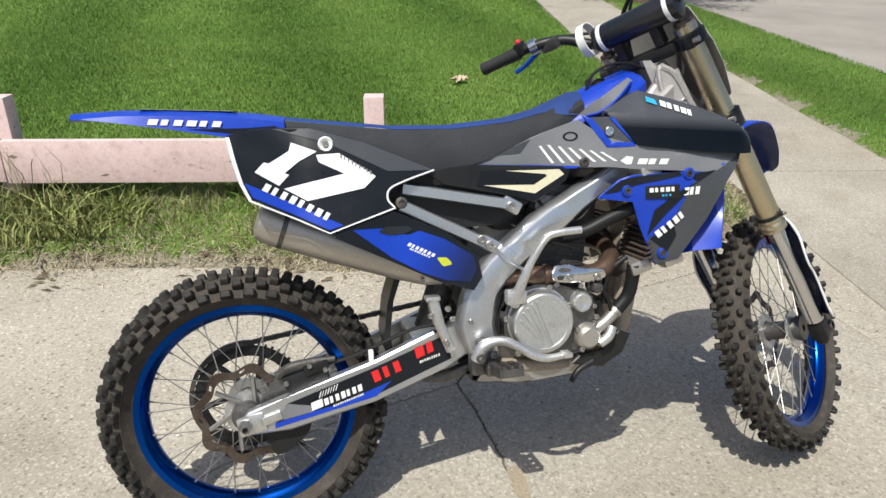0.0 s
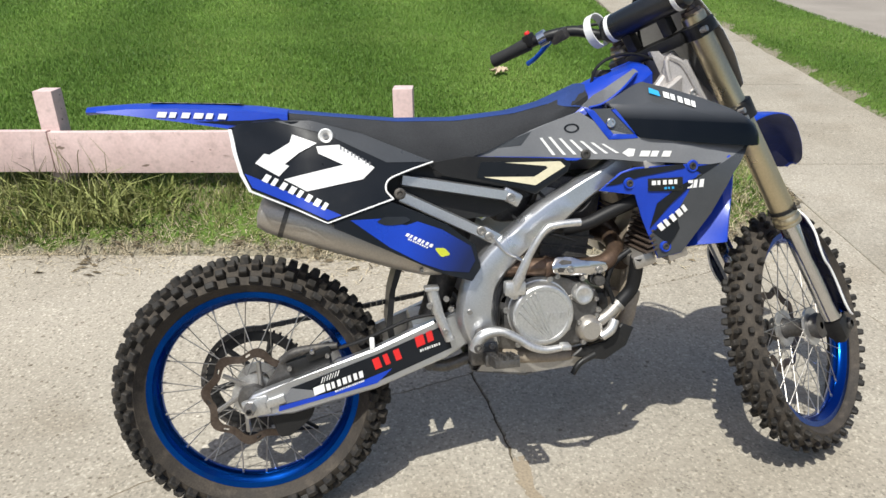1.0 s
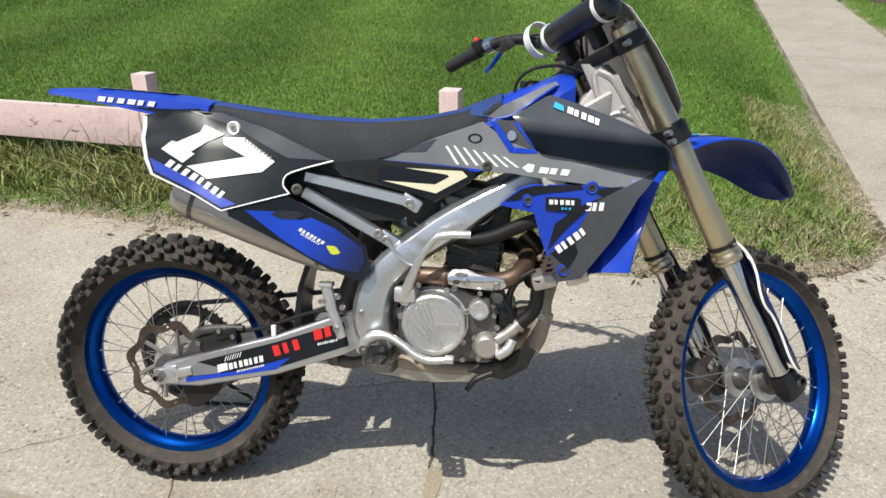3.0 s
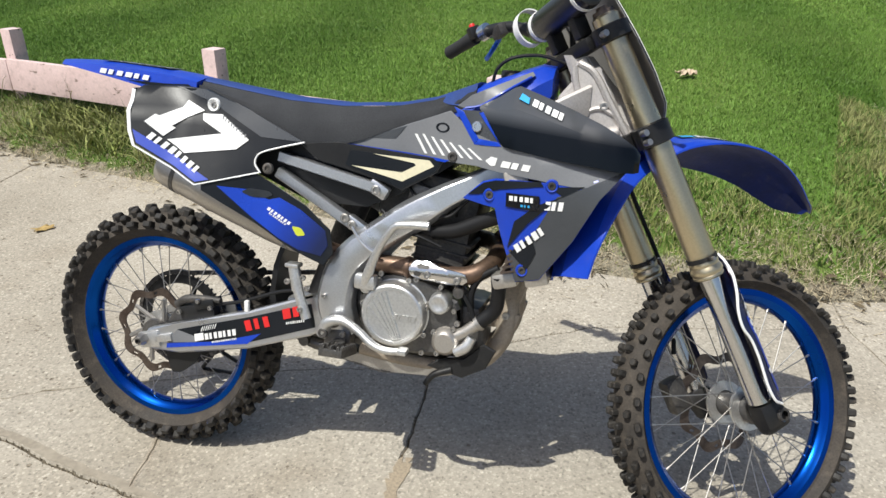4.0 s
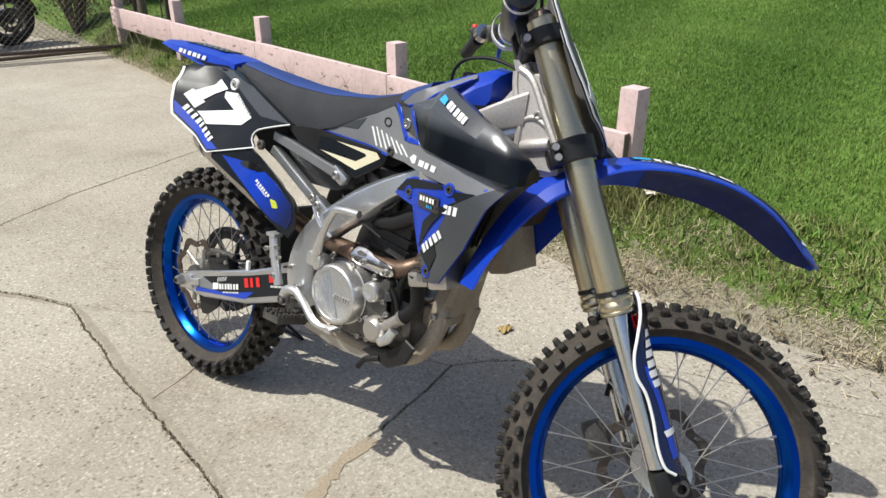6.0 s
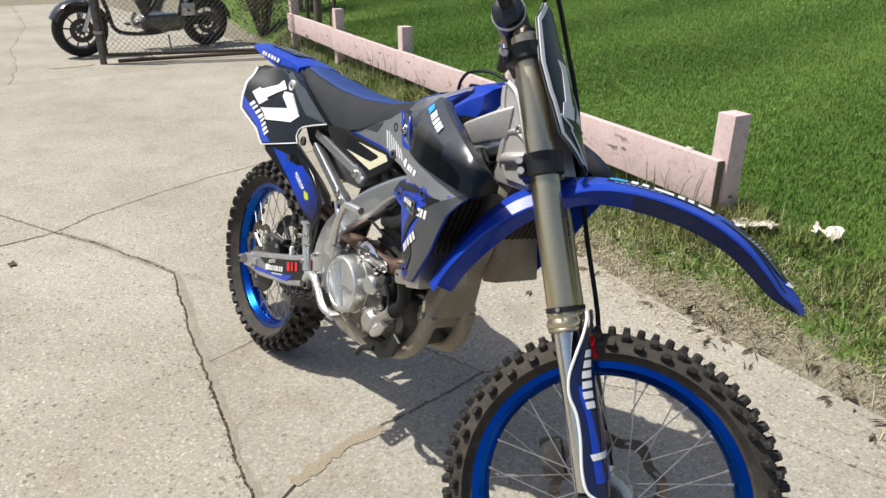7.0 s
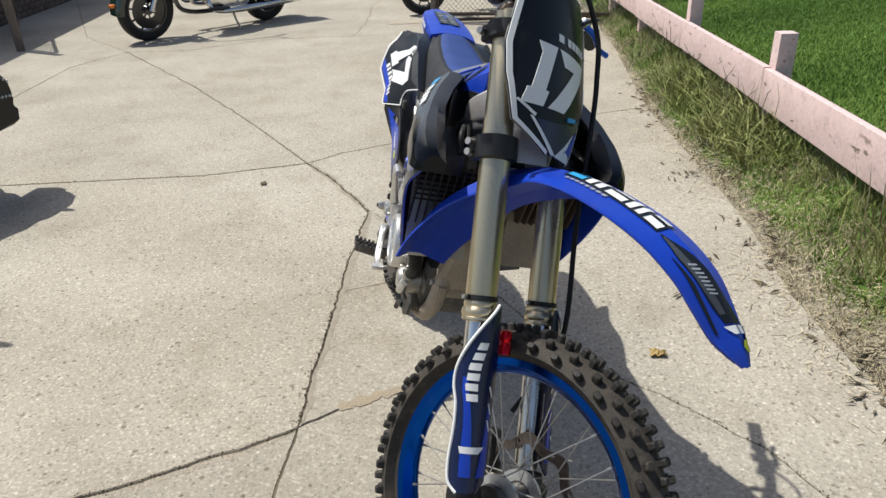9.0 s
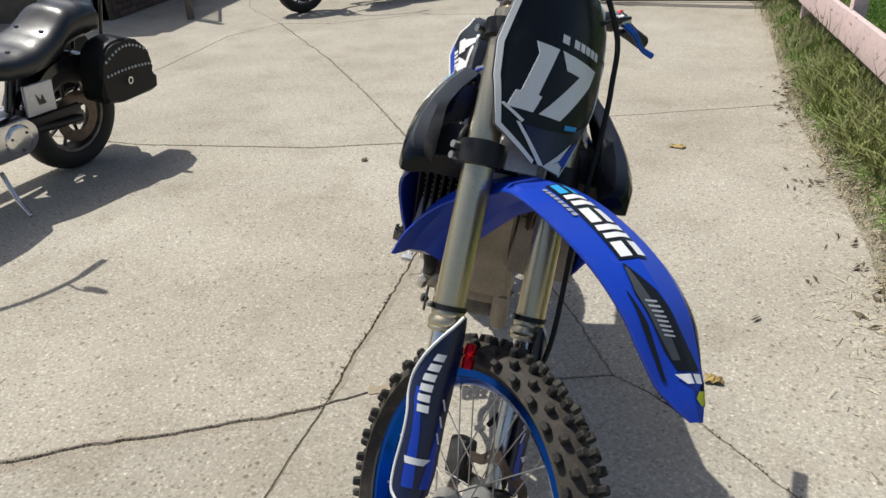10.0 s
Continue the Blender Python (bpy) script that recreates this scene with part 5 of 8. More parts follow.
frame_right = part("frame_spar", spar(-1), "frame", bike, "brushed aluminium frame spar", angle=24)
part("frame_spar", spar(1), "frame", bike, "brushed aluminium frame spar")
part("weld_bead", tube([(0.585, -0.146, 0.700), (0.605, -0.1475, 0.672), (0.625, -0.1475, 0.655), (0.652, -0.143, 0.640)], 0.0042, 8), "frame", frame_right)
for q, r in (((0.548, 0.470), 0.017), ((0.522, 0.528), 0.006), ((0.572, 0.440), 0.007)):
    bolt(frame_right, "bolt", (q[0], -0.150, q[1]), r, material="case" if r > 0.01 else "steel")
head = part("steering_head", loft([[(x + dx, y, z) for dx, y in ((-w, -d * 0.8), (-w * 0.6, -d), (w * 0.6, -d), (w, -d * 0.7), (w, d * 0.7), (w * 0.6, d), (-w * 0.6, d), (-w, d * 0.8))] for x, z, w, d in ((1.165, 0.935, 0.052, 0.042), (1.14, 0.985, 0.050, 0.040), (1.085, 1.05, 0.044, 0.034), (1.045, 1.108, 0.032, 0.034))]), "cast", bike, "cast aluminium steering head")
part("head_rib", tube([(1.055, -0.038, 1.10), (1.09, -0.042, 1.05), (1.135, -0.046, 0.985), (1.175, -0.046, 0.945)], 0.011, 8), "cast", head)
part("head_gusset", panel([(1.000, 1.005), (1.04, 1.055), (1.075, 1.045), (1.09, 1.0), (1.06, 0.965), (1.015, 0.965)], flat(0.03), 0.02, 0, -1, grid=0, bevel=0.006, bm=panel([(1.000, 1.005), (1.04, 1.055), (1.075, 1.045), (1.09, 1.0), (1.06, 0.965), (1.015, 0.965)], flat(0.03), 0.02, 0, 1, grid=0, bevel=0.006)), "cast", head)
part("head_shoulder", box((0.13, 0.10, 0.10), (1.112, 0, 0.930), 0.024), "cast", head)
for s in (-1, 1):
    part("spar_end", loft([[(x, s * y0, z0), (x, s * y1, z0), (x + 0.002, s * (y1 + 0.002), z0 + 0.006), (x + 0.002, s * (y1 + 0.002), z1 - 0.006), (x, s * (y1 - 0.004), z1), (x, s * y0, z1)] for x, y0, y1, z0, z1 in ((0.940, 0.040, 0.092, 0.905, 0.955), (0.978, 0.040, 0.092, 0.935, 0.992), (1.010, 0.036, 0.086, 0.950, 1.010), (1.045, 0.030, 0.076, 0.966, 1.030), (1.080, 0.020, 0.056, 0.980, 1.050))]), "cast", head, "bright squared upper end of the frame spar", angle=30)
    part("head_casting", panel([(1.045, 1.095), (1.035, 1.06), (1.065, 0.985), (1.060, 0.935), (1.10, 0.895), (1.165, 0.895), (1.172, 0.945), (1.10, 1.085)], flat(0.042), 0.012, 0, s, grid=0, bevel=0.004), "cast", head, "flat cast side of the steering head")
for s in (-1, 1):
    part("casting_rib", tube([(1.042, s * 0.052, 1.085), (1.048, s * 0.053, 1.05), (1.070, s * 0.054, 0.985), (1.072, s * 0.054, 0.93)], 0.0075, 8), "cast", head)
    part("casting_rib", tube([(1.050, s * 0.050, 1.092), (1.085, s * 0.053, 1.072), (1.125, s * 0.054, 1.01), (1.168, s * 0.054, 0.945)], 0.0085, 8), "cast", head)
    part("casting_rib", tube([(1.078, s * 0.052, 0.992), (1.105, s * 0.054, 1.0), (1.140, s * 0.054, 0.985)], 0.006, 8), "cast", head)
    part("casting_barrel", lathe([(0.0001, 0.0), (0.011, 0.0), (0.013, 0.003), (0.013, 0.062), (0.011, 0.066), (0.0001, 0.066)], (0, 0, 0), "X", 16), "cast", head, "", Matrix.Translation((1.085, s * 0.056, 0.938)) @ Matrix.Rotation(radians(-14), 4, "Y"))
bolt(head, "bolt", (1.112, -0.056, 1.005), 0.010)
bolt(head, "bolt", (1.135, -0.056, 0.950), 0.009)
rings = []
for x, z, half, thick in ((1.085, 0.925, 0.034, 0.034), (1.04, 0.83, 0.034, 0.032), (1.00, 0.735, 0.040, 0.030), (0.972, 0.655, 0.052, 0.028), (0.956, 0.59, 0.066, 0.026), (0.946, 0.545, 0.074, 0.024), (0.938, 0.515, 0.070, 0.018)):
    rings.append([(x + thick * 0.93 * q, half * p, z - thick * 0.36 * q) for p, q in ((-1, -0.6), (-0.86, -1), (0.86, -1), (1, -0.6), (1, 0.6), (0.80, 1), (-0.80, 1), (-1, 0.6))])
down = part("down_tube", loft(rings), "dusty", bike, "dusty broad aluminium down tube", angle=30)
for s in (-1, 1):
    part("cradle_rail", tube([(0.950, s * 0.052, 0.555), (0.948, s * 0.060, 0.50), (0.932, s * 0.066, 0.445), (0.885, s * 0.074, 0.395), (0.78, s * 0.085, 0.375), (0.60, s * 0.095, 0.395)], [0.021, 0.022, 0.022, 0.021, 0.018, 0.018], 12), "dusty", down, "", smooth=True)
    part("cradle_lug", box((0.030, 0.024, 0.040), (0.958, s * 0.060, 0.505), 0.008, None, Matrix.Rotation(radians(15), 3, "Y")), "dusty", down)
    bolt(down, "bolt", (0.945, s * 0.084, 0.520), 0.009, axis=s)
part("head_pipe", tube([(0.90, 0.03, 0.70), (0.935, 0.02, 0.66), (0.945, -0.02, 0.62), (0.92, -0.07, 0.60)], 0.022, 14), "rust", bike, "brown stained exhaust bend in front of the cylinder")
part("engine_mount", box((0.06, 0.10, 0.05), (0.915, 0, 0.50), 0.012), "dusty", bike)
skid = part("skid_plate", loft([[(x, -w, z), (x, w, z), (x, w, z + 0.004), (x, -w, z + 0.004)] for x, z, w in ((0.790, 0.352, 0.085), (0.66, 0.342, 0.105), (0.53, 0.362, 0.100))]), "case", bike, "dusty grey skid plate under the engine")
for s in (-1, 1):
    part("skid_wall", panel([(0.850, 0.368), (0.80, 0.353), (0.66, 0.343), (0.54, 0.362), (0.56, 0.385), (0.66, 0.372), (0.80, 0.380), (0.845, 0.390)], flat(0.098), 0.004, 0, s, grid=0), "muffler", skid)
# black stands in for the shade in the opening between the cradle rails
part("sump", box((0.13, 0.13, 0.07), (0.815, 0, 0.430), 0.022), "black", bike, "lower crankcase, black for the shaded opening in front of it")
part("engine_guard", panel([(0.775, 0.385), (0.86, 0.368), (0.915, 0.40), (0.935, 0.445), (0.905, 0.458), (0.86, 0.415), (0.80, 0.405)], flat(0.118), 0.007, 0, -1, grid=0, bevel=0.003, bm=tube([(0.835, -0.122, 0.385), (0.795, -0.128, 0.368), (0.775, -0.130, 0.342)], [0.009, 0.008, 0.007], 10)), "black", bike, "black plastic engine guard with curved tab")

# engine
engine = part("engine", box((0.25, 0.20, 0.20), (0.685, 0, 0.490), 0.035, box((0.18, 0.18, 0.14), (0.80, 0, 0.465), 0.03)), "case", bike, "grey cast engine cases, dusty")
part("cylinder", box((0.125, 0.15, 0.17), (0.775, 0, 0.645), 0.014, None, Matrix.Rotation(radians(8), 3, "Y")), "dark", engine, "dark cylinder block")
part("cylinder_head", box((0.15, 0.17, 0.12), (0.79, 0, 0.765), 0.02, None, Matrix.Rotation(radians(8), 3, "Y")), "dark", engine)
for k in range(4):
    part("cylinder_fin", box((0.135, 0.160, 0.006), (0.772 + 0.004 * k, 0, 0.60 + 0.026 * k), 0.002, None, Matrix.Rotation(radians(8), 3, "Y")), "dark", engine)
clutch = part("clutch_cover", lathe([(0.0001, -0.1625), (0.060, -0.1625), (0.0615, -0.1645), (0.069, -0.1645), (0.073, -0.162), (0.075, -0.157), (0.076, -0.128), (0.082, -0.126), (0.084, -0.122), (0.084, -0.09)], (0.695, 0, 0.508), sides=48), "alu", engine, "round brushed clutch cover with raised fan lines", angle=24)
for p, q in (((-0.058, 0.014), (0.006, -0.057)), ((-0.050, 0.031), (0.010, -0.057)), ((-0.040, 0.042), (0.014, -0.056)), ((-0.029, 0.050), (0.018, -0.054)), ((-0.018, 0.055), (0.022, -0.052))):
    part("cover_rib", tube([(0.695 + p[0], -0.1632, 0.508 + p[1]), (0.695 + q[0], -0.1632, 0.508 + q[1])], 0.0030, 6), "alu", clutch)
part("cover_bars", bars((0.700, 0.500), (0.754, 0.500), 0.013, 6, flat(0.1635), lift=0.0, thick=0.0015), "alu", clutch)
for k in range(7):
    a = radians(20 + k * 51)
    bolt(clutch, "bolt", (0.695 + 0.083 * math.cos(a), -0.128, 0.508 + 0.083 * math.sin(a)), 0.0075)
part("crankcase_cover", panel([(0.60, 0.53), (0.62, 0.585), (0.69, 0.605), (0.76, 0.585), (0.80, 0.575), (0.845, 0.545), (0.85, 0.46), (0.81, 0.415), (0.72, 0.408), (0.64, 0.425), (0.60, 0.47)], flat(0.095), 0.032, 0, -1, grid=0, round_off=1, bevel=0.008), "case", engine)
part("oil_filter_cover", lathe([(0.0001, -0.149), (0.012, -0.149), (0.016, -0.151), (0.021, -0.150), (0.024, -0.146), (0.025, -0.138), (0.028, -0.11)], (0.800, 0, 0.545), sides=24), "alu", engine, "round oil filter cover")
for q in ((0.800, 0.583), (0.834, 0.530), (0.768, 0.528)):
    bolt(engine, "bolt", (q[0], -0.135, q[1]), 0.006)
wpump = part("water_pump", lathe([(0.0001, -0.15), (0.022, -0.15), (0.030, -0.143), (0.036, -0.12), (0.038, -0.09)], (0.818, 0, 0.455), sides=24, bm=tube([(0.825, -0.125, 0.462), (0.86, -0.130, 0.482), (0.895, -0.128, 0.512)], [0.017, 0.014, 0.015], 14)), "muffler", engine, "cast water pump with outlet")
for q in ((0.80, 0.425), (0.845, 0.435), (0.79, 0.475), (0.835, 0.488)):
    bolt(wpump, "bolt", (q[0], -0.138, q[1]), 0.0065)
part("hose_clamp", lathe([(0.0175, -0.004), (0.0175, 0.004)], sides=16, axis="Z", bm=lathe([(0.0185, -0.005), (0.0185, 0.005)], sides=16, axis="Z")), "steel", wpump, "", Matrix.Translation((0.892, -0.128, 0.509)) @ Matrix.Rotation(radians(48), 4, "Y"))
part("radiator_hose", tube([(0.893, -0.128, 0.510), (0.925, -0.128, 0.545), (0.932, -0.138, 0.59), (0.930, -0.150, 0.63)], 0.0165, 14), "hose", bike, "black radiator hose from the water pump")
part("upper_hose", tube([(0.765, -0.10, 0.700), (0.82, -0.115, 0.712), (0.875, -0.125, 0.738), (0.935, -0.14, 0.765)], 0.0165, 14), "hose", bike, "thick black coolant hose")
part("breather_hose", tube([(0.868, -0.118, 0.53), (0.868, -0.12, 0.575), (0.885, -0.12, 0.612), (0.925, -0.12, 0.64)], 0.008, 10), "hose", bike, "thin black breather hose")
fitting = part("mount_bracket", panel([(0.845, 0.792), (0.872, 0.838), (0.905, 0.842), (0.898, 0.800), (0.870, 0.778)], flat(0.104), 0.010, 0, -1, grid=0, bevel=0.003), "alu", bike, "aluminium head mount bracket")
for q in ((0.866, 0.800), (0.888, 0.828)):
    bolt(fitting, "bolt", (q[0], -0.116, q[1]), 0.008)
part("throttle_body", lathe([(0.020, -0.03), (0.028, -0.028), (0.028, 0.028), (0.020, 0.03)], (0, 0, 0), "X", 20, box((0.05, 0.03, 0.04), (0.0, -0.035, 0.01), 0.006)), "case", bike, "grey throttle body", Matrix.Translation((0.725, -0.050, 0.775)) @ Matrix.Rotation(radians(14), 4, "Y"))
part("plug_cap", tube([(0.800, -0.090, 0.800), (0.806, -0.100, 0.770), (0.810, -0.098, 0.740)], [0.010, 0.012, 0.010], 10), "black", bike, "black spark plug cap")
wires = part("wiring", tube([(0.70, -0.10, 0.80), (0.745, -0.118, 0.752), (0.800, -0.120, 0.742), (0.835, -0.118, 0.775), (0.860, -0.112, 0.80)], 0.0038, 8, tube([(0.64, -0.105, 0.74), (0.70, -0.122, 0.700), (0.742, -0.124, 0.690), (0.790, -0.120, 0.672)], 0.0034, 8, tube([(0.832, -0.130, 0.600), (0.852, -0.134, 0.572), (0.872, -0.132, 0.540), (0.880, -0.132, 0.500), (0.866, -0.134, 0.470)], 0.0055, 8))), "hose", bike, "thin black wires and breather lines")
for q, r in (((0.640, 0.430), 0.007), ((0.700, 0.412), 0.007), ((0.762, 0.418), 0.007), ((0.842, 0.500), 0.007), ((0.616, 0.565), 0.006), ((0.655, 0.595), 0.007), ((0.740, 0.592), 0.007)):
    bolt(engine, "bolt", (q[0], -0.129, q[1]), r)
part("filler_plug", lathe([(0.0001, -0.142), (0.012, -0.142), (0.014, -0.138), (0.014, -0.120), (0.017, -0.118), (0.017, -0.100)], (0.842, 0, 0.575), sides=18), "case", engine, "ribbed oil filler plug")
part("pump_elbow", tube([(0.845, -0.140, 0.435), (0.868, -0.142, 0.452), (0.880, -0.138, 0.475)], [0.012, 0.013, 0.012], 12), "alu", engine, "cast elbow of the water pump")
part("carburettor_boot", box((0.10, 0.10, 0.09), (0.66, 0, 0.76), 0.02), "dark", bike, "dark intake boot")
part("ignition_coil", box((0.07, 0.13, 0.05), (0.86, 0, 0.80), 0.012), "dark", bike)
for s in (-1, 1):
    rad = part("radiator", box((0.050, 0.142, 0.25), (0.985, s * 0.115, 0.745), 0.006, None, Matrix.Rotation(radians(-16), 3, "Y")), "muffler" if s < 0 else "dusty", bike, "dusty aluminium radiator with a brown core")
    bm = None
    for k in range(16):
        bm = box((0.044, 0.130, 0.004), (0.986 + (k - 7.5) * 0.0035, s * 0.115, 0.745 + (k - 7.5) * 0.0128), 0, bm, Matrix.Rotation(radians(-16), 3, "Y"))
    tagged(part("core", bm, "brown", rad), kind="stuff")
    part("radiator_tank", box((0.056, 0.088, 0.035), (0.945, s * 0.120, 0.622), 0.010, None, Matrix.Rotation(radians(-16), 3, "Y")), "muffler", rad)
    duct = part("radiator_duct", loft([[(x, s * y0, z0), (x, s * y1, z0 + 0.004), (x, s * y1, z1), (x, s * y0, z1 + 0.01)] for x, y0, y1, z0, z1 in ((0.93, 0.075, 0.15, 0.855, 0.905), (1.00, 0.078, 0.188, 0.845, 0.898), (1.06, 0.085, 0.196, 0.840, 0.893), (1.10, 0.105, 0.196, 0.850, 0.888))]), "black", bike, "black plastic duct over the radiator")
    for k in range(-2, 6):
        part("louvre", loft([[(x - 0.016, s * (y - 0.004), z), (x + 0.016, s * (y + 0.004), z), (x + 0.016, s * (y + 0.008), z), (x - 0.016, s * y, z)] for x, y, z in ((0.992 if s < 0 else 1.012, 0.094 + 0.0165 * k, 0.662 if s < 0 else 0.735), (1.020, 0.096 + 0.0165 * k, 0.745), (1.058, 0.098 + 0.0165 * k, 0.855))]), "brown", duct)
kick = part("kick_starter", tube([(0.628, -0.150, 0.560), (0.632, -0.165, 0.590), (0.662, -0.178, 0.663), (0.695, -0.185, 0.715), (0.722, -0.187, 0.726), (0.778, -0.188, 0.729)], [0.015, 0.013, 0.0085, 0.0085, 0.009, 0.009], 12), "alu", bike, "folded aluminium kick-start lever")
part("kick_boss", box((0.05, 0.03, 0.035), (0.628, -0.158, 0.580), 0.008), "alu", kick)
pedal = part("brake_pedal", tube([(0.528, -0.165, 0.440), (0.545, -0.172, 0.474), (0.585, -0.178, 0.484), (0.625, -0.184, 0.466), (0.658, -0.190, 0.444), (0.690, -0.192, 0.434), (0.728, -0.192, 0.436)], [0.016, 0.014, 0.011, 0.010, 0.010, 0.009, 0.008], 12), "alu", bike, "cast aluminium brake pedal")
part("pedal_tip", box((0.022, 0.030, 0.012), (0.736, -0.196, 0.440), 0.003), "alu", pedal)
bolt(pedal, "bolt", (0.535, -0.180, 0.448), 0.012, material="dark")


def footpeg(side):
    """An open frame with sawn teeth, tilted up a little at its outer end."""
    lift = lambda y: 0.412 + 0.22 * (y - 0.16)
    bm = box((0.03, 0.05, 0.03), (0.565, side * 0.15, 0.412), 0.006)
    for x in (0.559, 0.585, 0.611):
        end = 0.250 if x != 0.585 else 0.246
        bm = loft([[(x - 0.0022, side * y, lift(y) - 0.010), (x + 0.0022, side * y, lift(y) - 0.010), (x + 0.0022, side * y, lift(y) + 0.008), (x - 0.0022, side * y, lift(y) + 0.008)] for y in (0.160, end)], bm)
        for k in range(7):
            y = 0.172 + 0.0125 * k
            bm = box((0.0044, 0.0065, 0.009), (x, side * y, lift(y) + 0.011), 0, bm)
    for y in (0.170, 0.197, 0.224, 0.251):
        bm = box((0.056, 0.0042, 0.018), (0.585, side * y, lift(y) - 0.001), 0.001, bm)
        for k in range(3):
            bm = box((0.0065, 0.0042, 0.009), (0.5665 + 0.0185 * k, side * y, lift(y) + 0.011), 0, bm)
    return bm


part("footpeg", footpeg(-1), "case", bike, "toothed steel footpeg")
part("footpeg", footpeg(1), "case", bike, "toothed steel footpeg")
for s in (-1, 1):
    part("peg_mount", box((0.07, 0.04, 0.06), (0.555, s * 0.125, 0.42), 0.012), "case", bike)
part("linkage", tube([(0.40, -0.03, 0.38), (0.47, -0.035, 0.36), (0.55, -0.04, 0.385)], 0.016, 10, tube([(0.43, -0.06, 0.372), (0.43, 0.06, 0.372)], 0.014, 12)), "case", bike, "suspension linkage under the swingarm")
# exhaust
pipe = part("exhaust_pipe", tube([(0.70, 0.10, 0.66), (0.80, 0.10, 0.66), (0.885, 0.03, 0.665), (0.908, -0.05, 0.650), (0.885, -0.105, 0.625), (0.835, -0.118, 0.609), (0.73, -0.118, 0.615), (0.63, -0.112, 0.616), (0.54, -0.100, 0.622), (0.46, -0.105, 0.640), (0.40, -0.115, 0.652)], 0.0215, 16), "bronze", bike, "heat-tinted brown titanium exhaust pipe")
shield = part("heat_shield", panel([(0.722, 0.620), (0.735, 0.640), (0.775, 0.638), (0.80, 0.628), (0.855, 0.622), (0.862, 0.604), (0.845, 0.590), (0.79, 0.592), (0.76, 0.596), (0.728, 0.602)], lambda x, z: 0.141 - 18 * (z - 0.613) ** 2, 0.004, 0, -1, grid=0.012, round_off=1), "chrome", pipe, "polished heat shield with slots")
part("shield_slots", panel([(0.740, 0.628), (0.750, 0.633), (0.772, 0.629), (0.770, 0.623), (0.748, 0.622)], lambda x, z: 0.141 - 18 * (z - 0.613) ** 2, 0.001, 0.0042, -1, grid=0.012, bevel=0, bm=panel([(0.736, 0.612), (0.742, 0.616), (0.755, 0.613), (0.750, 0.604), (0.738, 0.605)], lambda x, z: 0.141 - 18 * (z - 0.613) ** 2, 0.001, 0.0042, -1, grid=0.012, bevel=0)), "dark", shield)
for q in ((0.768, 0.610), (0.838, 0.604)):
    bolt(shield, "bolt", (q[0], -0.1455, q[1]), 0.0085)
part("pipe_clamp", lathe([(0.024, -0.006), (0.026, 0), (0.024, 0.006)], sides=18, axis="X"), "bronze", pipe, "", Matrix.Translation((0.716, -0.118, 0.6155)))


def silencer_ring(x, z, ry, rz):
    return [(x + 0.016 + 0.36 * rz * math.sin(a), -0.110 + ry * math.cos(a), z + 0.006 + 0.93 * rz * math.sin(a)) for a in (k * math.tau / 20 for k in range(20))]


muffler = part("silencer", loft([silencer_ring(*q) for q in ((0.455, 0.632, 0.024, 0.026), (0.42, 0.648, 0.038, 0.040), (0.36, 0.672, 0.043, 0.046), (0.20, 0.733, 0.045, 0.049), (0.105, 0.770, 0.045, 0.049))]), "muffler", bike, "brushed grey oval silencer")
part("end_cap", loft([silencer_ring(*q) for q in ((0.104, 0.7705, 0.046, 0.050), (0.075, 0.782, 0.045, 0.049), (0.055, 0.789, 0.039, 0.042), (0.048, 0.791, 0.020, 0.022))]), "muffler", muffler, "darker silencer end cap")
part("band", loft([silencer_ring(*q) for q in ((0.110, 0.768, 0.0465, 0.0505), (0.100, 0.772, 0.0465, 0.0505))]), "case", muffler)
bolt(muffler, "bolt", (0.415, -0.146, 0.636), 0.005)

# subframe, airbox and seat
for s in (-1, 1):
    for a, b in (((0.385, 0.842), (0.625, 0.792)), ((0.380, 0.805), (0.575, 0.702))):
        n_ = (-(b[1] - a[1]) / math.dist(a, b), (b[0] - a[0]) / math.dist(a, b))
        part("subframe_tube", loft([[(p[0] + n_[0] * i * 0.0130, s * (y_ + j * 0.0125), p[1] + n_[1] * i * 0.0130) for i, j in ((-1, -0.7), (-0.8, -1), (0.8, -1), (1, -0.7), (1, 0.7), (0.8, 1), (-0.8, 1), (-1, 0.7))] for p, y_ in ((a, 0.108), (b, 0.116))]), "frame", bike, "square aluminium subframe tube")
    for q in ((0.635, 0.788), (0.582, 0.700)):
        part("subframe_lug", box((0.05, 0.026, 0.032), (q[0], s * 0.115, q[1]), 0.008, None, Matrix.Rotation(radians(30), 3, "Y")), "frame", bike)
for q in ((0.632, 0.787), (0.578, 0.700), (0.560, 0.715)):
    bolt(bike, "bolt", (q[0], -0.130, q[1]), 0.011)
part("airbox", loft([[(x, s * w, z) for s, z in ((-1, z0), (1, z0), (1, z1), (-1, z1))] for x, z0, z1, w in ((0.12, 0.93, 0.975, 0.06), (0.30, 0.80, 0.935, 0.09), (0.45, 0.74, 0.885, 0.092), (0.60, 0.74, 0.885, 0.09), (0.72, 0.80, 0.93, 0.08), (0.80, 0.86, 0.955, 0.06))]), "black", bike, "black plastic airbox under the seat")
air = both("airbox_panel", [(0.440, 0.876), (0.531, 0.887), (0.785, 0.868), (0.770, 0.838), (0.690, 0.790), (0.650, 0.806), (0.479, 0.846)], flat(0.118), "black", thick=0.006)
air_decal = part("airbox_graphic", panel([(0.565, 0.872), (0.780, 0.866), (0.766, 0.840), (0.689, 0.797), (0.555, 0.838)], flat(0.124), 0.001, 0.0003, -1, grid=0, bevel=0), "char", air)
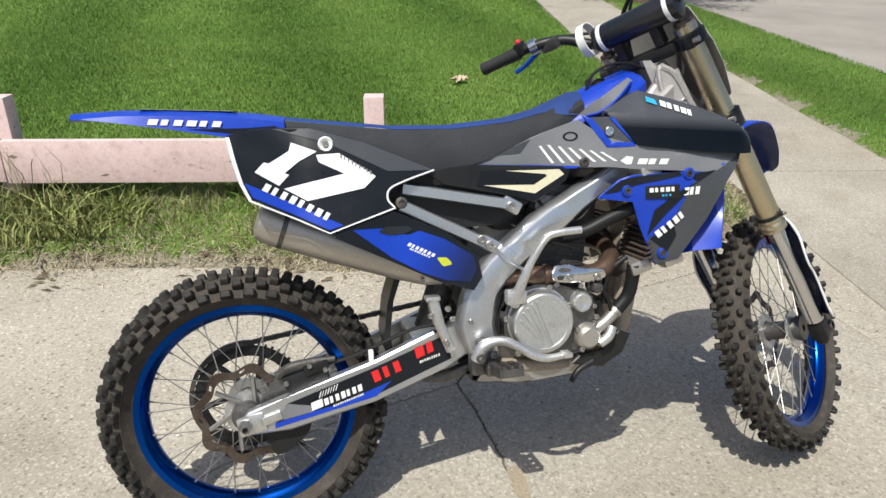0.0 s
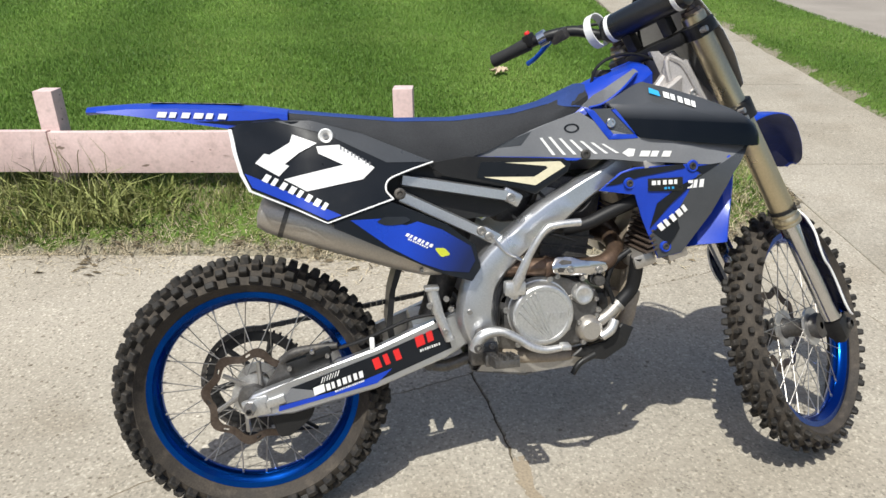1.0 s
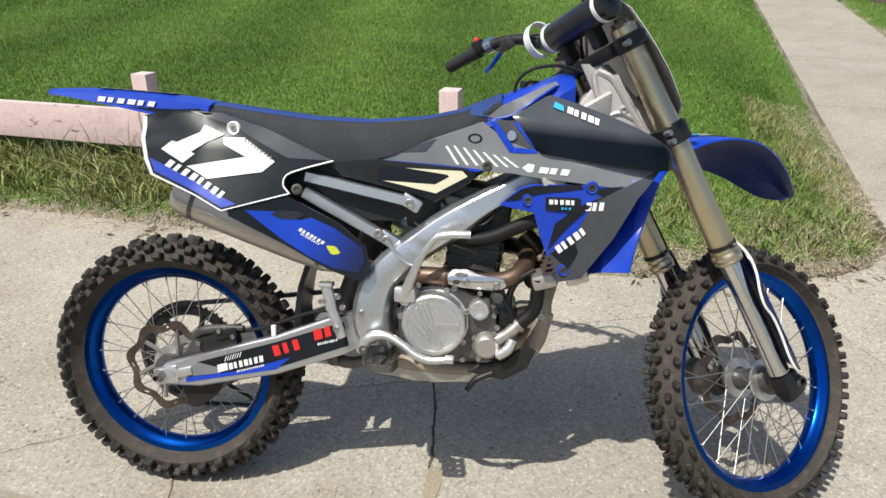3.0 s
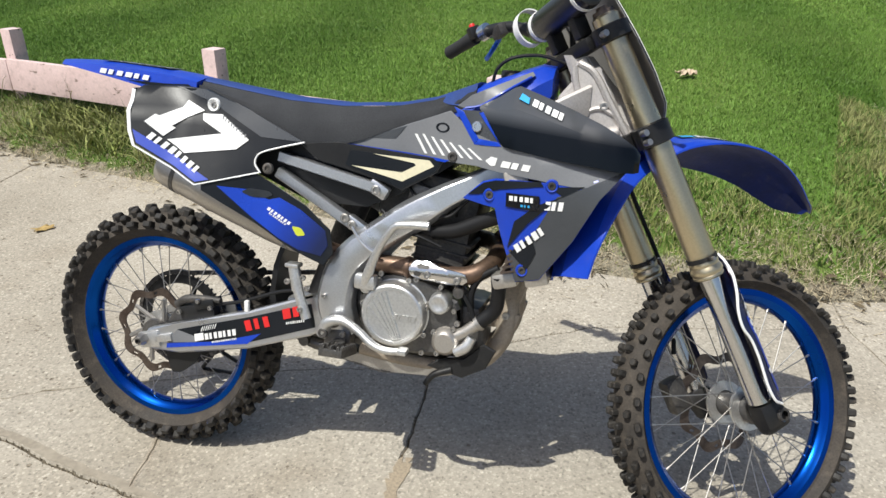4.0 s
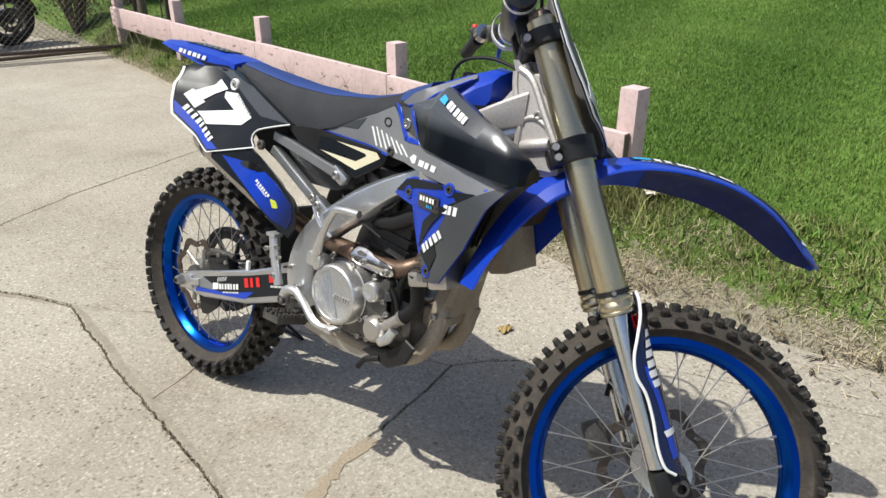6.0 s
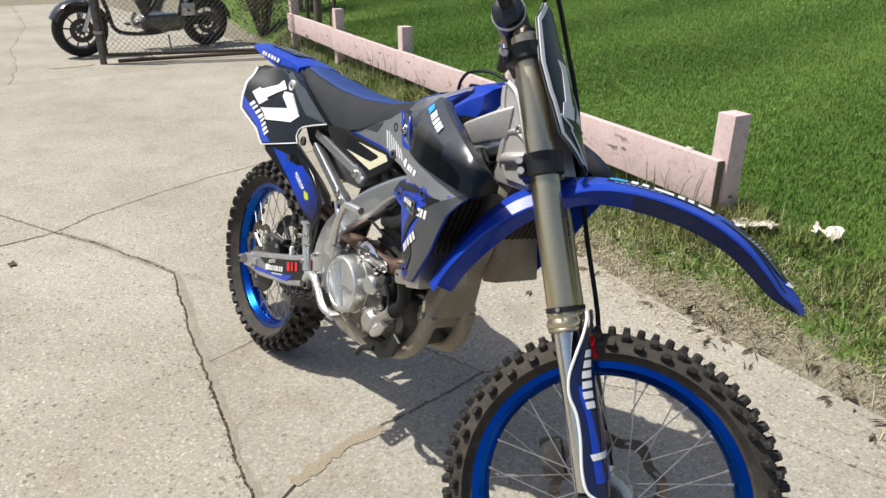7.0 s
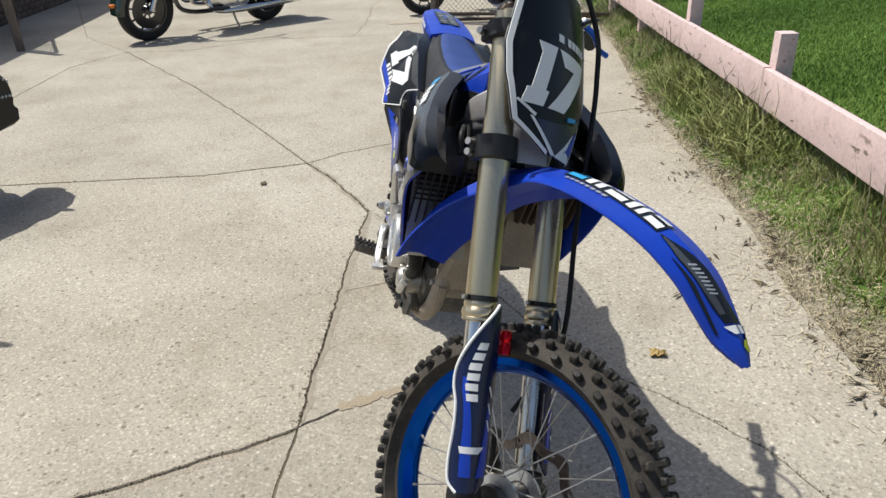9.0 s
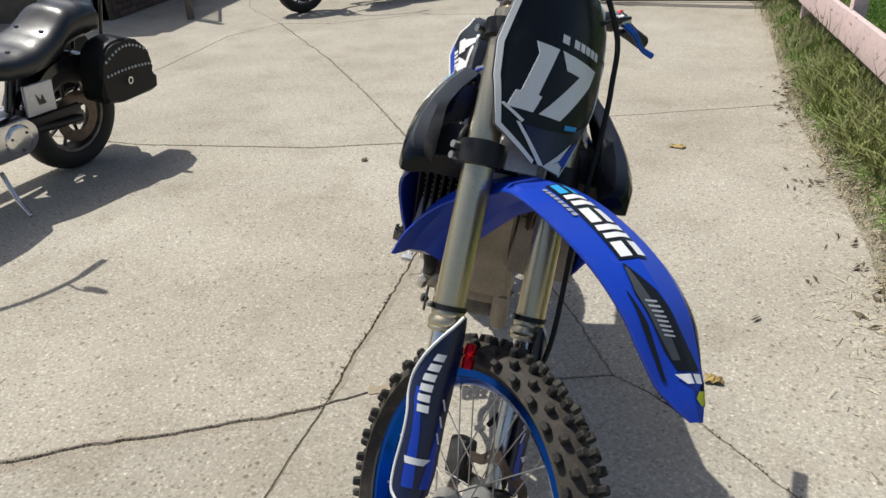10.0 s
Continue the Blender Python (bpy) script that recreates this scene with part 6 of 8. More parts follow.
part("cream_flash", panel([(0.622, 0.868), (0.752, 0.864), (0.764, 0.852), (0.692, 0.812), (0.570, 0.838), (0.690, 0.832), (0.722, 0.850), (0.718, 0.855)], flat(0.124), 0.001, 0.0015, -1, grid=0, bevel=0), "cream", air_decal, "cream arrow graphic")
seat_x = [0.10, 0.18, 0.243, 0.31, 0.382, 0.45, 0.52, 0.59, 0.658, 0.74, 0.80, 0.835]
top_z = np.interp(seat_x, [0.105, 0.243, 0.382, 0.52, 0.658, 0.74, 0.835], [1.010, 0.992, 0.975, 0.970, 0.980, 0.998, 1.036])
low_z = np.interp(seat_x, [0.10, 0.18, 0.296, 0.45, 0.543, 0.686, 0.789, 0.835], [0.992, 0.976, 0.936, 0.878, 0.876, 0.938, 0.966, 0.995])
wid = np.interp(seat_x, [0.10, 0.25, 0.45, 0.60, 0.75, 0.835], [0.060, 0.092, 0.108, 0.108, 0.100, 0.084])
seat = part("seat", loft([[(x, -w, zl), (x, -w * 0.97, zl + 0.4 * (zt - zl)), (x, -w * 0.80, zt - 0.014), (x, -w * 0.70, zt - 0.004), (x, w * 0.70, zt - 0.004), (x, w * 0.80, zt - 0.014), (x, w * 0.97, zl + 0.4 * (zt - zl)), (x, w, zl)] for x, zt, zl, w in zip(seat_x, top_z, low_z, wid)]), "seat", bike, "dark grey gripper seat with a blue top")
cap_x = np.linspace(0.10, 0.835, 40)
cap_z, cap_w = np.interp(cap_x, seat_x, top_z), np.interp(cap_x, seat_x, wid)
cap_f = np.clip((cap_x - 0.74) / 0.04, 0, 1)
part("seat_top", loft([[(x, -w * (0.60 + 0.20 * f) - 0.018 * f, z - 0.0032 - 0.008 * f - 0.045 * max(0, (x - 0.745) / 0.1)), (x, -w * (0.56 + 0.14 * f), z + 0.0005), (x, -w * 0.3, z + 0.005), (x, w * 0.3, z + 0.005), (x, w * (0.56 + 0.14 * f), z + 0.0005), (x, w * (0.60 + 0.20 * f) + 0.018 * f, z - 0.0032 - 0.008 * f - 0.045 * max(0, (x - 0.745) / 0.1))] for x, z, w, f in zip(cap_x, cap_z, cap_w, cap_f)]), "seat_blue", seat, "blue seat top")
# rear fender
FEND = [(-0.302, 1.028, 0.018, 0.004), (-0.27, 1.030, 0.050, 0.008), (-0.20, 1.032, 0.066, 0.020), (-0.10, 1.029, 0.074, 0.034), (0.0, 1.022, 0.078, 0.046), (0.08, 1.014, 0.080, 0.056), (0.14, 1.004, 0.080, 0.060)]
fender = part("rear_fender", loft([[(x, -w, z - d), (x, -w * 0.93, z - 0.006), (x, -w * 0.5, z + 0.004), (x, 0, z + 0.007), (x, w * 0.5, z + 0.004), (x, w * 0.93, z - 0.006), (x, w, z - d), (x, w * 0.6, z - 0.010), (x, -w * 0.6, z - 0.010)] for x, z, w, d in FEND]), "blue", bike, "blue plastic rear fender")
fend_side = lambda x, z: float(np.interp(x, [q[0] for q in FEND], [q[2] for q in FEND])) * (0.945 + 0.9 * max(0.0, 1.012 - z)) + 0.001
part("fender_graphic", panel([(-0.06, 0.993), (0.06, 0.990), (0.12, 0.992), (0.13, 0.985), (0.05, 0.978)], fend_side, 0.001, 0.001, -1, grid=0.03, bevel=0), "char", fender, "dark wedge graphic")
words(fender, "white", fend_side, ((-0.140, 1.006), (0.015, 0.994), 0.012, 6, 0.003, 0.35, 0.18))
top_print = part("top_graphic", box((0.20, 0.07, 0.0012), (-0.06, 0, 1.0325), 0, None, Matrix.Rotation(radians(3.5), 3, "Y")), "char", fender, "dark graphic with white lines on the fender top")
tilt = Matrix.Rotation(radians(3.5), 3, "Y")
for k in range(7):
    for side in (-1, 1):
        at = tilt @ Vector((-0.088 + 0.028 * k, side * 0.016, 0.0012)) + Vector((-0.06, 0, 1.0325)) - tilt @ Vector((0, 0, 0))
        part("print_line", box((0.034, 0.0035 + 0.0015 * (k % 3), 0.0008), at, 0, None, tilt @ Matrix.Rotation(radians(side * (38 + 9 * (k % 2))), 3, "Z")), "silver", top_print)
# number panels
PLATE = [(0.040, 0.984), (0.026, 0.970), (0.034, 0.935), (0.049, 0.880), (0.064, 0.849), (0.214, 0.770), (0.359, 0.806), (0.345, 0.825), (0.352, 0.847), (0.390, 0.862), (0.453, 0.879), (0.299, 0.951), (0.186, 0.985), (0.109, 0.987)]
plate = both("side_number_panel", PLATE, plate_skin, "char", label="dark side panel with white number 17", grid=0.02)
for s in (-1, 1):
    edge = [Vector((x, s * (plate_skin(x, z) + 0.002), z)) for x, z in ((0.021, 0.976), (0.07, 0.982), (0.109, 0.985), (0.186, 0.983), (0.245, 0.967), (0.299, 0.949), (0.375, 0.914), (0.450, 0.879))]
    inner = [Vector((x, s * w, z)) for x, w, z in ((0.030, 0.075, 0.978), (0.07, 0.070, 0.986), (0.109, 0.062, 0.988), (0.186, 0.074, 0.980), (0.245, 0.088, 0.958), (0.299, 0.094, 0.938), (0.375, 0.100, 0.906), (0.450, 0.105, 0.876))]
    part("panel_shoulder", loft([[a, a.lerp(b, 0.25) + Vector((0, 0, 0.001)), a.lerp(b, 0.6) + Vector((0, 0, 0.002)), b, b - Vector((0, 0, 0.006)), a.lerp(b, 0.5) - Vector((0, 0, 0.004)), a - Vector((0, 0, 0.006))] for a, b in zip(edge, inner)]), "char", bike, "dark plastic shoulder between panel and seat")
P_SKIN = lambda x, z: plate_skin(x, z) + 0.004
part("blue_flash", panel([(0.052, 0.883), (0.066, 0.853), (0.214, 0.774), (0.244, 0.781)], P_SKIN, 0.001, 0.0003, -1, grid=0.04, bevel=0), "blue", plate)
part("grey_flash", panel([(0.10, 0.986), (0.112, 0.986), (0.222, 0.953), (0.351, 0.885), (0.455, 0.880), (0.300, 0.950), (0.19, 0.984), (0.10, 0.986)][1:7], P_SKIN, 0.001, 0.0003, -1, grid=0.04, bevel=0), "slate", plate)
part("number", panel([(0.073, 0.902), (0.092, 0.920), (0.102, 0.917), (0.144, 0.939), (0.150, 0.956), (0.202, 0.935), (0.163, 0.917), (0.132, 0.895), (0.141, 0.891), (0.119, 0.871)], P_SKIN, 0.001, 0.0013, -1, grid=0.04, bevel=0, bm=panel([(0.200, 0.928), (0.249, 0.929), (0.323, 0.876), (0.296, 0.853), (0.174, 0.836), (0.128, 0.864), (0.256, 0.886), (0.204, 0.913)], P_SKIN, 0.001, 0.0013, -1, grid=0.04, bevel=0)), "white", plate, "white race number 17")
tagged(part("name_bars", bars((0.084, 0.866), (0.218, 0.789), 0.016, 8, P_SKIN, lift=0.0015, lean=0.15), "white", plate, "white bars of lettering"), kind="stuff")
part("stripe_bars", bars((0.250, 0.919), (0.318, 0.876), 0.008, 9, P_SKIN, lift=0.0015, lean=-0.5, gap=0.4), "grey", plate)
part("white_edge", panel([(0.021, 0.974), (0.029, 0.935), (0.043, 0.880), (0.059, 0.846), (0.214, 0.7665), (0.362, 0.805), (0.359, 0.8075), (0.214, 0.769), (0.064, 0.8475), (0.0495, 0.8820), (0.0360, 0.9365), (0.0280, 0.9735)], P_SKIN, 0.0015, 0.0004, -1, grid=0.012, bevel=0, bm=tube([(x_, -plate_skin(x_, z_) - 0.005, z_) for x_, z_ in ((0.359, 0.806), (0.345, 0.825), (0.352, 0.847), (0.390, 0.862), (0.455, 0.880))], 0.0022, 6)), "white", plate, "white moulded edge")
ring = part("panel_fastener", lathe([(0.006, -0.128), (0.010, -0.132), (0.014, -0.134), (0.0165, -0.131), (0.0165, -0.124), (0.006, -0.124)], (0.222, 0, 0.949), sides=24), "white", plate, "white ring round the panel bolt")
bolt(ring, "bolt", (0.222, -0.130, 0.949), 0.007)
lower = both("lower_side_panel", [(0.225, 0.775), (0.347, 0.803), (0.399, 0.778), (0.477, 0.739), (0.538, 0.690), (0.548, 0.636), (0.527, 0.607), (0.448, 0.634), (0.343, 0.690), (0.226, 0.755)], lambda x, z: 0.156 + 0.06 * max(0, 0.78 - z) + 0.27 * max(0, 0.35 - x), "char", label="dark and blue lower side panel")
L_SKIN = lambda x, z: 0.160 + 0.06 * max(0, 0.78 - z) + 0.27 * max(0, 0.35 - x)
part("blue_flash", panel([(0.262, 0.768), (0.338, 0.764), (0.350, 0.752), (0.385, 0.745), (0.410, 0.752), (0.464, 0.730), (0.528, 0.688), (0.536, 0.655), (0.520, 0.628), (0.462, 0.637), (0.410, 0.659), (0.345, 0.698)], L_SKIN, 0.001, 0.0003, -1, grid=0.04, bevel=0), "blue_fade", lower)
part("panel_slot", panel([(0.318, 0.758), (0.335, 0.768), (0.385, 0.765), (0.395, 0.756), (0.375, 0.748), (0.340, 0.748)], L_SKIN, 0.001, 0.0015, -1, grid=0, round_off=1, bevel=0), "gloss", lower, "dark slot")
words(lower, "white", L_SKIN, ((0.380, 0.722), (0.440, 0.690), 0.008, 7, 0.0015, 0.25, 0.25), ((0.385, 0.713), (0.430, 0.689), 0.004, 9, 0.0015, 0.25, 0.3))
part("badge", panel([(0.444, 0.690), (0.468, 0.688), (0.480, 0.672), (0.458, 0.668)], L_SKIN, 0.001, 0.0013, -1, grid=0, round_off=1, bevel=0), "lime", lower, "lime green badge")
bolt(lower, "bolt", (0.375, -0.152, 0.815), 0.013, material="dark")

# tank and shrouds
tank = part("fuel_tank", loft([[(x, -w, zl), (x, -w, zl + 0.6 * (zt - zl)), (x, -w * 0.62, zt - 0.008), (x, 0, zt + 0.004), (x, w * 0.62, zt - 0.008), (x, w, zl + 0.6 * (zt - zl)), (x, w, zl)] for x, zt, zl, w in ((0.78, 1.00, 0.92, 0.085), (0.83, 1.030, 0.90, 0.098), (0.88, 1.052, 0.90, 0.105), (0.93, 1.070, 0.92, 0.100), (0.97, 1.084, 0.97, 0.085), (1.0, 1.080, 1.02, 0.070))]), "blue", bike, "blue fuel tank cover")
graphic_skin = lambda x, z: 0.116 - 1.1 * max(0, z - 1.02)
both("tank_graphic", [(0.806, 0.986), (0.835, 1.010), (0.955, 1.068), (0.962, 1.060), (0.905, 1.022), (0.860, 0.992), (0.835, 0.980)], graphic_skin, "grey", tank, "grey patterned strip", thick=0.002, grid=0.03)
part("blue_piping", tube([(x, -graphic_skin(x, z) - 0.003, z) for x, z in ((0.824, 0.982), (0.860, 0.991), (0.905, 1.021), (0.955, 1.056))], 0.0028, 8), "blue", tank)
part("tank_lower", loft([[(x, -w - 0.004, zl - 0.01), (x, -w - 0.004, zl + 0.52 * (zt - zl)), (x, w + 0.004, zl + 0.52 * (zt - zl)), (x, w + 0.004, zl - 0.01)] for x, zt, zl, w in ((0.80, 1.00, 0.92, 0.088), (0.83, 1.030, 0.90, 0.098), (0.88, 1.052, 0.90, 0.105), (0.93, 1.070, 0.91, 0.100), (0.97, 1.084, 0.92, 0.088), (1.0, 1.080, 0.93, 0.075), (1.012, 1.090, 0.94, 0.070))]), "black", tank, "unpainted black lower half of the tank")
for s in (-1, 1):
    # duct plate whose black also paints in the shade over the spar
    duct = part("air_duct", panel([(0.945, 0.890), (0.985, 0.926), (1.030, 0.944), (1.068, 0.956), (1.092, 0.930), (1.085, 0.865), (0.97, 0.855)], flat(0.100), 0.006, 0, s, grid=0, bevel=0.002), "black", bike, "black plastic duct plate darkening the shaded hollow behind the shroud")
    part("duct_hose", tube([(1.060, s * 0.110, 0.948), (1.085, s * 0.118, 0.935), (1.095, s * 0.116, 0.910), (1.080, s * 0.112, 0.885)], 0.0065, 10), "hose", duct)
    part("duct_rib", tube([(1.040, s * 0.108, 0.935), (1.060, s * 0.112, 0.915), (1.068, s * 0.110, 0.880)], 0.004, 8), "hose", duct)
part("fuel_cap", lathe([(0.0001, 1.070), (0.022, 1.070), (0.025, 1.066), (0.025, 1.040)], (0.90, 0, 0), "Z", 24), "black", tank, "black fuel cap")
part("vent_hose", tube([(0.862, -0.03, 1.04), (0.872, -0.035, 1.072), (0.905, -0.04, 1.096), (0.965, -0.03, 1.104), (1.03, -0.02, 1.088)], 0.0038, 8), "hose", bike, "thin black vent hose looping over the tank")
S_SKIN = lambda x, z: shroud_skin(x, z) + 0.004
band = both("tank_shroud", [(0.535, 0.883), (0.795, 0.975), (0.850, 0.935), (0.910, 0.915), (1.133, 0.887), (1.180, 0.890), (1.112, 0.842), (0.935, 0.856), (0.863, 0.864), (0.660, 0.871)], shroud_skin, "grey", label="grey shroud band with white slashes", grid=0.04)
part("blue_line", panel([(0.530, 0.879), (0.545, 0.885), (0.66, 0.878), (0.80, 0.869), (0.79, 0.864), (0.66, 0.868)], shroud_skin, 0.004, 0.001, -1, grid=0.04, bevel=0), "blue", band)
part("dark_wedge", panel([(0.600, 0.902), (0.690, 0.935), (0.665, 0.905)], S_SKIN, 0.001, 0.0003, -1, grid=0.04, bevel=0), "slate", band)
for k in range(7):
    x0 = 0.706 + 0.0225 * k
    hgt = 0.046 - 0.004 * k
    part("white_slash", panel([(x0, 0.924 - 0.004 * k), (x0 + 0.006, 0.924 - 0.004 * k), (x0 + 0.038, 0.924 - 0.004 * k - hgt), (x0 + 0.031, 0.924 - 0.004 * k - hgt)], S_SKIN, 0.001, 0.0004, -1, grid=0, bevel=0), "white", band)
words(band, "white", S_SKIN, ((0.920, 0.869), (0.988, 0.866), 0.013, 3, 0.0008, 0.3, 0.08))
part("white_mark", panel([(0.885, 0.878), (0.898, 0.888), (0.912, 0.886), (0.908, 0.870), (0.898, 0.869)], S_SKIN, 0.001, 0.0004, -1, grid=0, bevel=0), "white", band)
part("oval_mark", lathe([(0.010, -0.001), (0.014, -0.001), (0.014, 0.0006), (0.010, 0.0006)], sides=24, closed=True), "char", band, "dark oval mark", Matrix.Translation((0.779, -0.1288, 0.938)) @ Matrix.Rotation(radians(-20), 4, "Z") @ Matrix.Diagonal((1.25, 1, 0.75, 1)))
WING_X = [0.862, 0.90, 0.922, 0.94, 1.00, 1.06, 1.12, 1.160, 1.186, 1.196]
WING_LOW = [0.984, 0.936, 0.911, 0.908, 0.900, 0.893, 0.887, 0.882, 0.882, 0.884]
WING_TOP = [0.992, 1.012, 1.026, 1.036, 1.016, 0.994, 0.969, 0.948, 0.930, 0.918]
WING_OUT = [0.152, 0.172, 0.184, 0.194, 0.212, 0.221, 0.226, 0.226, 0.218, 0.206]
WING_IN = [0.128, 0.122, 0.128, 0.134, 0.150, 0.158, 0.160, 0.160, 0.162, 0.168]


def wing_lean(x):
    """How far the upper edge leans in towards the tank."""
    return float(np.interp(x, [0.862, 0.90, 0.95, 1.05, 1.12, 1.196], [0.022, 0.048, 0.056, 0.036, 0.024, 0.016]))


def wing_ring(x, side):
    lo, hi, out, inn = (float(np.interp(x, WING_X, q)) for q in (WING_LOW, WING_TOP, WING_OUT, WING_IN))
    h = hi - lo
    f = min(1.0, max(0.0, (x - 1.05) / 0.08))
    f = f * f * (3 - 2 * f)
    to = lambda z0, z1: z0 + (z1 - z0) * f
    lean = wing_lean(x)
    y = [out - lean * k for k in (0.0, 0.06, 0.18, 0.82, 1.0)]
    inn = max(0.085, min(inn, y[4] - 0.030))
    mid_y = (y[4] + inn) / 2
    pts = [(y[0], lo), (y[1], lo + 0.35 * h), (y[2], lo + 0.64 * h), (y[3], hi - 0.06 * h), (y[4], hi), (mid_y, hi - 0.001), (inn, hi - to(0.006, 0.35 * h)), (inn + 0.002, hi - to(0.014, 0.85 * h)), (mid_y, to(hi - 0.010, lo + 0.006)), (y[4] - 0.004, to(hi - 0.016, lo + 0.003)), (y[2] - 0.010, to(lo + 0.5 * h, lo + 0.001)), (out - 0.010, lo)]
    return [(x, side * y, z) for y, z in pts]


def U_SKIN(x, z):
    lo, hi, out, inn = (float(np.interp(x, WING_X, q)) for q in (WING_LOW, WING_TOP, WING_OUT, WING_IN))
    t = (z - lo) / max(0.004, hi - lo)
    return float(np.interp(t, [0, 0.35, 0.64, 0.94, 1.0], [out - wing_lean(x) * k for k in (0.0, 0.06, 0.18, 0.82, 1.0)])) + 0.0004


for s in (1, -1):
    upper = part("upper_shroud", loft([wing_ring(x, s) for x in np.linspace(0.862, 1.196, 34)]), "wing_sky_sheen", bike, "glossy charcoal upper shroud folded over an air scoop", angle=28)
words(upper, "white", U_SKIN, ((0.975, 0.998), (1.045, 0.970), 0.013, 5, 0.0034, -0.2, 0.12))
part("cyan_bar", panel([(0.946, 1.009), (0.968, 1.000), (0.968, 1.012), (0.950, 1.021)], U_SKIN, 0.001, 0.0034, -1, grid=0, bevel=0), "cyan", upper)
for s in (1, -1):
    trim = part("blue_trim", panel([(0.804, 0.984), (0.826, 0.976), (0.866, 0.922), (0.857, 0.909)], shroud_skin, 0.0055, 0.0, s, grid=0.02, bm=panel([(0.857, 0.909), (0.919, 0.910), (0.911, 0.9185), (0.866, 0.922)], shroud_skin, 0.0055, 0.0, s, grid=0.02, bm=panel([(0.919, 0.910), (0.911, 0.9185), (0.862, 0.976), (0.871, 0.978)], shroud_skin, 0.0055, 0.0, s, grid=0.02))), "blue", bike, "blue triangular trim round the shroud bolt")
part("trim_well", panel([(0.822, 0.979), (0.868, 0.979), (0.915, 0.915), (0.862, 0.913)], shroud_skin, 0.0025, 0.0, -1, grid=0.02, bevel=0), "slate", trim, "dark sunk field inside the trim")
for q, sk in (((0.861, 0.947), 0.006), ((0.808, 0.878), 0.006)):
    bolt(trim, "bolt", (q[0], -(shroud_skin(*q) + sk), q[1]), 0.011, material="chrome" if q[0] > 0.83 else "dark")
wing = both("radiator_shroud", [(0.838, 0.792), (0.882, 0.834), (0.912, 0.844), (1.096, 0.851), (1.140, 0.876), (1.180, 0.889), (1.130, 0.827), (1.085, 0.735), (1.022, 0.641), (0.971, 0.627), (0.931, 0.725), (0.914, 0.781)], lambda x, z: shroud_skin(x, z) - 0.001, "blue", label="blue radiator shroud with grey graphics", grid=0.035)
W_SKIN = lambda x, z: shroud_skin(x, z) + 0.003
part("grey_band", panel([(1.045, 0.822), (1.10, 0.846), (1.178, 0.888), (1.128, 0.824), (1.083, 0.733), (1.022, 0.643), (0.971, 0.629), (0.950, 0.685), (1.005, 0.742)], W_SKIN, 0.001, 0.0003, -1, grid=0.035, bevel=0), "slate", wing)
part("black_wedge", panel([(0.955, 0.692), (1.000, 0.735), (1.012, 0.700), (0.992, 0.660)], W_SKIN, 0.001, 0.0014, -1, grid=0.035, bevel=0), "char", wing)
part("black_arrow", panel([(1.030, 0.840), (1.098, 0.848), (1.048, 0.818), (0.990, 0.760), (0.948, 0.700), (0.960, 0.760), (1.005, 0.800), (1.056, 0.824)], W_SKIN, 0.001, 0.0014, -1, grid=0.035, bevel=0), "char", wing)
part("black_bar", panel([(0.850, 0.803), (0.885, 0.832), (0.912, 0.840), (1.010, 0.849), (1.016, 0.840), (0.924, 0.823), (0.875, 0.806)], W_SKIN, 0.001, 0.0014, -1, grid=0.035, bevel=0), "char", wing)
tag = part("black_tag", panel([(0.938, 0.818), (1.010, 0.820), (1.012, 0.788), (0.939, 0.789)], W_SKIN, 0.001, 0.0026, -1, grid=0.035, bevel=0), "gloss", wing, "black tag with small coloured squares")
words(tag, "white", W_SKIN, ((0.946, 0.803), (1.003, 0.805), 0.010, 5, 0.004, 0.0, 0.2))
words(wing, "white", W_SKIN, ((1.022, 0.793), (1.062, 0.795), 0.018, 3, 0.0018, 0.15, 0.1), ((0.972, 0.694), (1.032, 0.748), 0.017, 5, 0.0030, 0.1, 0.2))
part("cyan_squares", bars((0.972, 0.793), (0.995, 0.794), 0.005, 3, W_SKIN, lift=0.004, lean=0), "cyan", tag)
for q in ((1.033, 0.843), (0.901, 0.808), (0.985, 0.657)):
    y_ = -(shroud_skin(*q) + 0.003)
    part("washer", lathe([(0.0085, y_ - 0.0035), (0.0115, y_ - 0.0045), (0.0140, y_ - 0.0015), (0.0140, y_ + 0.002), (0.0085, y_ + 0.002)], (q[0], 0, q[1]), "Y", 22, closed=True), "blue", wing)
    bolt(wing, "bolt", (q[0], y_ - 0.0005, q[1]), 0.0085, material="dark")

# ---- forks, bars and front fender, in the steering frame ----
def forked(name, bm, material, label="", parent=bike, **more):
    return part(name, bm, material, parent, label, FORK if parent is bike else None, **more)


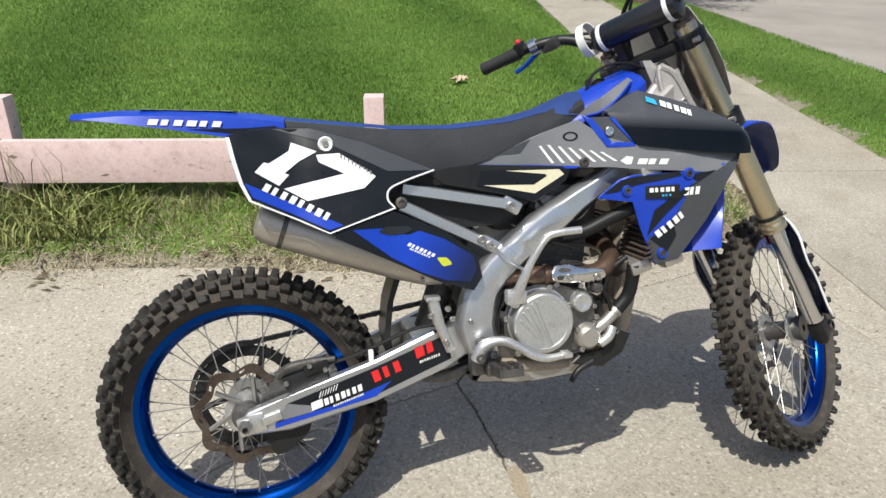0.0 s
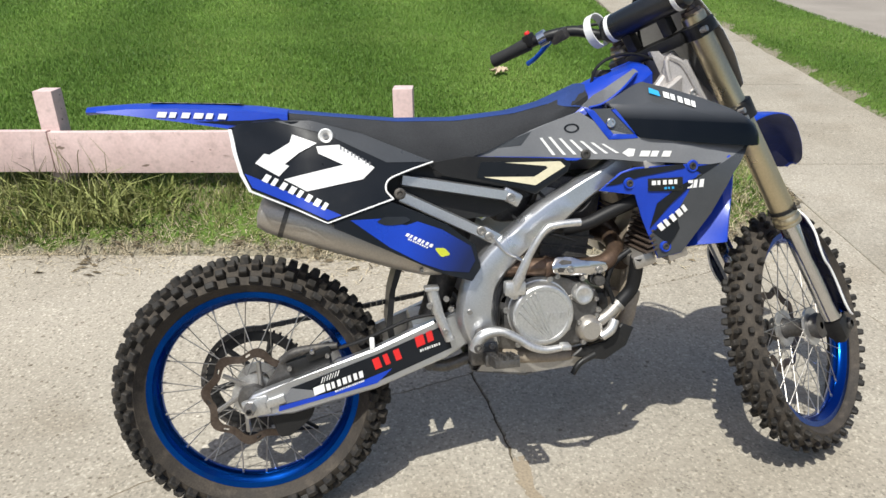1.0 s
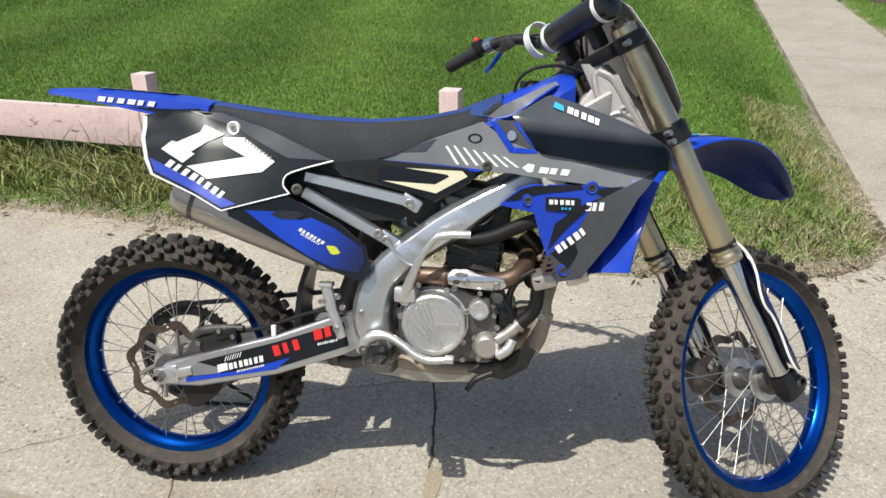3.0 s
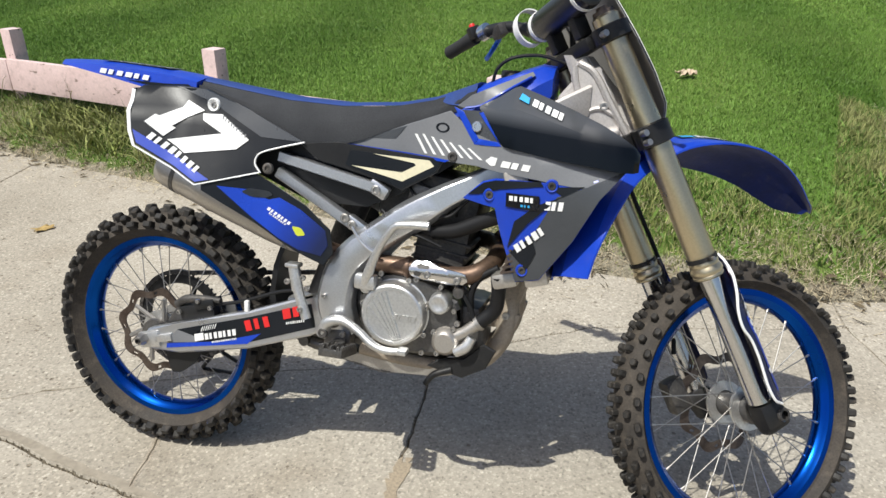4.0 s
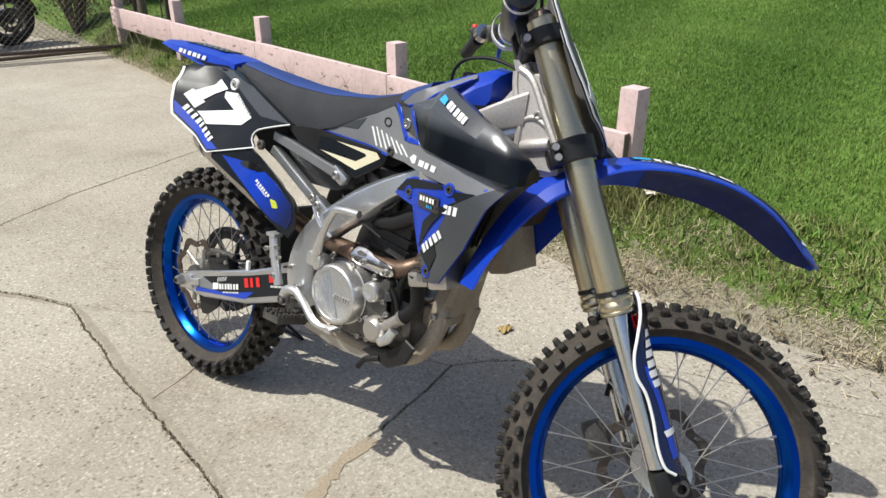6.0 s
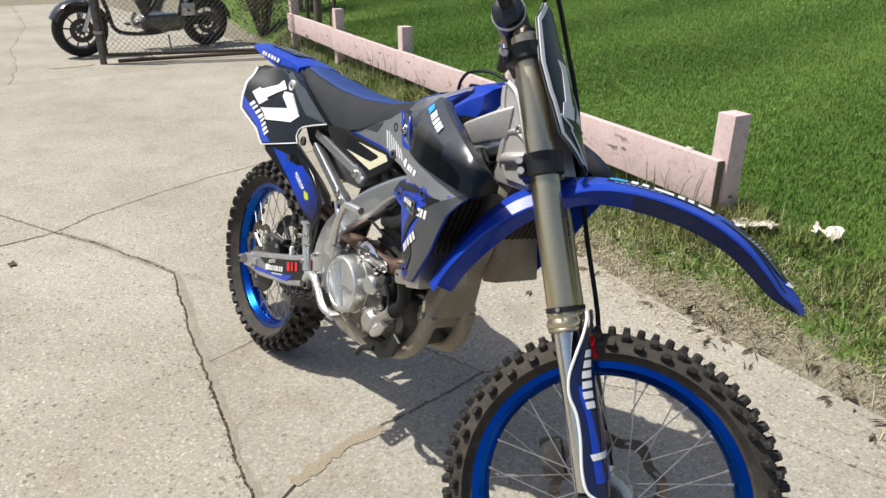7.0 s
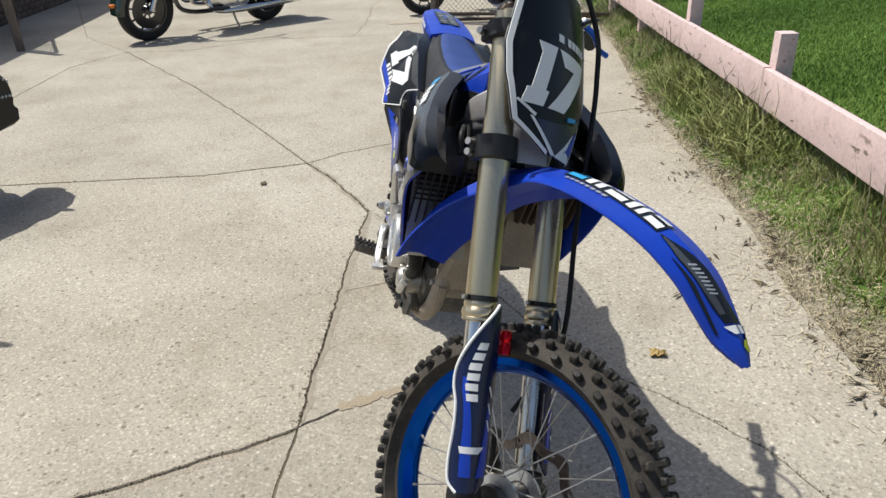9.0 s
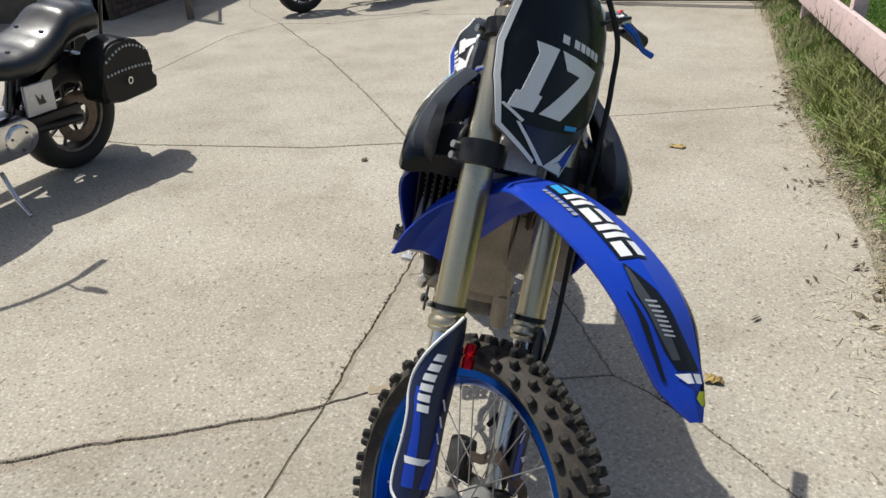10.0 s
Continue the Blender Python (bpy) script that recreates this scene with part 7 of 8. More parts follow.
U = 0.022
for s in (-1, 1):
    v = s * 0.104 - 0.008
    leg = forked("fork_tube", lathe([(0.0001, 0.575), (0.024, 0.575), (0.0285, 0.570), (0.0285, 0.42), (0.0295, 0.30), (0.0295, 0.030), (0.0285, 0.024), (0.0001, 0.024)], (U, v, 0), "Z", 28), "gold", "bronze anodised upper fork tube")
    forked("fork_cap", lathe([(0.0001, 0.592), (0.012, 0.592), (0.013, 0.585), (0.022, 0.584), (0.024, 0.574), (0.0001, 0.574)], (U, v, 0), "Z", 24), "rust", "", leg)
    forked("seal_clamp", lathe([(0.030, 0.023), (0.0325, 0.023), (0.0325, 0.032), (0.030, 0.032)], (U, v, 0), "Z", 24, box((0.012, 0.008, 0.010), (U - 0.006, v - 0.035, 0.0275), 0.002), closed=True), "black", "black band clamp with a small screw", leg)
    forked("clamp_screw", lathe([(0.0001, 0.0), (0.004, 0.0), (0.004, 0.020), (0.0001, 0.020)], (U - 0.006, v - 0.046, 0.0275), "Y", 10), "steel", "", leg)
    forked("seal_collar", lathe([(0.0295, 0.023), (0.0310, 0.019), (0.0310, 0.014), (0.0300, 0.012), (0.0305, 0.010), (0.0335, 0.005), (0.0340, -0.001), (0.0325, -0.006), (0.0315, -0.007), (0.0325, -0.009), (0.0325, -0.013), (0.0290, -0.016), (0.0001, -0.016)], (U, v, 0), "Z", 28), "gold", "bronze fork seal collar", leg)
    forked("stanchion", lathe([(0.0235, 0.0), (0.0235, -0.310), (0.0001, -0.310)], (U, v, 0), "Z", 24), "chrome", "polished steel stanchion", leg)
    lug = forked("fork_lug", box((0.055, 0.048, 0.060), (U + 0.006, v, -0.344), 0.014, box((0.070, 0.036, 0.048), (U + 0.014, v, -0.362), 0.014)), "black", "black cast fork foot", leg)
    forked("axle_end", lathe([(0.009, s * 0.133 - 0.008), (0.014, s * 0.133 - 0.008), (0.0165, s * 0.128 - 0.008), (0.0165, s * 0.10 - 0.008), (0.0001, s * 0.10 - 0.008), (0.0001, s * 0.118 - 0.008), (0.009, s * 0.120 - 0.008)], (FRONT_AXLE.x, 0, FRONT_AXLE.z), "Y", 20), "dark", "", lug)
    # guard: a curved shield in front of the stanchion
    def guard_point(t, half, shift, grow):
        """A point on the guard's curve round the stanchion: t from the inner front edge (-1) to the outer rear edge (1)."""
        a = radians(40 + shift + 62 * (half / 0.036) * t)
        return U + (0.040 + grow) * math.cos(a), v + s * (0.043 + grow) * math.sin(a)

    def guard_ring(w, half, shift):
        out = [(*guard_point(-1 + k / 4, half, shift, 0.004), w) for k in range(9)]
        return out + [(*guard_point(1 - k / 4, half, shift, 0.0), w) for k in range(9)]
    stations = ((0.018, 0.003, -48), (0.002, 0.009, -42), (-0.026, 0.018, -29), (-0.060, 0.026, -15), (-0.095, 0.032, -4), (-0.13, 0.033, 0), (-0.165, 0.029, -4), (-0.21, 0.029, -5), (-0.265, 0.031, -2), (-0.302, 0.027, 0), (-0.320, 0.014, 0))
    guard = forked("fork_guard", loft([guard_ring(*q) for q in stations]), "navy", "navy and blue fork guard with a white edge")
    forked("white_edge", tube([guard_ring(*q)[8] for q in stations], 0.0030, 8), "white", "", guard)

    def patch(w0, w1, a0, a1, b0, b1, lift):
        """A printed strip on the guard's front between two heights: shares across at the top (a) and at the foot (b)."""
        rows = []
        for k in range(9):
            f = k / 8
            w = w0 + (w1 - w0) * f
            ws = [q[0] for q in stations][::-1]
            half, shift = (float(np.interp(w, ws, [q[j] for q in stations][::-1])) for j in (1, 2))
            rows.append([(*guard_point(t, half, shift, 0.004 + lift), w) for t in np.linspace(a0 + (b0 - a0) * f, a1 + (b1 - a1) * f, 5)])
        return loft(rows, None, False, False)

    forked("blue_flash", patch(-0.115, -0.292, 0.40, 0.62, -0.10, 0.45, 0.0010), "blue", "", guard)
    forked("blue_flash", patch(-0.16, -0.292, -0.70, -0.62, -0.85, -0.35, 0.0010), "blue", "", guard)
    for k in range(6):
        w0 = -0.052 - 0.0185 * k
        ob = forked("lettering_bar", patch(w0, w0 - 0.013, -0.05, 0.45, -0.05, 0.45, 0.0016), "white", "", guard)
    forked("guard_mark", patch(-0.238, -0.250, -0.55, 0.60, -0.30, 0.50, 0.0018), "white", "", guard)
    for k in range(3):
        forked("white_tick", patch(-0.13 - 0.03 * k, -0.15 - 0.03 * k, -0.62, -0.54, -0.80, -0.72, 0.0018), "white", "", guard)
forked("valve_dial", lathe([(0.0001, 0.024), (0.009, 0.022), (0.012, 0.012), (0.012, 0.004), (0.009, 0.0), (0.012, -0.006), (0.012, -0.022), (0.0001, -0.024)], (U + 0.040, -0.076, -0.050), "Z", 18), "red_metal", "red anodised cap at the top of the fork guard")


def clamp_bm(w, tall, reach):
    b = None
    for s in (-1, 1):
        v = s * 0.104 - 0.008
        b = lathe([(0.029, w - tall / 2), (0.040, w - tall / 2 + 0.003), (0.0405, w + tall / 2 - 0.003), (0.029, w + tall / 2)], (U, v, 0), "Z", 26, b)
        b = box((0.028, 0.022, tall * 0.9), (U - 0.034, v + s * 0.012, w), 0.004, b)
    return box((reach, 0.16, tall * 0.85), (U - 0.022, -0.008, w), 0.010, b)


low_clamp = forked("lower_clamp", clamp_bm(0.310, 0.048, 0.055), "black", "black lower triple clamp")
top_clamp = forked("top_clamp", clamp_bm(0.535, 0.036, 0.050), "black", "black top triple clamp")
for w, owner in ((0.320, low_clamp), (0.300, low_clamp), (0.535, top_clamp)):
    forked("bolt", lathe([(0.0001, 0.0), (0.007, 0.0), (0.007, 0.016), (0.005, 0.018), (0.0001, 0.018)], (U - 0.040, -0.150, w), "Y", 12), "steel", "", owner)
for s in (-1, 1):
    forked("bar_mount", box((0.034, 0.026, 0.05), (-0.005, s * 0.05 - 0.008, 0.578), 0.006), "black", "", top_clamp)
BAR = [(-0.092, 0.385, 0.702), (-0.070, 0.30, 0.698), (-0.050, 0.235, 0.692), (-0.015, 0.17, 0.668), (0.0, 0.10, 0.620), (0.0, 0.0, 0.612), (0.0, -0.10, 0.620), (-0.015, -0.17, 0.668), (-0.050, -0.235, 0.692), (-0.070, -0.30, 0.698), (-0.092, -0.385, 0.702)]
handlebar = forked("handlebar", tube(BAR, 0.0135, 14), "black", "black handlebar")
for s in (-1, 1):
    forked("grip", tube([(-0.064, s * 0.278, 0.697), (-0.078, s * 0.33, 0.699), (-0.093, s * 0.388, 0.702)], [0.019, 0.0165, 0.017], 16), "grip", "ribbed black rubber grip", handlebar)
    perch = forked("lever_perch", tube([(-0.060, s * 0.245, 0.692), (-0.052, s * 0.225, 0.692)], 0.020, 14, box((0.040, 0.030, 0.022), (-0.030, s * 0.232, 0.685), 0.006)), "chrome" if s > 0 else "black", "polished lever perch" if s > 0 else "black lever perch", handlebar)
    forked("lever", tube([(-0.018, s * 0.230, 0.680), (-0.012, s * 0.265, 0.668), (-0.022, s * 0.31, 0.652), (-0.020, s * 0.345, 0.647)], [0.008, 0.007, 0.006, 0.007], 10), "lever", "blue anodised lever", handlebar)
forked("kill_button", box((0.030, 0.022, 0.030), (-0.066, 0.268, 0.706), 0.005), "black", "", handlebar)
forked("red_button", lathe([(0.0001, 0.728), (0.006, 0.728), (0.0075, 0.725), (0.0075, 0.718), (0.0001, 0.718)], (-0.066, 0.266, 0), "Z", 14), "red", "red stop button", handlebar)
forked("lever_mount", box((0.03, 0.05, 0.03), (-0.035, 0.20, 0.675), 0.008), "dark", "", handlebar)
pad = forked("bar_pad", lathe([(0.0001, -0.126), (0.022, -0.126), (0.031, -0.121), (0.034, -0.110), (0.034, 0.093), (0.031, 0.104), (0.022, 0.109), (0.0001, 0.109)], (-0.004, -0.012, 0.628), "Y", 24), "leather", "black padded bar cover with white end bands", handlebar)
for y in (-0.100, 0.083):
    forked("band", lathe([(0.0335, y - 0.006), (0.0352, y - 0.005), (0.0352, y + 0.005), (0.0335, y + 0.006)], (-0.004, -0.012, 0.628), "Y", 24), "white", "white ribbed band", pad)
strap = []
for k in range(25):
    a = k * math.tau / 24
    strap.append((-0.012 + 0.038 * math.cos(a), 0.112, 0.640 + 0.042 * math.sin(a)))
bm = loft([[(q[0], q[1] - 0.011, q[2]), (q[0], q[1] + 0.011, q[2]), (q[0] * 1.0 + 0.003, q[1] + 0.011, q[2] + 0.002), (q[0] + 0.003, q[1] - 0.011, q[2] + 0.002)] for q in strap], None, True, False)
forked("strap", bm, "white", "white strap looped over the handlebar", handlebar)
# front number plate
PN = [(-0.075, 0.650), (-0.128, 0.600), (-0.142, 0.545), (-0.151, 0.505), (-0.150, 0.444), (-0.138, 0.384), (-0.133, 0.360), (-0.056, 0.308), (-0.036, 0.310), (0.012, 0.300), (0.040, 0.352), (0.088, 0.440), (0.106, 0.500), (0.110, 0.600), (0.055, 0.650)]


def nose(v, w):
    return 0.098 - 2.1 * (v + 0.008) ** 2 - 0.10 * max(0, w - 0.42)


def nose_panel(pts, thick, lift, grid=0.03, bm=None, bevel=0.0):
    b = panel([(p[0], p[1]) for p in pts], nose, thick, lift, 1, grid=grid, bevel=bevel)
    for q in b.verts:
        q.co = Vector((q.co.y, q.co.x, q.co.z))
    return join(bm, b)


np_ = forked("front_number_plate", nose_panel(PN, 0.003, 0.0, bevel=0.001), "char", "dark front number plate with white number 17 and white edge")
forked("plate_back", nose_panel(PN, 0.0015, -0.0022), "plate_back", "bare grey back of the number plate", np_)
PN_IN = [(-0.068, 0.642), (-0.119, 0.596), (-0.132, 0.543), (-0.141, 0.503), (-0.140, 0.446), (-0.129, 0.386), (-0.125, 0.364), (-0.054, 0.315)]
forked("white_edge", nose_panel(PN[:8] + PN_IN[::-1], 0.0016, 0.0030, 0.03), "white", "white moulded edge", np_)
forked("white_edge", tube([(nose(*q) + 0.001, q[0], q[1]) for q in PN[9:]], 0.0026, 8), "white", "", np_)
forked("number", nose_panel([(-0.086, 0.522), (-0.038, 0.521), (-0.070, 0.428), (-0.062, 0.427), (-0.074, 0.396), (-0.122, 0.396), (-0.111, 0.427), (-0.102, 0.428), (-0.078, 0.502)], 0.001, 0.0032, bm=nose_panel([(-0.030, 0.521), (0.074, 0.516), (0.058, 0.480), (-0.014, 0.396), (-0.062, 0.396), (-0.022, 0.440), (0.022, 0.488), (-0.014, 0.489)], 0.001, 0.0032)), "white", "white race number 17", np_)
bm = None
for a, b in ((-0.034, -0.018), (-0.004, 0.010), (0.014, 0.027), (0.031, 0.044), (0.048, 0.060), (0.064, 0.076)):
    bm = nose_panel([(a, 0.536), (b, 0.535), (b, 0.550), (a, 0.551)], 0.001, 0.0032, bm=bm)
tagged(forked("name_bars", bm, "white", "white bars of lettering", np_), kind="stuff")
forked("blue_corner", nose_panel([(-0.050, 0.318), (-0.034, 0.312), (0.010, 0.304), (0.036, 0.352), (0.070, 0.412), (0.020, 0.380), (-0.040, 0.372), (-0.085, 0.372)], 0.001, 0.0032), "navy", "deep blue corner graphic", np_)
forked("blue_flash", nose_panel([(0.0, 0.326), (0.018, 0.316), (0.036, 0.352), (0.044, 0.372)], 0.001, 0.0044), "blue", "", np_)
forked("white_slash", nose_panel([(-0.132, 0.398), (-0.128, 0.401), (-0.088, 0.379), (-0.091, 0.374)], 0.001, 0.0044, bm=nose_panel([(-0.101, 0.374), (-0.095, 0.374), (-0.032, 0.309), (-0.044, 0.309)], 0.001, 0.0044, bm=nose_panel([(-0.034, 0.308), (-0.026, 0.307), (0.004, 0.328), (0.028, 0.364), (-0.002, 0.335)], 0.001, 0.0044, bm=nose_panel([(-0.030, 0.307), (0.010, 0.301), (0.012, 0.318), (0.002, 0.324)], 0.001, 0.0044)))), "white", "", np_)
forked("cyan_mark", nose_panel([(0.000, 0.383), (0.034, 0.389), (0.034, 0.397), (0.000, 0.392)], 0.001, 0.0044), "cyan", "", np_)
forked("brake_hose", tube([(0.02, -0.24, 0.70), (0.06, -0.16, 0.71), (0.09, -0.02, 0.70), (0.095, 0.09, 0.60), (0.098, 0.105, 0.50), (0.092, 0.112, 0.40), (0.078, 0.112, 0.20), (0.075, 0.110, -0.02), (0.04, 0.09, -0.12), (-0.01, 0.075, -0.20)], 0.0055, 10), "hose", "black front brake hose")
forked("throttle_cable", tube([(-0.03, -0.24, 0.705), (0.03, -0.17, 0.74), (0.07, -0.06, 0.735), (0.05, 0.03, 0.62), (0.0, 0.04, 0.50)], 0.004, 8, tube([(-0.03, 0.22, 0.68), (0.05, 0.17, 0.66), (0.06, 0.07, 0.60), (0.0, 0.04, 0.48)], 0.004, 8)), "hose", "black control cables")
caliper_f = forked("front_caliper", box((0.05, 0.04, 0.085), (-0.056, 0.062, -0.282), 0.012), "dark", "dark front brake caliper")
forked("caliper_arm", box((0.08, 0.012, 0.03), (-0.012, 0.078, -0.320), 0.005), "case", "", caliper_f)
# front fender
FF = [(-0.250, 0.108, 0.066, 0.008), (-0.205, 0.160, 0.074, 0.012), (-0.13, 0.225, 0.076, 0.024), (-0.05, 0.268, 0.066, 0.030), (0.040, 0.281, 0.064, 0.026), (0.11, 0.276, 0.086, 0.018), (0.19, 0.250, 0.102, 0.014), (0.275, 0.206, 0.103, 0.013), (0.340, 0.160, 0.092, 0.014), (0.390, 0.108, 0.078, 0.015), (0.418, 0.060, 0.066, 0.013), (0.440, 0.014, 0.049, 0.010), (0.456, -0.015, 0.032, 0.007), (0.467, -0.036, 0.012, 0.004)]


FINE = 5
FD = [(*a, max(0.0005, b.x)) for a, b in zip(spline([q[:3] for q in FF], FINE), spline([(q[3], 0, 0) for q in FF], FINE))]


def fender_mid(u):
    """The fender's middle line, bent a little to the left of the wheel."""
    return -0.010 + 0.058 * max(0.0, u)


def fend_ring(i, inset=1.0, lift=0.0):
    u, w, half, drop = FD[i]
    half = max(half, 0.002) * 1.18
    a, b = FD[max(i - 1, 0)], FD[min(i + 1, len(FD) - 1)]
    d = Vector((b[0] - a[0], 0, b[1] - a[1])).normalized()
    n = Vector((-d.z, 0, d.x))
    c = Vector((u, fender_mid(u), w))
    out = []
    for k, h in ((-1.0, -drop - 0.008), (-0.86, -0.014), (-0.48, 0.000), (-0.26, 0.010), (0.26, 0.012), (0.45, 0.003), (0.86, -0.014), (1.0, -drop - 0.008)):
        out.append(c + n * (h * min(1.0, half / 0.055) + lift) + Vector((0, k * half * inset, 0)))
    if lift:
        return out[1:7]
    return out + [q - n * 0.004 for q in out[::-1]]


ff = forked("front_fender", loft([fend_ring(i) for i in range(len(FD))]), "blue", "long blue front fender with printed graphics", angle=14)

# skin under the fender in a darker blue that paints in its shade
forked("fender_liner", loft([[q - (Vector(fend_ring(i)[3]) - Vector(fend_ring(i)[12])).normalized() * 0.0012 for q in [Vector(p) for p in fend_ring(i)[8:]]] for i in range(6 * FINE, len(FD) - 2)], None, False, False), "blue_shade", "dusty underside of the fender, its blue darkened for shade", ff)


def on_fender(rows, lift=0.0015, fine=0.12):
    """A printed patch on the fender's top: rows of (share along, from, to across it)."""
    b = bmesh.new()
    alongs = [q[0] for q in rows]
    steps = max(1, math.ceil((alongs[-1] - alongs[0]) / fine))
    grid_ = []
    for i in range(steps + 1):
        al = alongs[0] + (alongs[-1] - alongs[0]) * i / steps
        a0, a1 = (float(np.interp(al, alongs, [q[j] for q in rows])) for j in (1, 2))
        t = al * FINE
        k = min(int(t), len(FD) - 2)
        f = t - k
        u, w, half = (FD[k][j] * (1 - f) + FD[k + 1][j] * f for j in range(3))
        half *= 1.18
        d = Vector((FD[k + 1][0] - FD[k][0], 0, FD[k + 1][1] - FD[k][1])).normalized()
        n = Vector((-d.z, 0, d.x))
        row = []
        for j in range(7):
            a = a0 + (a1 - a0) * j / 6
            h = float(np.interp(a, [-1.0, -0.86, -0.48, -0.26, 0.26, 0.45, 0.86, 1.0], [-0.030, -0.0135, 0.0005, 0.0105, 0.0125, 0.0035, -0.0135, -0.030]))
            row.append(b.verts.new(Vector((u, fender_mid(u) + a * half, w)) + n * (h * min(1.0, half / 0.055) + lift)))
        grid_.append(row)
    for r0, r1 in zip(grid_, grid_[1:]):
        for j in range(6):
            b.faces.new((r0[j], r0[j + 1], r1[j + 1], r1[j]))
    return b


forked("dark_outline", on_fender([(5.36, -0.47, -0.05), (6.6, -0.52, -0.05), (7.80, -0.57, -0.08)], 0.0012), "char", "", ff)
for k in range(5):
    a0, a1, low = 5.42 + 0.48 * k, 5.82 + 0.48 * k, -0.42 - 0.020 * k
    mid_ = (low - 0.06) / 2
    pieces = [(a0, a1, low, mid_ - 0.045), (a0, a1, mid_ + 0.045, -0.08)] if k in (0, 2, 4) else [(a0, a0 + 0.15, low, -0.08), (a0 + 0.23, a1 - 0.03, low, -0.08)]
    for b0, b1, lo, hi in pieces:
        forked("graphic_block", on_fender([(b0, lo, hi), (b1, lo - 0.02, hi - 0.01)], 0.0022), "cyan" if k == 0 else "white", "", ff)
for k in range(8):
    forked("small_bar", on_fender([(5.55 + 0.13 * k, -0.63, -0.55), (5.64 + 0.13 * k, -0.63, -0.55)], 0.0022), "silver", "", ff)
forked("dark_diamond", on_fender([(7.9, -0.57, -0.54), (8.6, -0.69, -0.32), (9.5, -0.64, -0.20), (10.1, -0.60, -0.06), (10.7, -0.45, 0.14)], 0.0014), "char", "long dark diamond graphic", ff)
forked("grey_stripe", on_fender([(8.0, -0.585, -0.54), (8.6, -0.67, -0.50), (9.5, -0.62, -0.42), (10.4, -0.50, -0.36)], 0.0020), "slate", "", ff)
bm = None
for k in range(8):
    a0 = 8.78 + 0.13 * k
    bm = join(bm, on_fender([(a0, -0.60 + 0.012 * k, -0.59 + 0.012 * k), (a0 + 0.05, -0.60 + 0.012 * k, -0.42 + 0.012 * k), (a0 + 0.10, -0.44 + 0.012 * k, -0.42 + 0.012 * k)], 0.0026, 0.05))
forked("ticks", bm, "silver", "", ff)
forked("dark_line", on_fender([(8.55, -0.80, -0.78), (9.4, -0.84, -0.72), (11.0, -0.84, -0.76)], 0.0014), "char", "", ff)
forked("dark_stripe", on_fender([(8.45, 0.62, 0.70), (9.2, 0.46, 0.94), (10.4, 0.40, 0.94), (11.4, 0.10, 0.60)], 0.0014), "char", "", ff)
forked("white_line", on_fender([(8.7, 0.66, 0.70), (10.6, 0.60, 0.64)], 0.0022), "silver", "", ff)
forked("tip_mark", on_fender([(10.78, -0.55, -0.22), (11.12, -0.34, -0.16)], 0.0026), "white", "", ff)
forked("tip_mark", on_fender([(10.78, -0.14, 0.12), (11.12, -0.08, 0.14)], 0.0026), "white", "", ff)
forked("tip_mark", on_fender([(10.78, 0.20, 0.52), (11.08, 0.22, 0.46)], 0.0026), "white", "", ff)
forked("tip_badge", on_fender([(11.42, 0.00, 0.36), (11.75, -0.22, 0.66), (12.10, 0.00, 0.62)], 0.0018), "lime", "lime green badge", ff)
part("disc_guard", panel([(0.030, 0.312), (0.150, 0.315), (0.135, 0.275), (0.085, 0.235), (0.055, 0.232)], flat(0.072), 0.006, 0, -1, grid=0, round_off=1), "black", swing, "black plastic disc guard")
stand = empty("triangle_stand", pose(0, 0, 0, -13.0, 0, -1.1), "thin black steel stand propping the rear axle", "stand")
part("leg", tube([(0.0, 0.112, 0.335), (0.01, 0.20, 0.20), (-0.10, 0.30, 0.074)], 0.006, 8, tube([(0.01, 0.20, 0.20), (0.12, 0.30, 0.074)], 0.006, 8)), "black", stand)
part("foot_bar", tube([(-0.10, 0.30, 0.075), (0.12, 0.30, 0.075)], 0.006, 8), "black", stand)


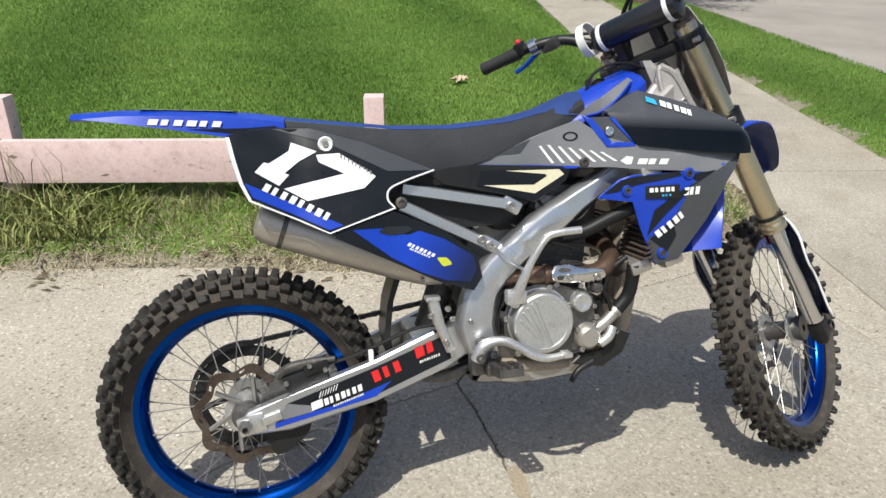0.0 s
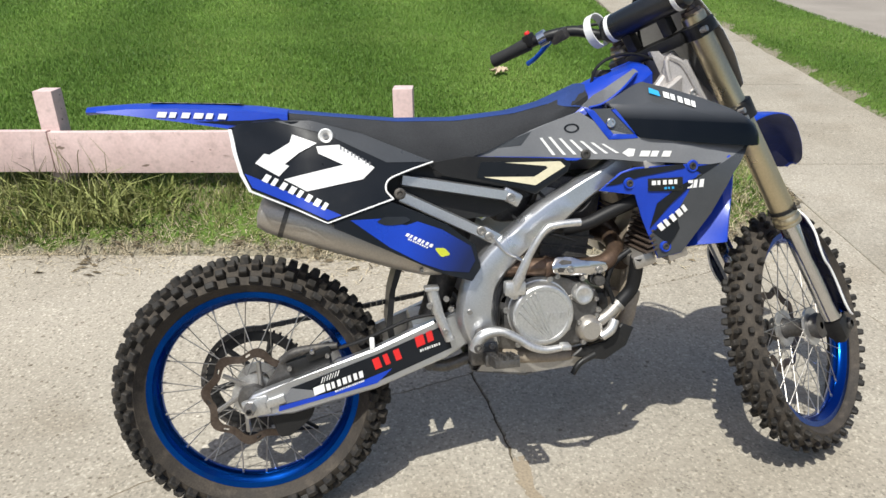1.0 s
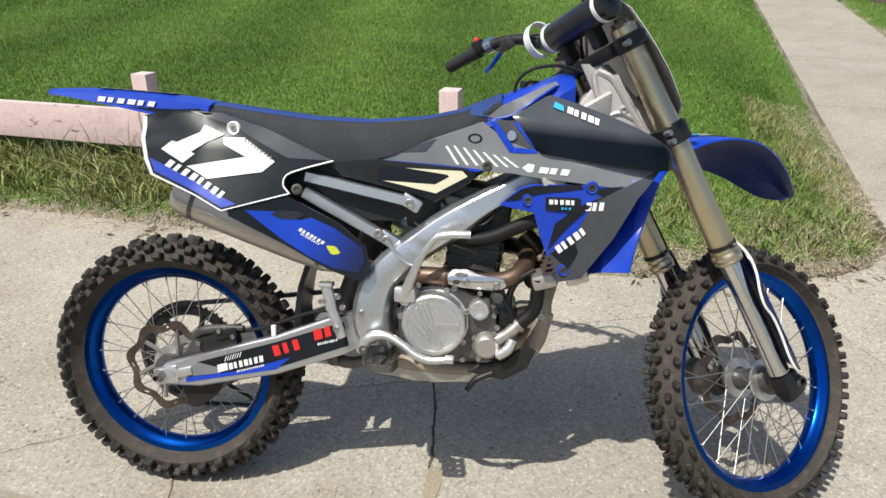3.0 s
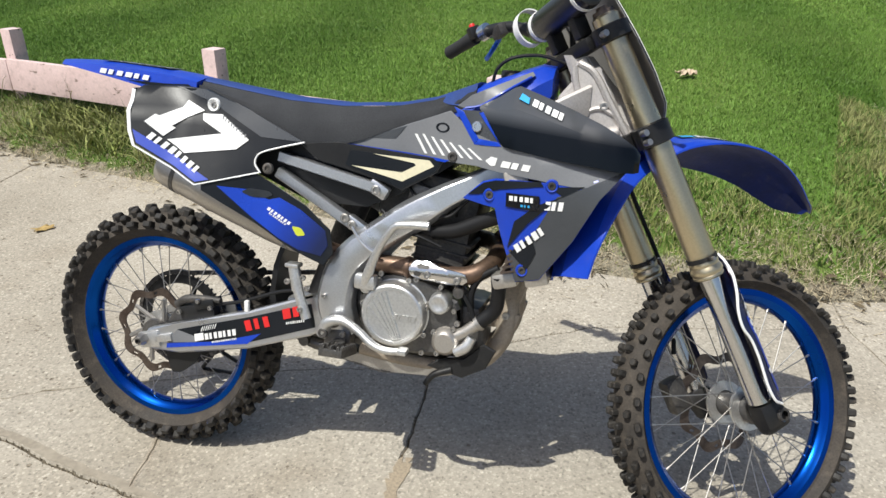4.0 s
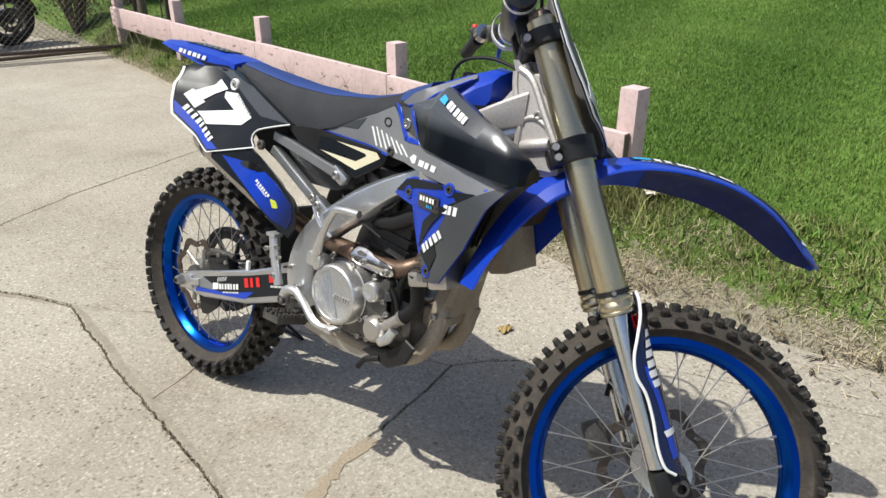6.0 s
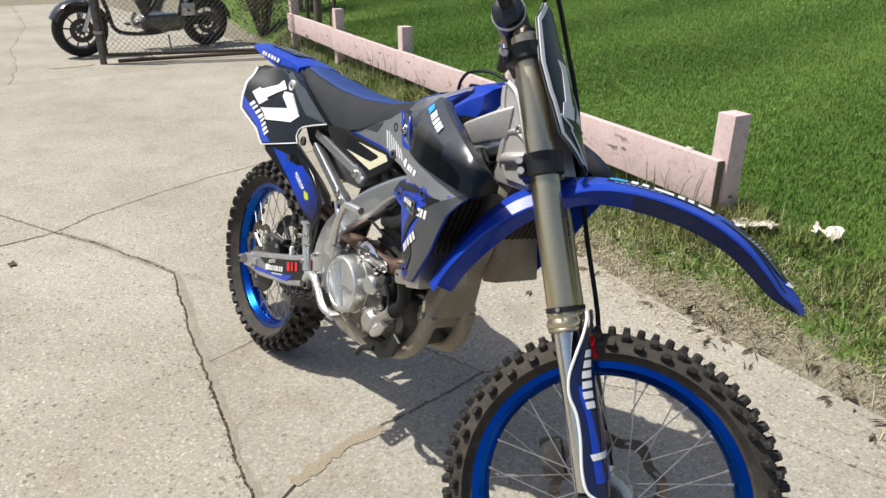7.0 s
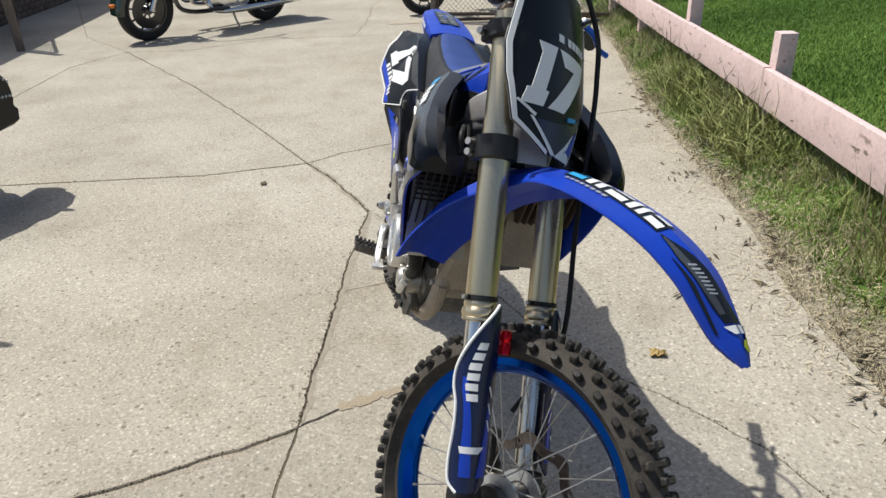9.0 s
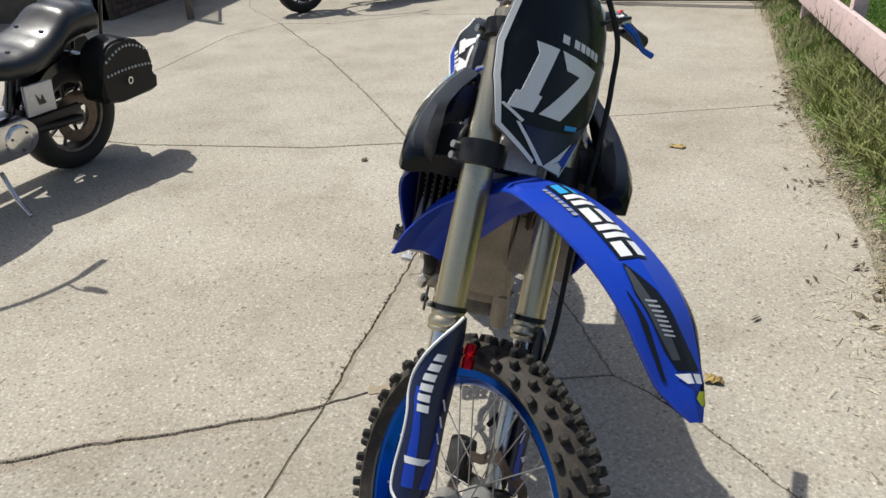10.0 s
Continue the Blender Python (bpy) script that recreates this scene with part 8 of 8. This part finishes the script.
# ---- parked cruisers, gate and house in the yard ----
def cruiser(name, m, label, paint, bags=True, bright="chrome", pipes=((-1, 0.25), (-1, 0.33)), wheels="chrome", metal="alu", shine="chrome", discs=("rust", 0.145), skirt=0.0):
    """A heavy road motorcycle: x ahead, y to its left, from the foot of its rear wheel, leaning on its side stand."""
    root = empty(name, m, label, "motorcycle", "motorcycles parked in the yard")
    base = 1.62

    def road_wheel(nm, x, r, w, rim_r):
        prof = [(rim_r, -w * 0.40), (rim_r + 0.01, -w * 0.48), ((rim_r + r) / 2, -w * 0.55), (r - 0.02, -w * 0.48), (r - 0.004, -w * 0.25), (r, 0), (r - 0.004, w * 0.25), (r - 0.02, w * 0.48), ((rim_r + r) / 2, w * 0.55), (rim_r + 0.01, w * 0.48), (rim_r, w * 0.40)]
        t = part(nm, lathe(prof, sides=48), "rubber_road", root, "black road tyre", pose(x, 0, r))
        rim = part("rim", lathe([(rim_r + 0.004, -w * 0.42), (rim_r - 0.012, -w * 0.40), (rim_r - 0.022, -w * 0.2), (rim_r - 0.022, w * 0.2), (rim_r - 0.012, w * 0.40), (rim_r + 0.004, w * 0.42), (rim_r - 0.006, 0)], sides=48, closed=True), wheels, t, "metal rim")
        part("hub", lathe([(0.0001, -w * 0.6), (0.045, -w * 0.6), (0.055, -w * 0.3), (0.055, w * 0.3), (0.045, w * 0.6), (0.0001, w * 0.6)], sides=24), wheels, t)
        for k in range(9):
            a = k * math.tau / 9
            part("spoke", tube([(0.05 * math.cos(a), 0, 0.05 * math.sin(a)), (rim_r * math.cos(a + 0.15), 0, rim_r * math.sin(a + 0.15))], 0.010, 8, None), wheels, t)
        part("disc", lathe([(0.08, w * 0.50), (discs[1], w * 0.50), (discs[1], w * 0.54), (0.08, w * 0.54)], sides=40, closed=True), discs[0], t)
        return t

    road_wheel("rear_wheel", 0.0, 0.315, 0.14, 0.205)
    road_wheel("front_wheel", base, 0.325, 0.11, 0.225)
    arc = lambda x, r, a0, a1: [(x + r * math.cos(radians(a)), 0, 0.32 + r * math.sin(radians(a))) for a in np.linspace(a0, a1, 12)]

    def mudguard(x, r, a0, a1, half):
        rings = []
        for q in arc(x, r, a0, a1):
            d = Vector((q[0] - x, 0, q[2] - 0.32)).normalized()
            rings.append([Vector(q) + Vector((0, half * s, 0)) + d * h for s, h in ((-1, -0.06), (-0.92, -0.015), (-0.5, 0.0), (0.5, 0.0), (0.92, -0.015), (1, -0.06), (0.9, -0.055), (0.5, -0.008), (-0.5, -0.008), (-0.9, -0.055))])
        return loft(rings)

    part("rear_fender", mudguard(0.0, 0.355, 20, 175, 0.10), paint, root, "glossy rear fender")
    front_guard = part("front_fender", mudguard(base, 0.362, 25 - skirt, 165 + 0.4 * skirt, 0.085 + 0.0006 * skirt), paint, root, "glossy front fender")
    if skirt:
        part("marker_lamp", box((0.07, 0.05, 0.035), (base + 0.365, 0, 0.40), 0.012), "amber", front_guard, "amber marker lamp on the fender tip")
    for s in (-1, 1):
        part("fork_leg", tube([(base, s * 0.11, 0.325), (base - 0.10, s * 0.11, 0.56), (base - 0.22, s * 0.11, 0.90)], [0.030, 0.028, 0.022], 12), "chrome", root, "polished fork leg")
    part("frame", tube([(base - 0.25, 0, 0.88), (base - 0.34, 0, 0.55), (base - 0.46, 0, 0.26), (0.62, 0, 0.22), (0.40, 0, 0.35), (0.30, 0, 0.62)], 0.026, 12), "gloss", root, "black tube frame")
    eng = part("engine_case", lathe([(0.0001, -0.12), (0.10, -0.12), (0.13, -0.10), (0.13, 0.10), (0.10, 0.12), (0.0001, 0.12)], (0.72, 0, 0.38), "Y", 28, box((0.30, 0.20, 0.18), (0.55, 0, 0.37), 0.04)), metal, root, "V-twin engine")
    for tilt, x in ((-24, 0.64), (24, 0.84)):
        cyl = None
        for k in range(9):
            cyl = lathe([(0.0001, 0.12 + 0.022 * k), (0.078, 0.12 + 0.022 * k), (0.078, 0.130 + 0.022 * k), (0.055, 0.131 + 0.022 * k), (0.055, 0.142 + 0.022 * k)], (0, 0, 0), "Z", 20, cyl)
        c = part("cylinder", cyl, "case", eng, "finned cylinder", Matrix.Translation((0.73, 0, 0.36)) @ Matrix.Rotation(radians(tilt), 4, "Y"))
        part("rocker_cover", box((0.15, 0.13, 0.06), (0.73 + 0.33 * math.sin(radians(tilt)), 0, 0.36 + 0.34 * math.cos(radians(tilt))), 0.02, None, Matrix.Rotation(radians(tilt), 3, "Y")), shine, root)
    part("primary_cover", loft([[(x + r * math.cos(a) * 0.0 + math.cos(a) * r + (0.18 if math.cos(a) > 0 else -0.18), y, 0.36 + 0.95 * r * math.sin(a)) for a in (k * math.tau / 28 for k in range(28))] for x, y, r in ((0.64, 0.10, 0.112), (0.64, 0.155, 0.110), (0.64, 0.175, 0.095), (0.64, 0.182, 0.065), (0.64, 0.183, 0.01))]), shine, root, "primary drive cover")
    part("air_cleaner", lathe([(0.0001, -0.22), (0.08, -0.22), (0.10, -0.20), (0.10, -0.14), (0.0001, -0.14)], (0.74, 0, 0.60), "Y", 28), shine, root, "round air cleaner")
    for s, z in pipes:
        part("exhaust_pipe", tube([(0.90, s * 0.10, 0.45), (0.93, s * 0.17, 0.32), (0.80, s * 0.19, z), (0.30, s * 0.20, z), (-0.42, s * 0.21, z + 0.03)], [0.022, 0.022, 0.024, 0.042, 0.040], 14), bright, root, "long exhaust pipe")
    part("fuel_tank", loft([[(x, w * math.cos(a), z + h * math.sin(a)) for a in (k * math.tau / 20 for k in range(20))] for x, w, z, h in ((0.52, 0.03, 0.74, 0.03), (0.60, 0.12, 0.77, 0.08), (0.78, 0.15, 0.80, 0.11), (1.0, 0.14, 0.83, 0.11), (1.15, 0.09, 0.86, 0.07), (1.20, 0.03, 0.87, 0.03))]), paint, root, "glossy fuel tank")
    saddle = [(-0.205, 0.125, 0.825, 0.070), (-0.185, 0.145, 0.828, 0.085), (-0.12, 0.15, 0.83, 0.090), (0.02, 0.16, 0.81, 0.09), (0.12, 0.17, 0.75, 0.075), (0.28, 0.19, 0.70, 0.07), (0.44, 0.17, 0.69, 0.06), (0.57, 0.09, 0.71, 0.05)]
    st = part("seat", loft([[(x, w * math.copysign(abs(math.cos(a)) ** 0.6, math.cos(a)), z + h * math.copysign(abs(math.sin(a)) ** 0.7, math.sin(a))) for a in (k * math.tau / 24 for k in range(24))] for x, w, z, h in [(*q[:3], float(np.interp(q[0], [p[0] for p in saddle], [p[3] for p in saddle])) * (1 + 0.035 * math.cos(q[0] * 57))) for q in spline([p[:3] for p in saddle], 6)]]), "leather", root, "tufted black leather seat")
    for k in range(6):
        part("seat_button", lathe([(0.0001, 0.004), (0.012, 0.003), (0.014, -0.004), (0.0001, -0.004)], (0.36 - 0.11 * (k // 2), 0.08 * (1 if k % 2 else -1), (0.755, 0.762, 0.815)[k // 2]), "Z", 12), "gloss", st)
    part("side_cover", box((0.18, 0.02, 0.16), (0.30, 0.155, 0.52), 0.008), "silver", root, "silver side cover with a dark emblem")
    part("cover_mark", panel([(0.27, 0.49), (0.29, 0.54), (0.30, 0.51), (0.33, 0.55), (0.315, 0.49)], flat(0.166), 0.002, 0, 1, grid=0), "brown", root)
    part("belt_guard", box((0.40, 0.03, 0.05), (0.22, 0.12, 0.39), 0.012), "black", root)
    for s in (-1, 1):
        part("swingarm", tube([(0.0, s * 0.10, 0.315), (0.22, s * 0.105, 0.335), (0.46, s * 0.09, 0.36)], [0.020, 0.026, 0.034], 12), "black", root, "black swingarm")
    derby = part("derby_cover", lathe([(0.0001, 0.196), (0.060, 0.196), (0.074, 0.192), (0.080, 0.184), (0.080, 0.170)], (0.49, 0, 0.36), "Y", 32), shine, root, "round polished clutch cover")
    for k in range(3):
        bolt(derby, "bolt", (0.49 + 0.052 * math.cos(k * 2.1 + 0.4), 0.196, 0.36 + 0.052 * math.sin(k * 2.1 + 0.4)), 0.007, axis=1, material="dark")
    if bags:
        for s in (-1, 1):
            shape = [(-0.46, 0.40), (0.02, 0.41), (0.05, 0.46), (0.045, 0.60), (0.02, 0.69), (-0.05, 0.74), (-0.17, 0.755), (-0.28, 0.73), (-0.36, 0.65), (-0.42, 0.52)]
            bag = part("saddlebag", panel(shape, flat(0.13), 0.15, 0, s, grid=0, round_off=2, bevel=0.02), "bag", root, "black leather saddlebag with chrome studs", Matrix.Translation((-0.055, 0, -0.01)) @ Matrix.Diagonal((0.88, 1, 1.0, 1)))
            part("bag_flap", panel([(-0.40, 0.56), (0.045, 0.56), (0.04, 0.65), (-0.04, 0.735), (-0.25, 0.745), (-0.365, 0.66)], flat(0.278), 0.008, 0, s, grid=0, round_off=1, bevel=0.003), "bag", bag)
            part("buckle", lathe([(0.014, 0.290), (0.022, 0.290), (0.022, 0.295), (0.014, 0.295)], (-0.17, 0, 0.52), "Y", 16, closed=True) if s > 0 else lathe([(0.014, -0.290), (0.022, -0.290), (0.022, -0.295), (0.014, -0.295)], (-0.17, 0, 0.52), "Y", 16, closed=True), "chrome", bag)
            stud = None
            for k in range(13):
                for row in (0, 1):
                    a = k / 12
                    x_ = -0.36 + 0.37 * a
                    z_ = (0.655 + 0.060 * math.sin(math.pi * a)) if row == 0 else 0.578 + 0.010 * math.sin(math.pi * a)
                    b = lathe([(0.0001, s * 0.295), (0.007, s * 0.291), (0.009, s * 0.284), (0.0001, s * 0.284)], (x_, 0, z_), "Y", 8)
                    if stud is None:
                        ob = part("stud", b, "silver", bag)
                        stud = (ob.data, x_, z_)
                    else:
                        b.free()
                        part_of("stud", stud[0], "silver", bag, m=pose(x_ - stud[1], 0, z_ - stud[2]))
    part("handlebar", tube([(0.74, 0.42, 1.08), (0.88, 0.40, 1.12), (1.10, 0.32, 1.12), (base - 0.26, 0.15, 1.02), (base - 0.25, 0, 0.98), (base - 0.26, -0.15, 1.02), (1.10, -0.32, 1.12), (0.88, -0.40, 1.12), (0.74, -0.42, 1.08)], 0.014, 12), "chrome", root, "chrome pulled-back handlebar")
    for s in (-1, 1):
        part("mirror", lathe([(0.0001, -0.008), (0.055, -0.006), (0.062, 0.0), (0.055, 0.010), (0.0001, 0.016)], (0.90, s * 0.46, 1.27), "X", 20, tube([(0.92, s * 0.39, 1.13), (0.93, s * 0.43, 1.20), (0.92, s * 0.46, 1.25)], 0.006, 8)), "chrome", root, "round chrome mirror")
        part("grip", tube([(0.72, s * 0.422, 1.075), (0.85, s * 0.405, 1.113)], 0.019, 12), "grip", root)
    part("headlamp", lathe([(0.0001, -0.10), (0.05, -0.08), (0.085, 0.0), (0.09, 0.05), (0.08, 0.065), (0.0001, 0.07)], (base - 0.16, 0, 0.86), "X", 24), "chrome", root, "round chrome headlamp")
    part("sissy_bar", tube([(-0.22, 0.10, 0.62), (-0.27, 0.10, 0.95), (-0.29, 0.06, 1.15), (-0.29, -0.06, 1.15), (-0.27, -0.10, 0.95), (-0.22, -0.10, 0.62)], 0.010, 10), "gloss", root, "black sissy bar")
    part("side_stand", tube([(0.58, 0.12, 0.20), (0.62, 0.24, 0.10), (0.66, 0.36, 0.055)], [0.013, 0.012, 0.011], 10), "chrome", root, "chrome side stand")
    for s in (-1, 1):
        part("floorboard", box((0.24, 0.10, 0.022), (0.86, s * 0.24, 0.29), 0.008), "black", root)
        part("turn_signal", lathe([(0.0001, -0.03), (0.03, -0.02), (0.034, 0.012), (0.028, 0.022), (0.0001, 0.026)], (base - 0.20, s * 0.19, 0.76), "X", 16), "amber", root, "amber turn signal")
    return root


M["rubber_road"] = surface("road_tyre_rubber", (0.012, 0.012, 0.012), (0.02, 0.02, 0.02), 0.6, fine=200, bump=0.1, spread=0.15, spec=0.3)
near = cruiser("cruiser", Matrix.Translation((-1.30, -2.34, 0)) @ Matrix.Rotation(radians(-15), 4, "Z") @ Matrix.Rotation(radians(-8), 4, "X"), "black cruiser with leather saddlebags parked on the driveway", "gloss", wheels="case")
far = cruiser("cruiser", Matrix.Translation((-7.94, -1.05, 0)) @ Matrix.Rotation(radians(-45.8), 4, "Z") @ Matrix.Rotation(radians(-8), 4, "X") @ Matrix.Scale(1.11, 4), "dark touring motorcycle with long chrome exhaust parked farther back", "green_gloss", pipes=((-1, 0.25), (1, 0.24)), wheels="gloss", metal="gloss", discs=("gloss", 0.19), skirt=28)
third = cruiser("cruiser", Matrix.Translation((-7.79, 2.74, 0)) @ Matrix.Rotation(radians(-84), 4, "Z") @ Matrix.Rotation(radians(-8), 4, "X"), "stripped dark old motorcycle standing behind the wire gate", "gloss", bags=False, wheels="dark", metal="alu", shine="case", bright="chrome", discs=("dark", 0.145))


def chain_gate(m, width, tall, label):
    """A tube frame with woven wire, hung between posts; x along it."""
    root = empty("wire_gate", m, label, "gate")
    part("gate_frame", tube([(0, 0, 0.10), (width, 0, 0.10)], 0.021, 10, tube([(0, 0, tall), (width, 0, tall)], 0.021, 10, tube([(0, 0, 0.10), (0, 0, tall)], 0.021, 10, tube([(width, 0, 0.10), (width, 0, tall)], 0.021, 10)))), "rusty", root, "rusty tube gate frame")
    wires = None
    cell = 0.062
    n = int((width + tall) / cell)
    for way in (1, -1):
        for k in range(n):
            x0 = -tall + 0.1 + k * cell
            a = [(x, z) for x, z in ((x0, 0.1), (x0 + tall - 0.1, tall))]
            lo, hi = max(0.0, x0), min(width, x0 + tall - 0.1)
            if hi - lo < 0.02:
                continue
            za, zb = 0.1 + (lo - x0), 0.1 + (hi - x0)
            if way < 0:
                lo, hi = width - lo, width - hi
            wires = tube([(lo, 0.004 * way, za), (hi, 0.004 * way, zb)], 0.0018, 4, wires)
    tagged(part("wire_mesh", wires, "wire", root, "woven dull wire"), kind="stuff")
    return root


chain_gate(pose(-6.85, 1.21, 0, 0, 0, 68), 2.35, 1.25, "rusty chain-link gate standing open across the driveway")
chain_gate(pose(-6.55, -3.75, 0, 0, 0, 200), 2.3, 1.25, "rusty chain-link gate leaf beside the house")
for x, y, r, nm, lb, mt in ((-6.84, 1.16, 0.038, "gate_post", "grey steel gate post with a clamp", "case"), (-6.42, -3.70, 0.045, "gate_post", "brown wooden gate post", "dullwood"), (-6.95, 4.05, 0.055, "fence_post", "weathered wooden post by the shrubs", "dullwood"), (-5.55, 3.52, 0.024, "iron_post", "rusty iron post in the grass", "rusty"), (-5.63, 3.50, 0.008, "iron_rod", "thin rusty rod beside the post", "rusty")):
    g = float(height(np.array(x), np.array(y))) if on_lawn(np.array(x), np.array(y)) > 0 else 0.0
    ob = part(nm, lathe([(0.0001, -0.05), (r, -0.05), (r, 1.30), (r * 0.8, 1.33), (0.0001, 1.34)], (0, 0, 0), "Z", 16), mt, None, lb, pose(x, y, g))
    tagged(ob, lb, "post")
    if mt == "case":
        part("clamp", lathe([(r, 0.34), (r + 0.012, 0.34), (r + 0.012, 0.37), (r, 0.37)], (0, 0, 0), "Z", 16, closed=True), "steel", ob)


def leafy(name, at, spread_, count, size, material, label, category="shrub", stems=9):
    """Stems with many small leaves, ragged at the outline."""
    root = empty(name, pose(*at), label, category)
    r = random.Random(int(abs(at[0]) * 37) + count)
    tips = []
    for k in range(stems):
        a, lean_ = r.uniform(0, math.tau), r.uniform(0.2, 0.8)
        p = [(0.05 * math.cos(a), 0.05 * math.sin(a), 0), (spread_[0] * 0.35 * lean_ * math.cos(a), spread_[1] * 0.35 * lean_ * math.sin(a), spread_[2] * 0.5), (spread_[0] * 0.6 * lean_ * math.cos(a + 0.3), spread_[1] * 0.6 * lean_ * math.sin(a + 0.3), spread_[2] * r.uniform(0.75, 1.0))]
        part("stem", tube(p, [0.016, 0.010, 0.004], 6, None, 4), "dullwood", root)
        tips += [Vector(q) for q in spline(p, 5)[3:]]
    v, f = [], []
    for k in range(count):
        c = r.choice(tips) + Vector((r.gauss(0, 0.14) * spread_[0], r.gauss(0, 0.14) * spread_[1], r.gauss(0, 0.12) * spread_[2]))
        c.z = max(c.z, 0.03)
        u = Vector((r.gauss(0, 1), r.gauss(0, 1), r.gauss(0, 1))).normalized()
        w = u.orthogonal().normalized()
        s = size * r.uniform(0.6, 1.3)
        v += [c - u * s, c + w * s * 0.4, c + u * s, c - w * s * 0.4]
        f.append((4 * k, 4 * k + 1, 4 * k + 2, 4 * k + 3))
    me = bpy.data.meshes.new("leaves")
    me.from_pydata([tuple(q) for q in v], [], f)
    tagged(part_of("leaves", me, material, root, smooth=False), kind="stuff")
    return root


leafy("shrub", (-7.75, 3.58, 0.05), (0.9, 0.9, 1.3), 6200, 0.020, "dry_hedge", "tangled dry brown shrub behind the gate", stems=26)
leafy("shrub", (-8.3, 4.6, 0.1), (1.0, 1.0, 1.4), 4200, 0.022, "hedge", "overgrown shrub beside the lawn", stems=14)
rail = part("ground_rail", tube([(-6.75, 1.3, 0.035), (-6.55, 2.35, 0.035), (-6.30, 3.25, 0.040)], 0.022, 10), "rusty", None)
tagged(rail, "rusty pipe lying on the concrete under the gate", "pipe")

# house beside the yard
house = empty("house", pose(-10.0, -4.30, 0), "brown house with a blue-grey side door", "house")
part("wall", box((7.0, 0.20, 2.9), (0.0, -0.60, 1.45), 0.01), "dullwood", house, "brown wooden wall")
part("side_wall", box((0.20, 4.0, 2.9), (3.39, -2.72, 1.45), 0.01), "dullwood", house, "brown wooden side wall")
for k in range(14):
    part("siding_board", box((7.0, 0.022, 0.19), (0, -0.492, 0.55 + 0.165 * k), 0.003, None, Matrix.Rotation(radians(-4), 3, "X")), "dullwood", house)
    part("siding_board", box((0.022, 4.0, 0.19), (3.497, -2.72, 0.55 + 0.165 * k), 0.003, None, Matrix.Rotation(radians(4), 3, "Y")), "dullwood", house)
door = part("side_door", box((0.05, 0.70, 1.95), (3.52, -1.02, 1.0), 0.006), "siding", house, "weathered blue-grey painted door")
part("door_knob", lathe([(0.0001, 0.05), (0.022, 0.045), (0.026, 0.03), (0.012, 0.012), (0.012, 0.0), (0.0001, 0.0)], (3.545, -0.76, 0.95), "X", 16), "steel", door)
base_wall = part("foundation", box((7.0, 0.22, 0.44), (0, -0.58, 0.21), 0.01), "dirt", house, "brown brick foundation")
brick_me = None
for row in range(5):
    for k in range(27):
        at = pose(-3.30 + 0.25 * k + 0.125 * (row % 2), -0.464, 0.045 + 0.084 * row)
        if brick_me is None:
            ob = part("brick", box((0.235, 0.024, 0.072), (0, 0, 0), 0.004), "brick", base_wall, "", at)
            brick_me = ob.data
        else:
            part_of("brick", brick_me, "brick", base_wall, "", at)
part("roof", box((7.4, 4.6, 0.10), (0, -2.85, 3.42), 0.02, None, Matrix.Rotation(radians(-14), 3, "X")), "dullwood", house, "brown shingled roof")
part("window", box((1.1, 0.05, 1.0), (1.2, -0.49, 1.7), 0.01), "gloss", house, "dark window pane")

# street tree on the verge
def tree(at, label):
    root = empty("tree", pose(*at), label, "tree")
    part("trunk", tube([(0, 0, -0.1), (0.01, 0.01, 0.15), (0.02, 0.02, 1.2), (0.05, 0.0, 2.6), (0.02, 0.05, 4.6)], [0.21, 0.155, 0.13, 0.11, 0.05], 16), "bark", root, "rough brown trunk")
    r = random.Random(5)
    tips = []
    for k in range(14):
        a = k * 2.4
        z0 = 2.2 + 0.17 * k
        ln = r.uniform(1.2, 2.0) * (1 - 0.03 * k)
        p = [(0.03, 0.02, z0), (0.45 * ln * math.cos(a), 0.45 * ln * math.sin(a), z0 + 0.35), (ln * math.cos(a + 0.2), ln * math.sin(a + 0.2), z0 + 0.8)]
        part("limb", tube(p, [0.05, 0.03, 0.010], 8), "bark", root)
        tips += spline(p, 6)[4:]
    v, f = [], []
    for k in range(9000):
        c = r.choice(tips) + Vector((r.gauss(0, 0.28), r.gauss(0, 0.28), r.gauss(0, 0.26)))
        u = Vector((r.gauss(0, 1), r.gauss(0, 1), r.gauss(0, 0.6))).normalized()
        w = u.orthogonal().normalized()
        s = r.uniform(0.03, 0.06)
        v += [c - u * s, c + w * s * 0.5, c + u * s, c - w * s * 0.5]
        f.append((4 * k, 4 * k + 1, 4 * k + 2, 4 * k + 3))
    me = bpy.data.meshes.new("crown")
    me.from_pydata([tuple(q) for q in v], [], f)
    tagged(part_of("crown", me, "hedge", root, smooth=False), kind="stuff")


tree((6.62, 10.3, 0.37), "street tree with a brown trunk on the verge")
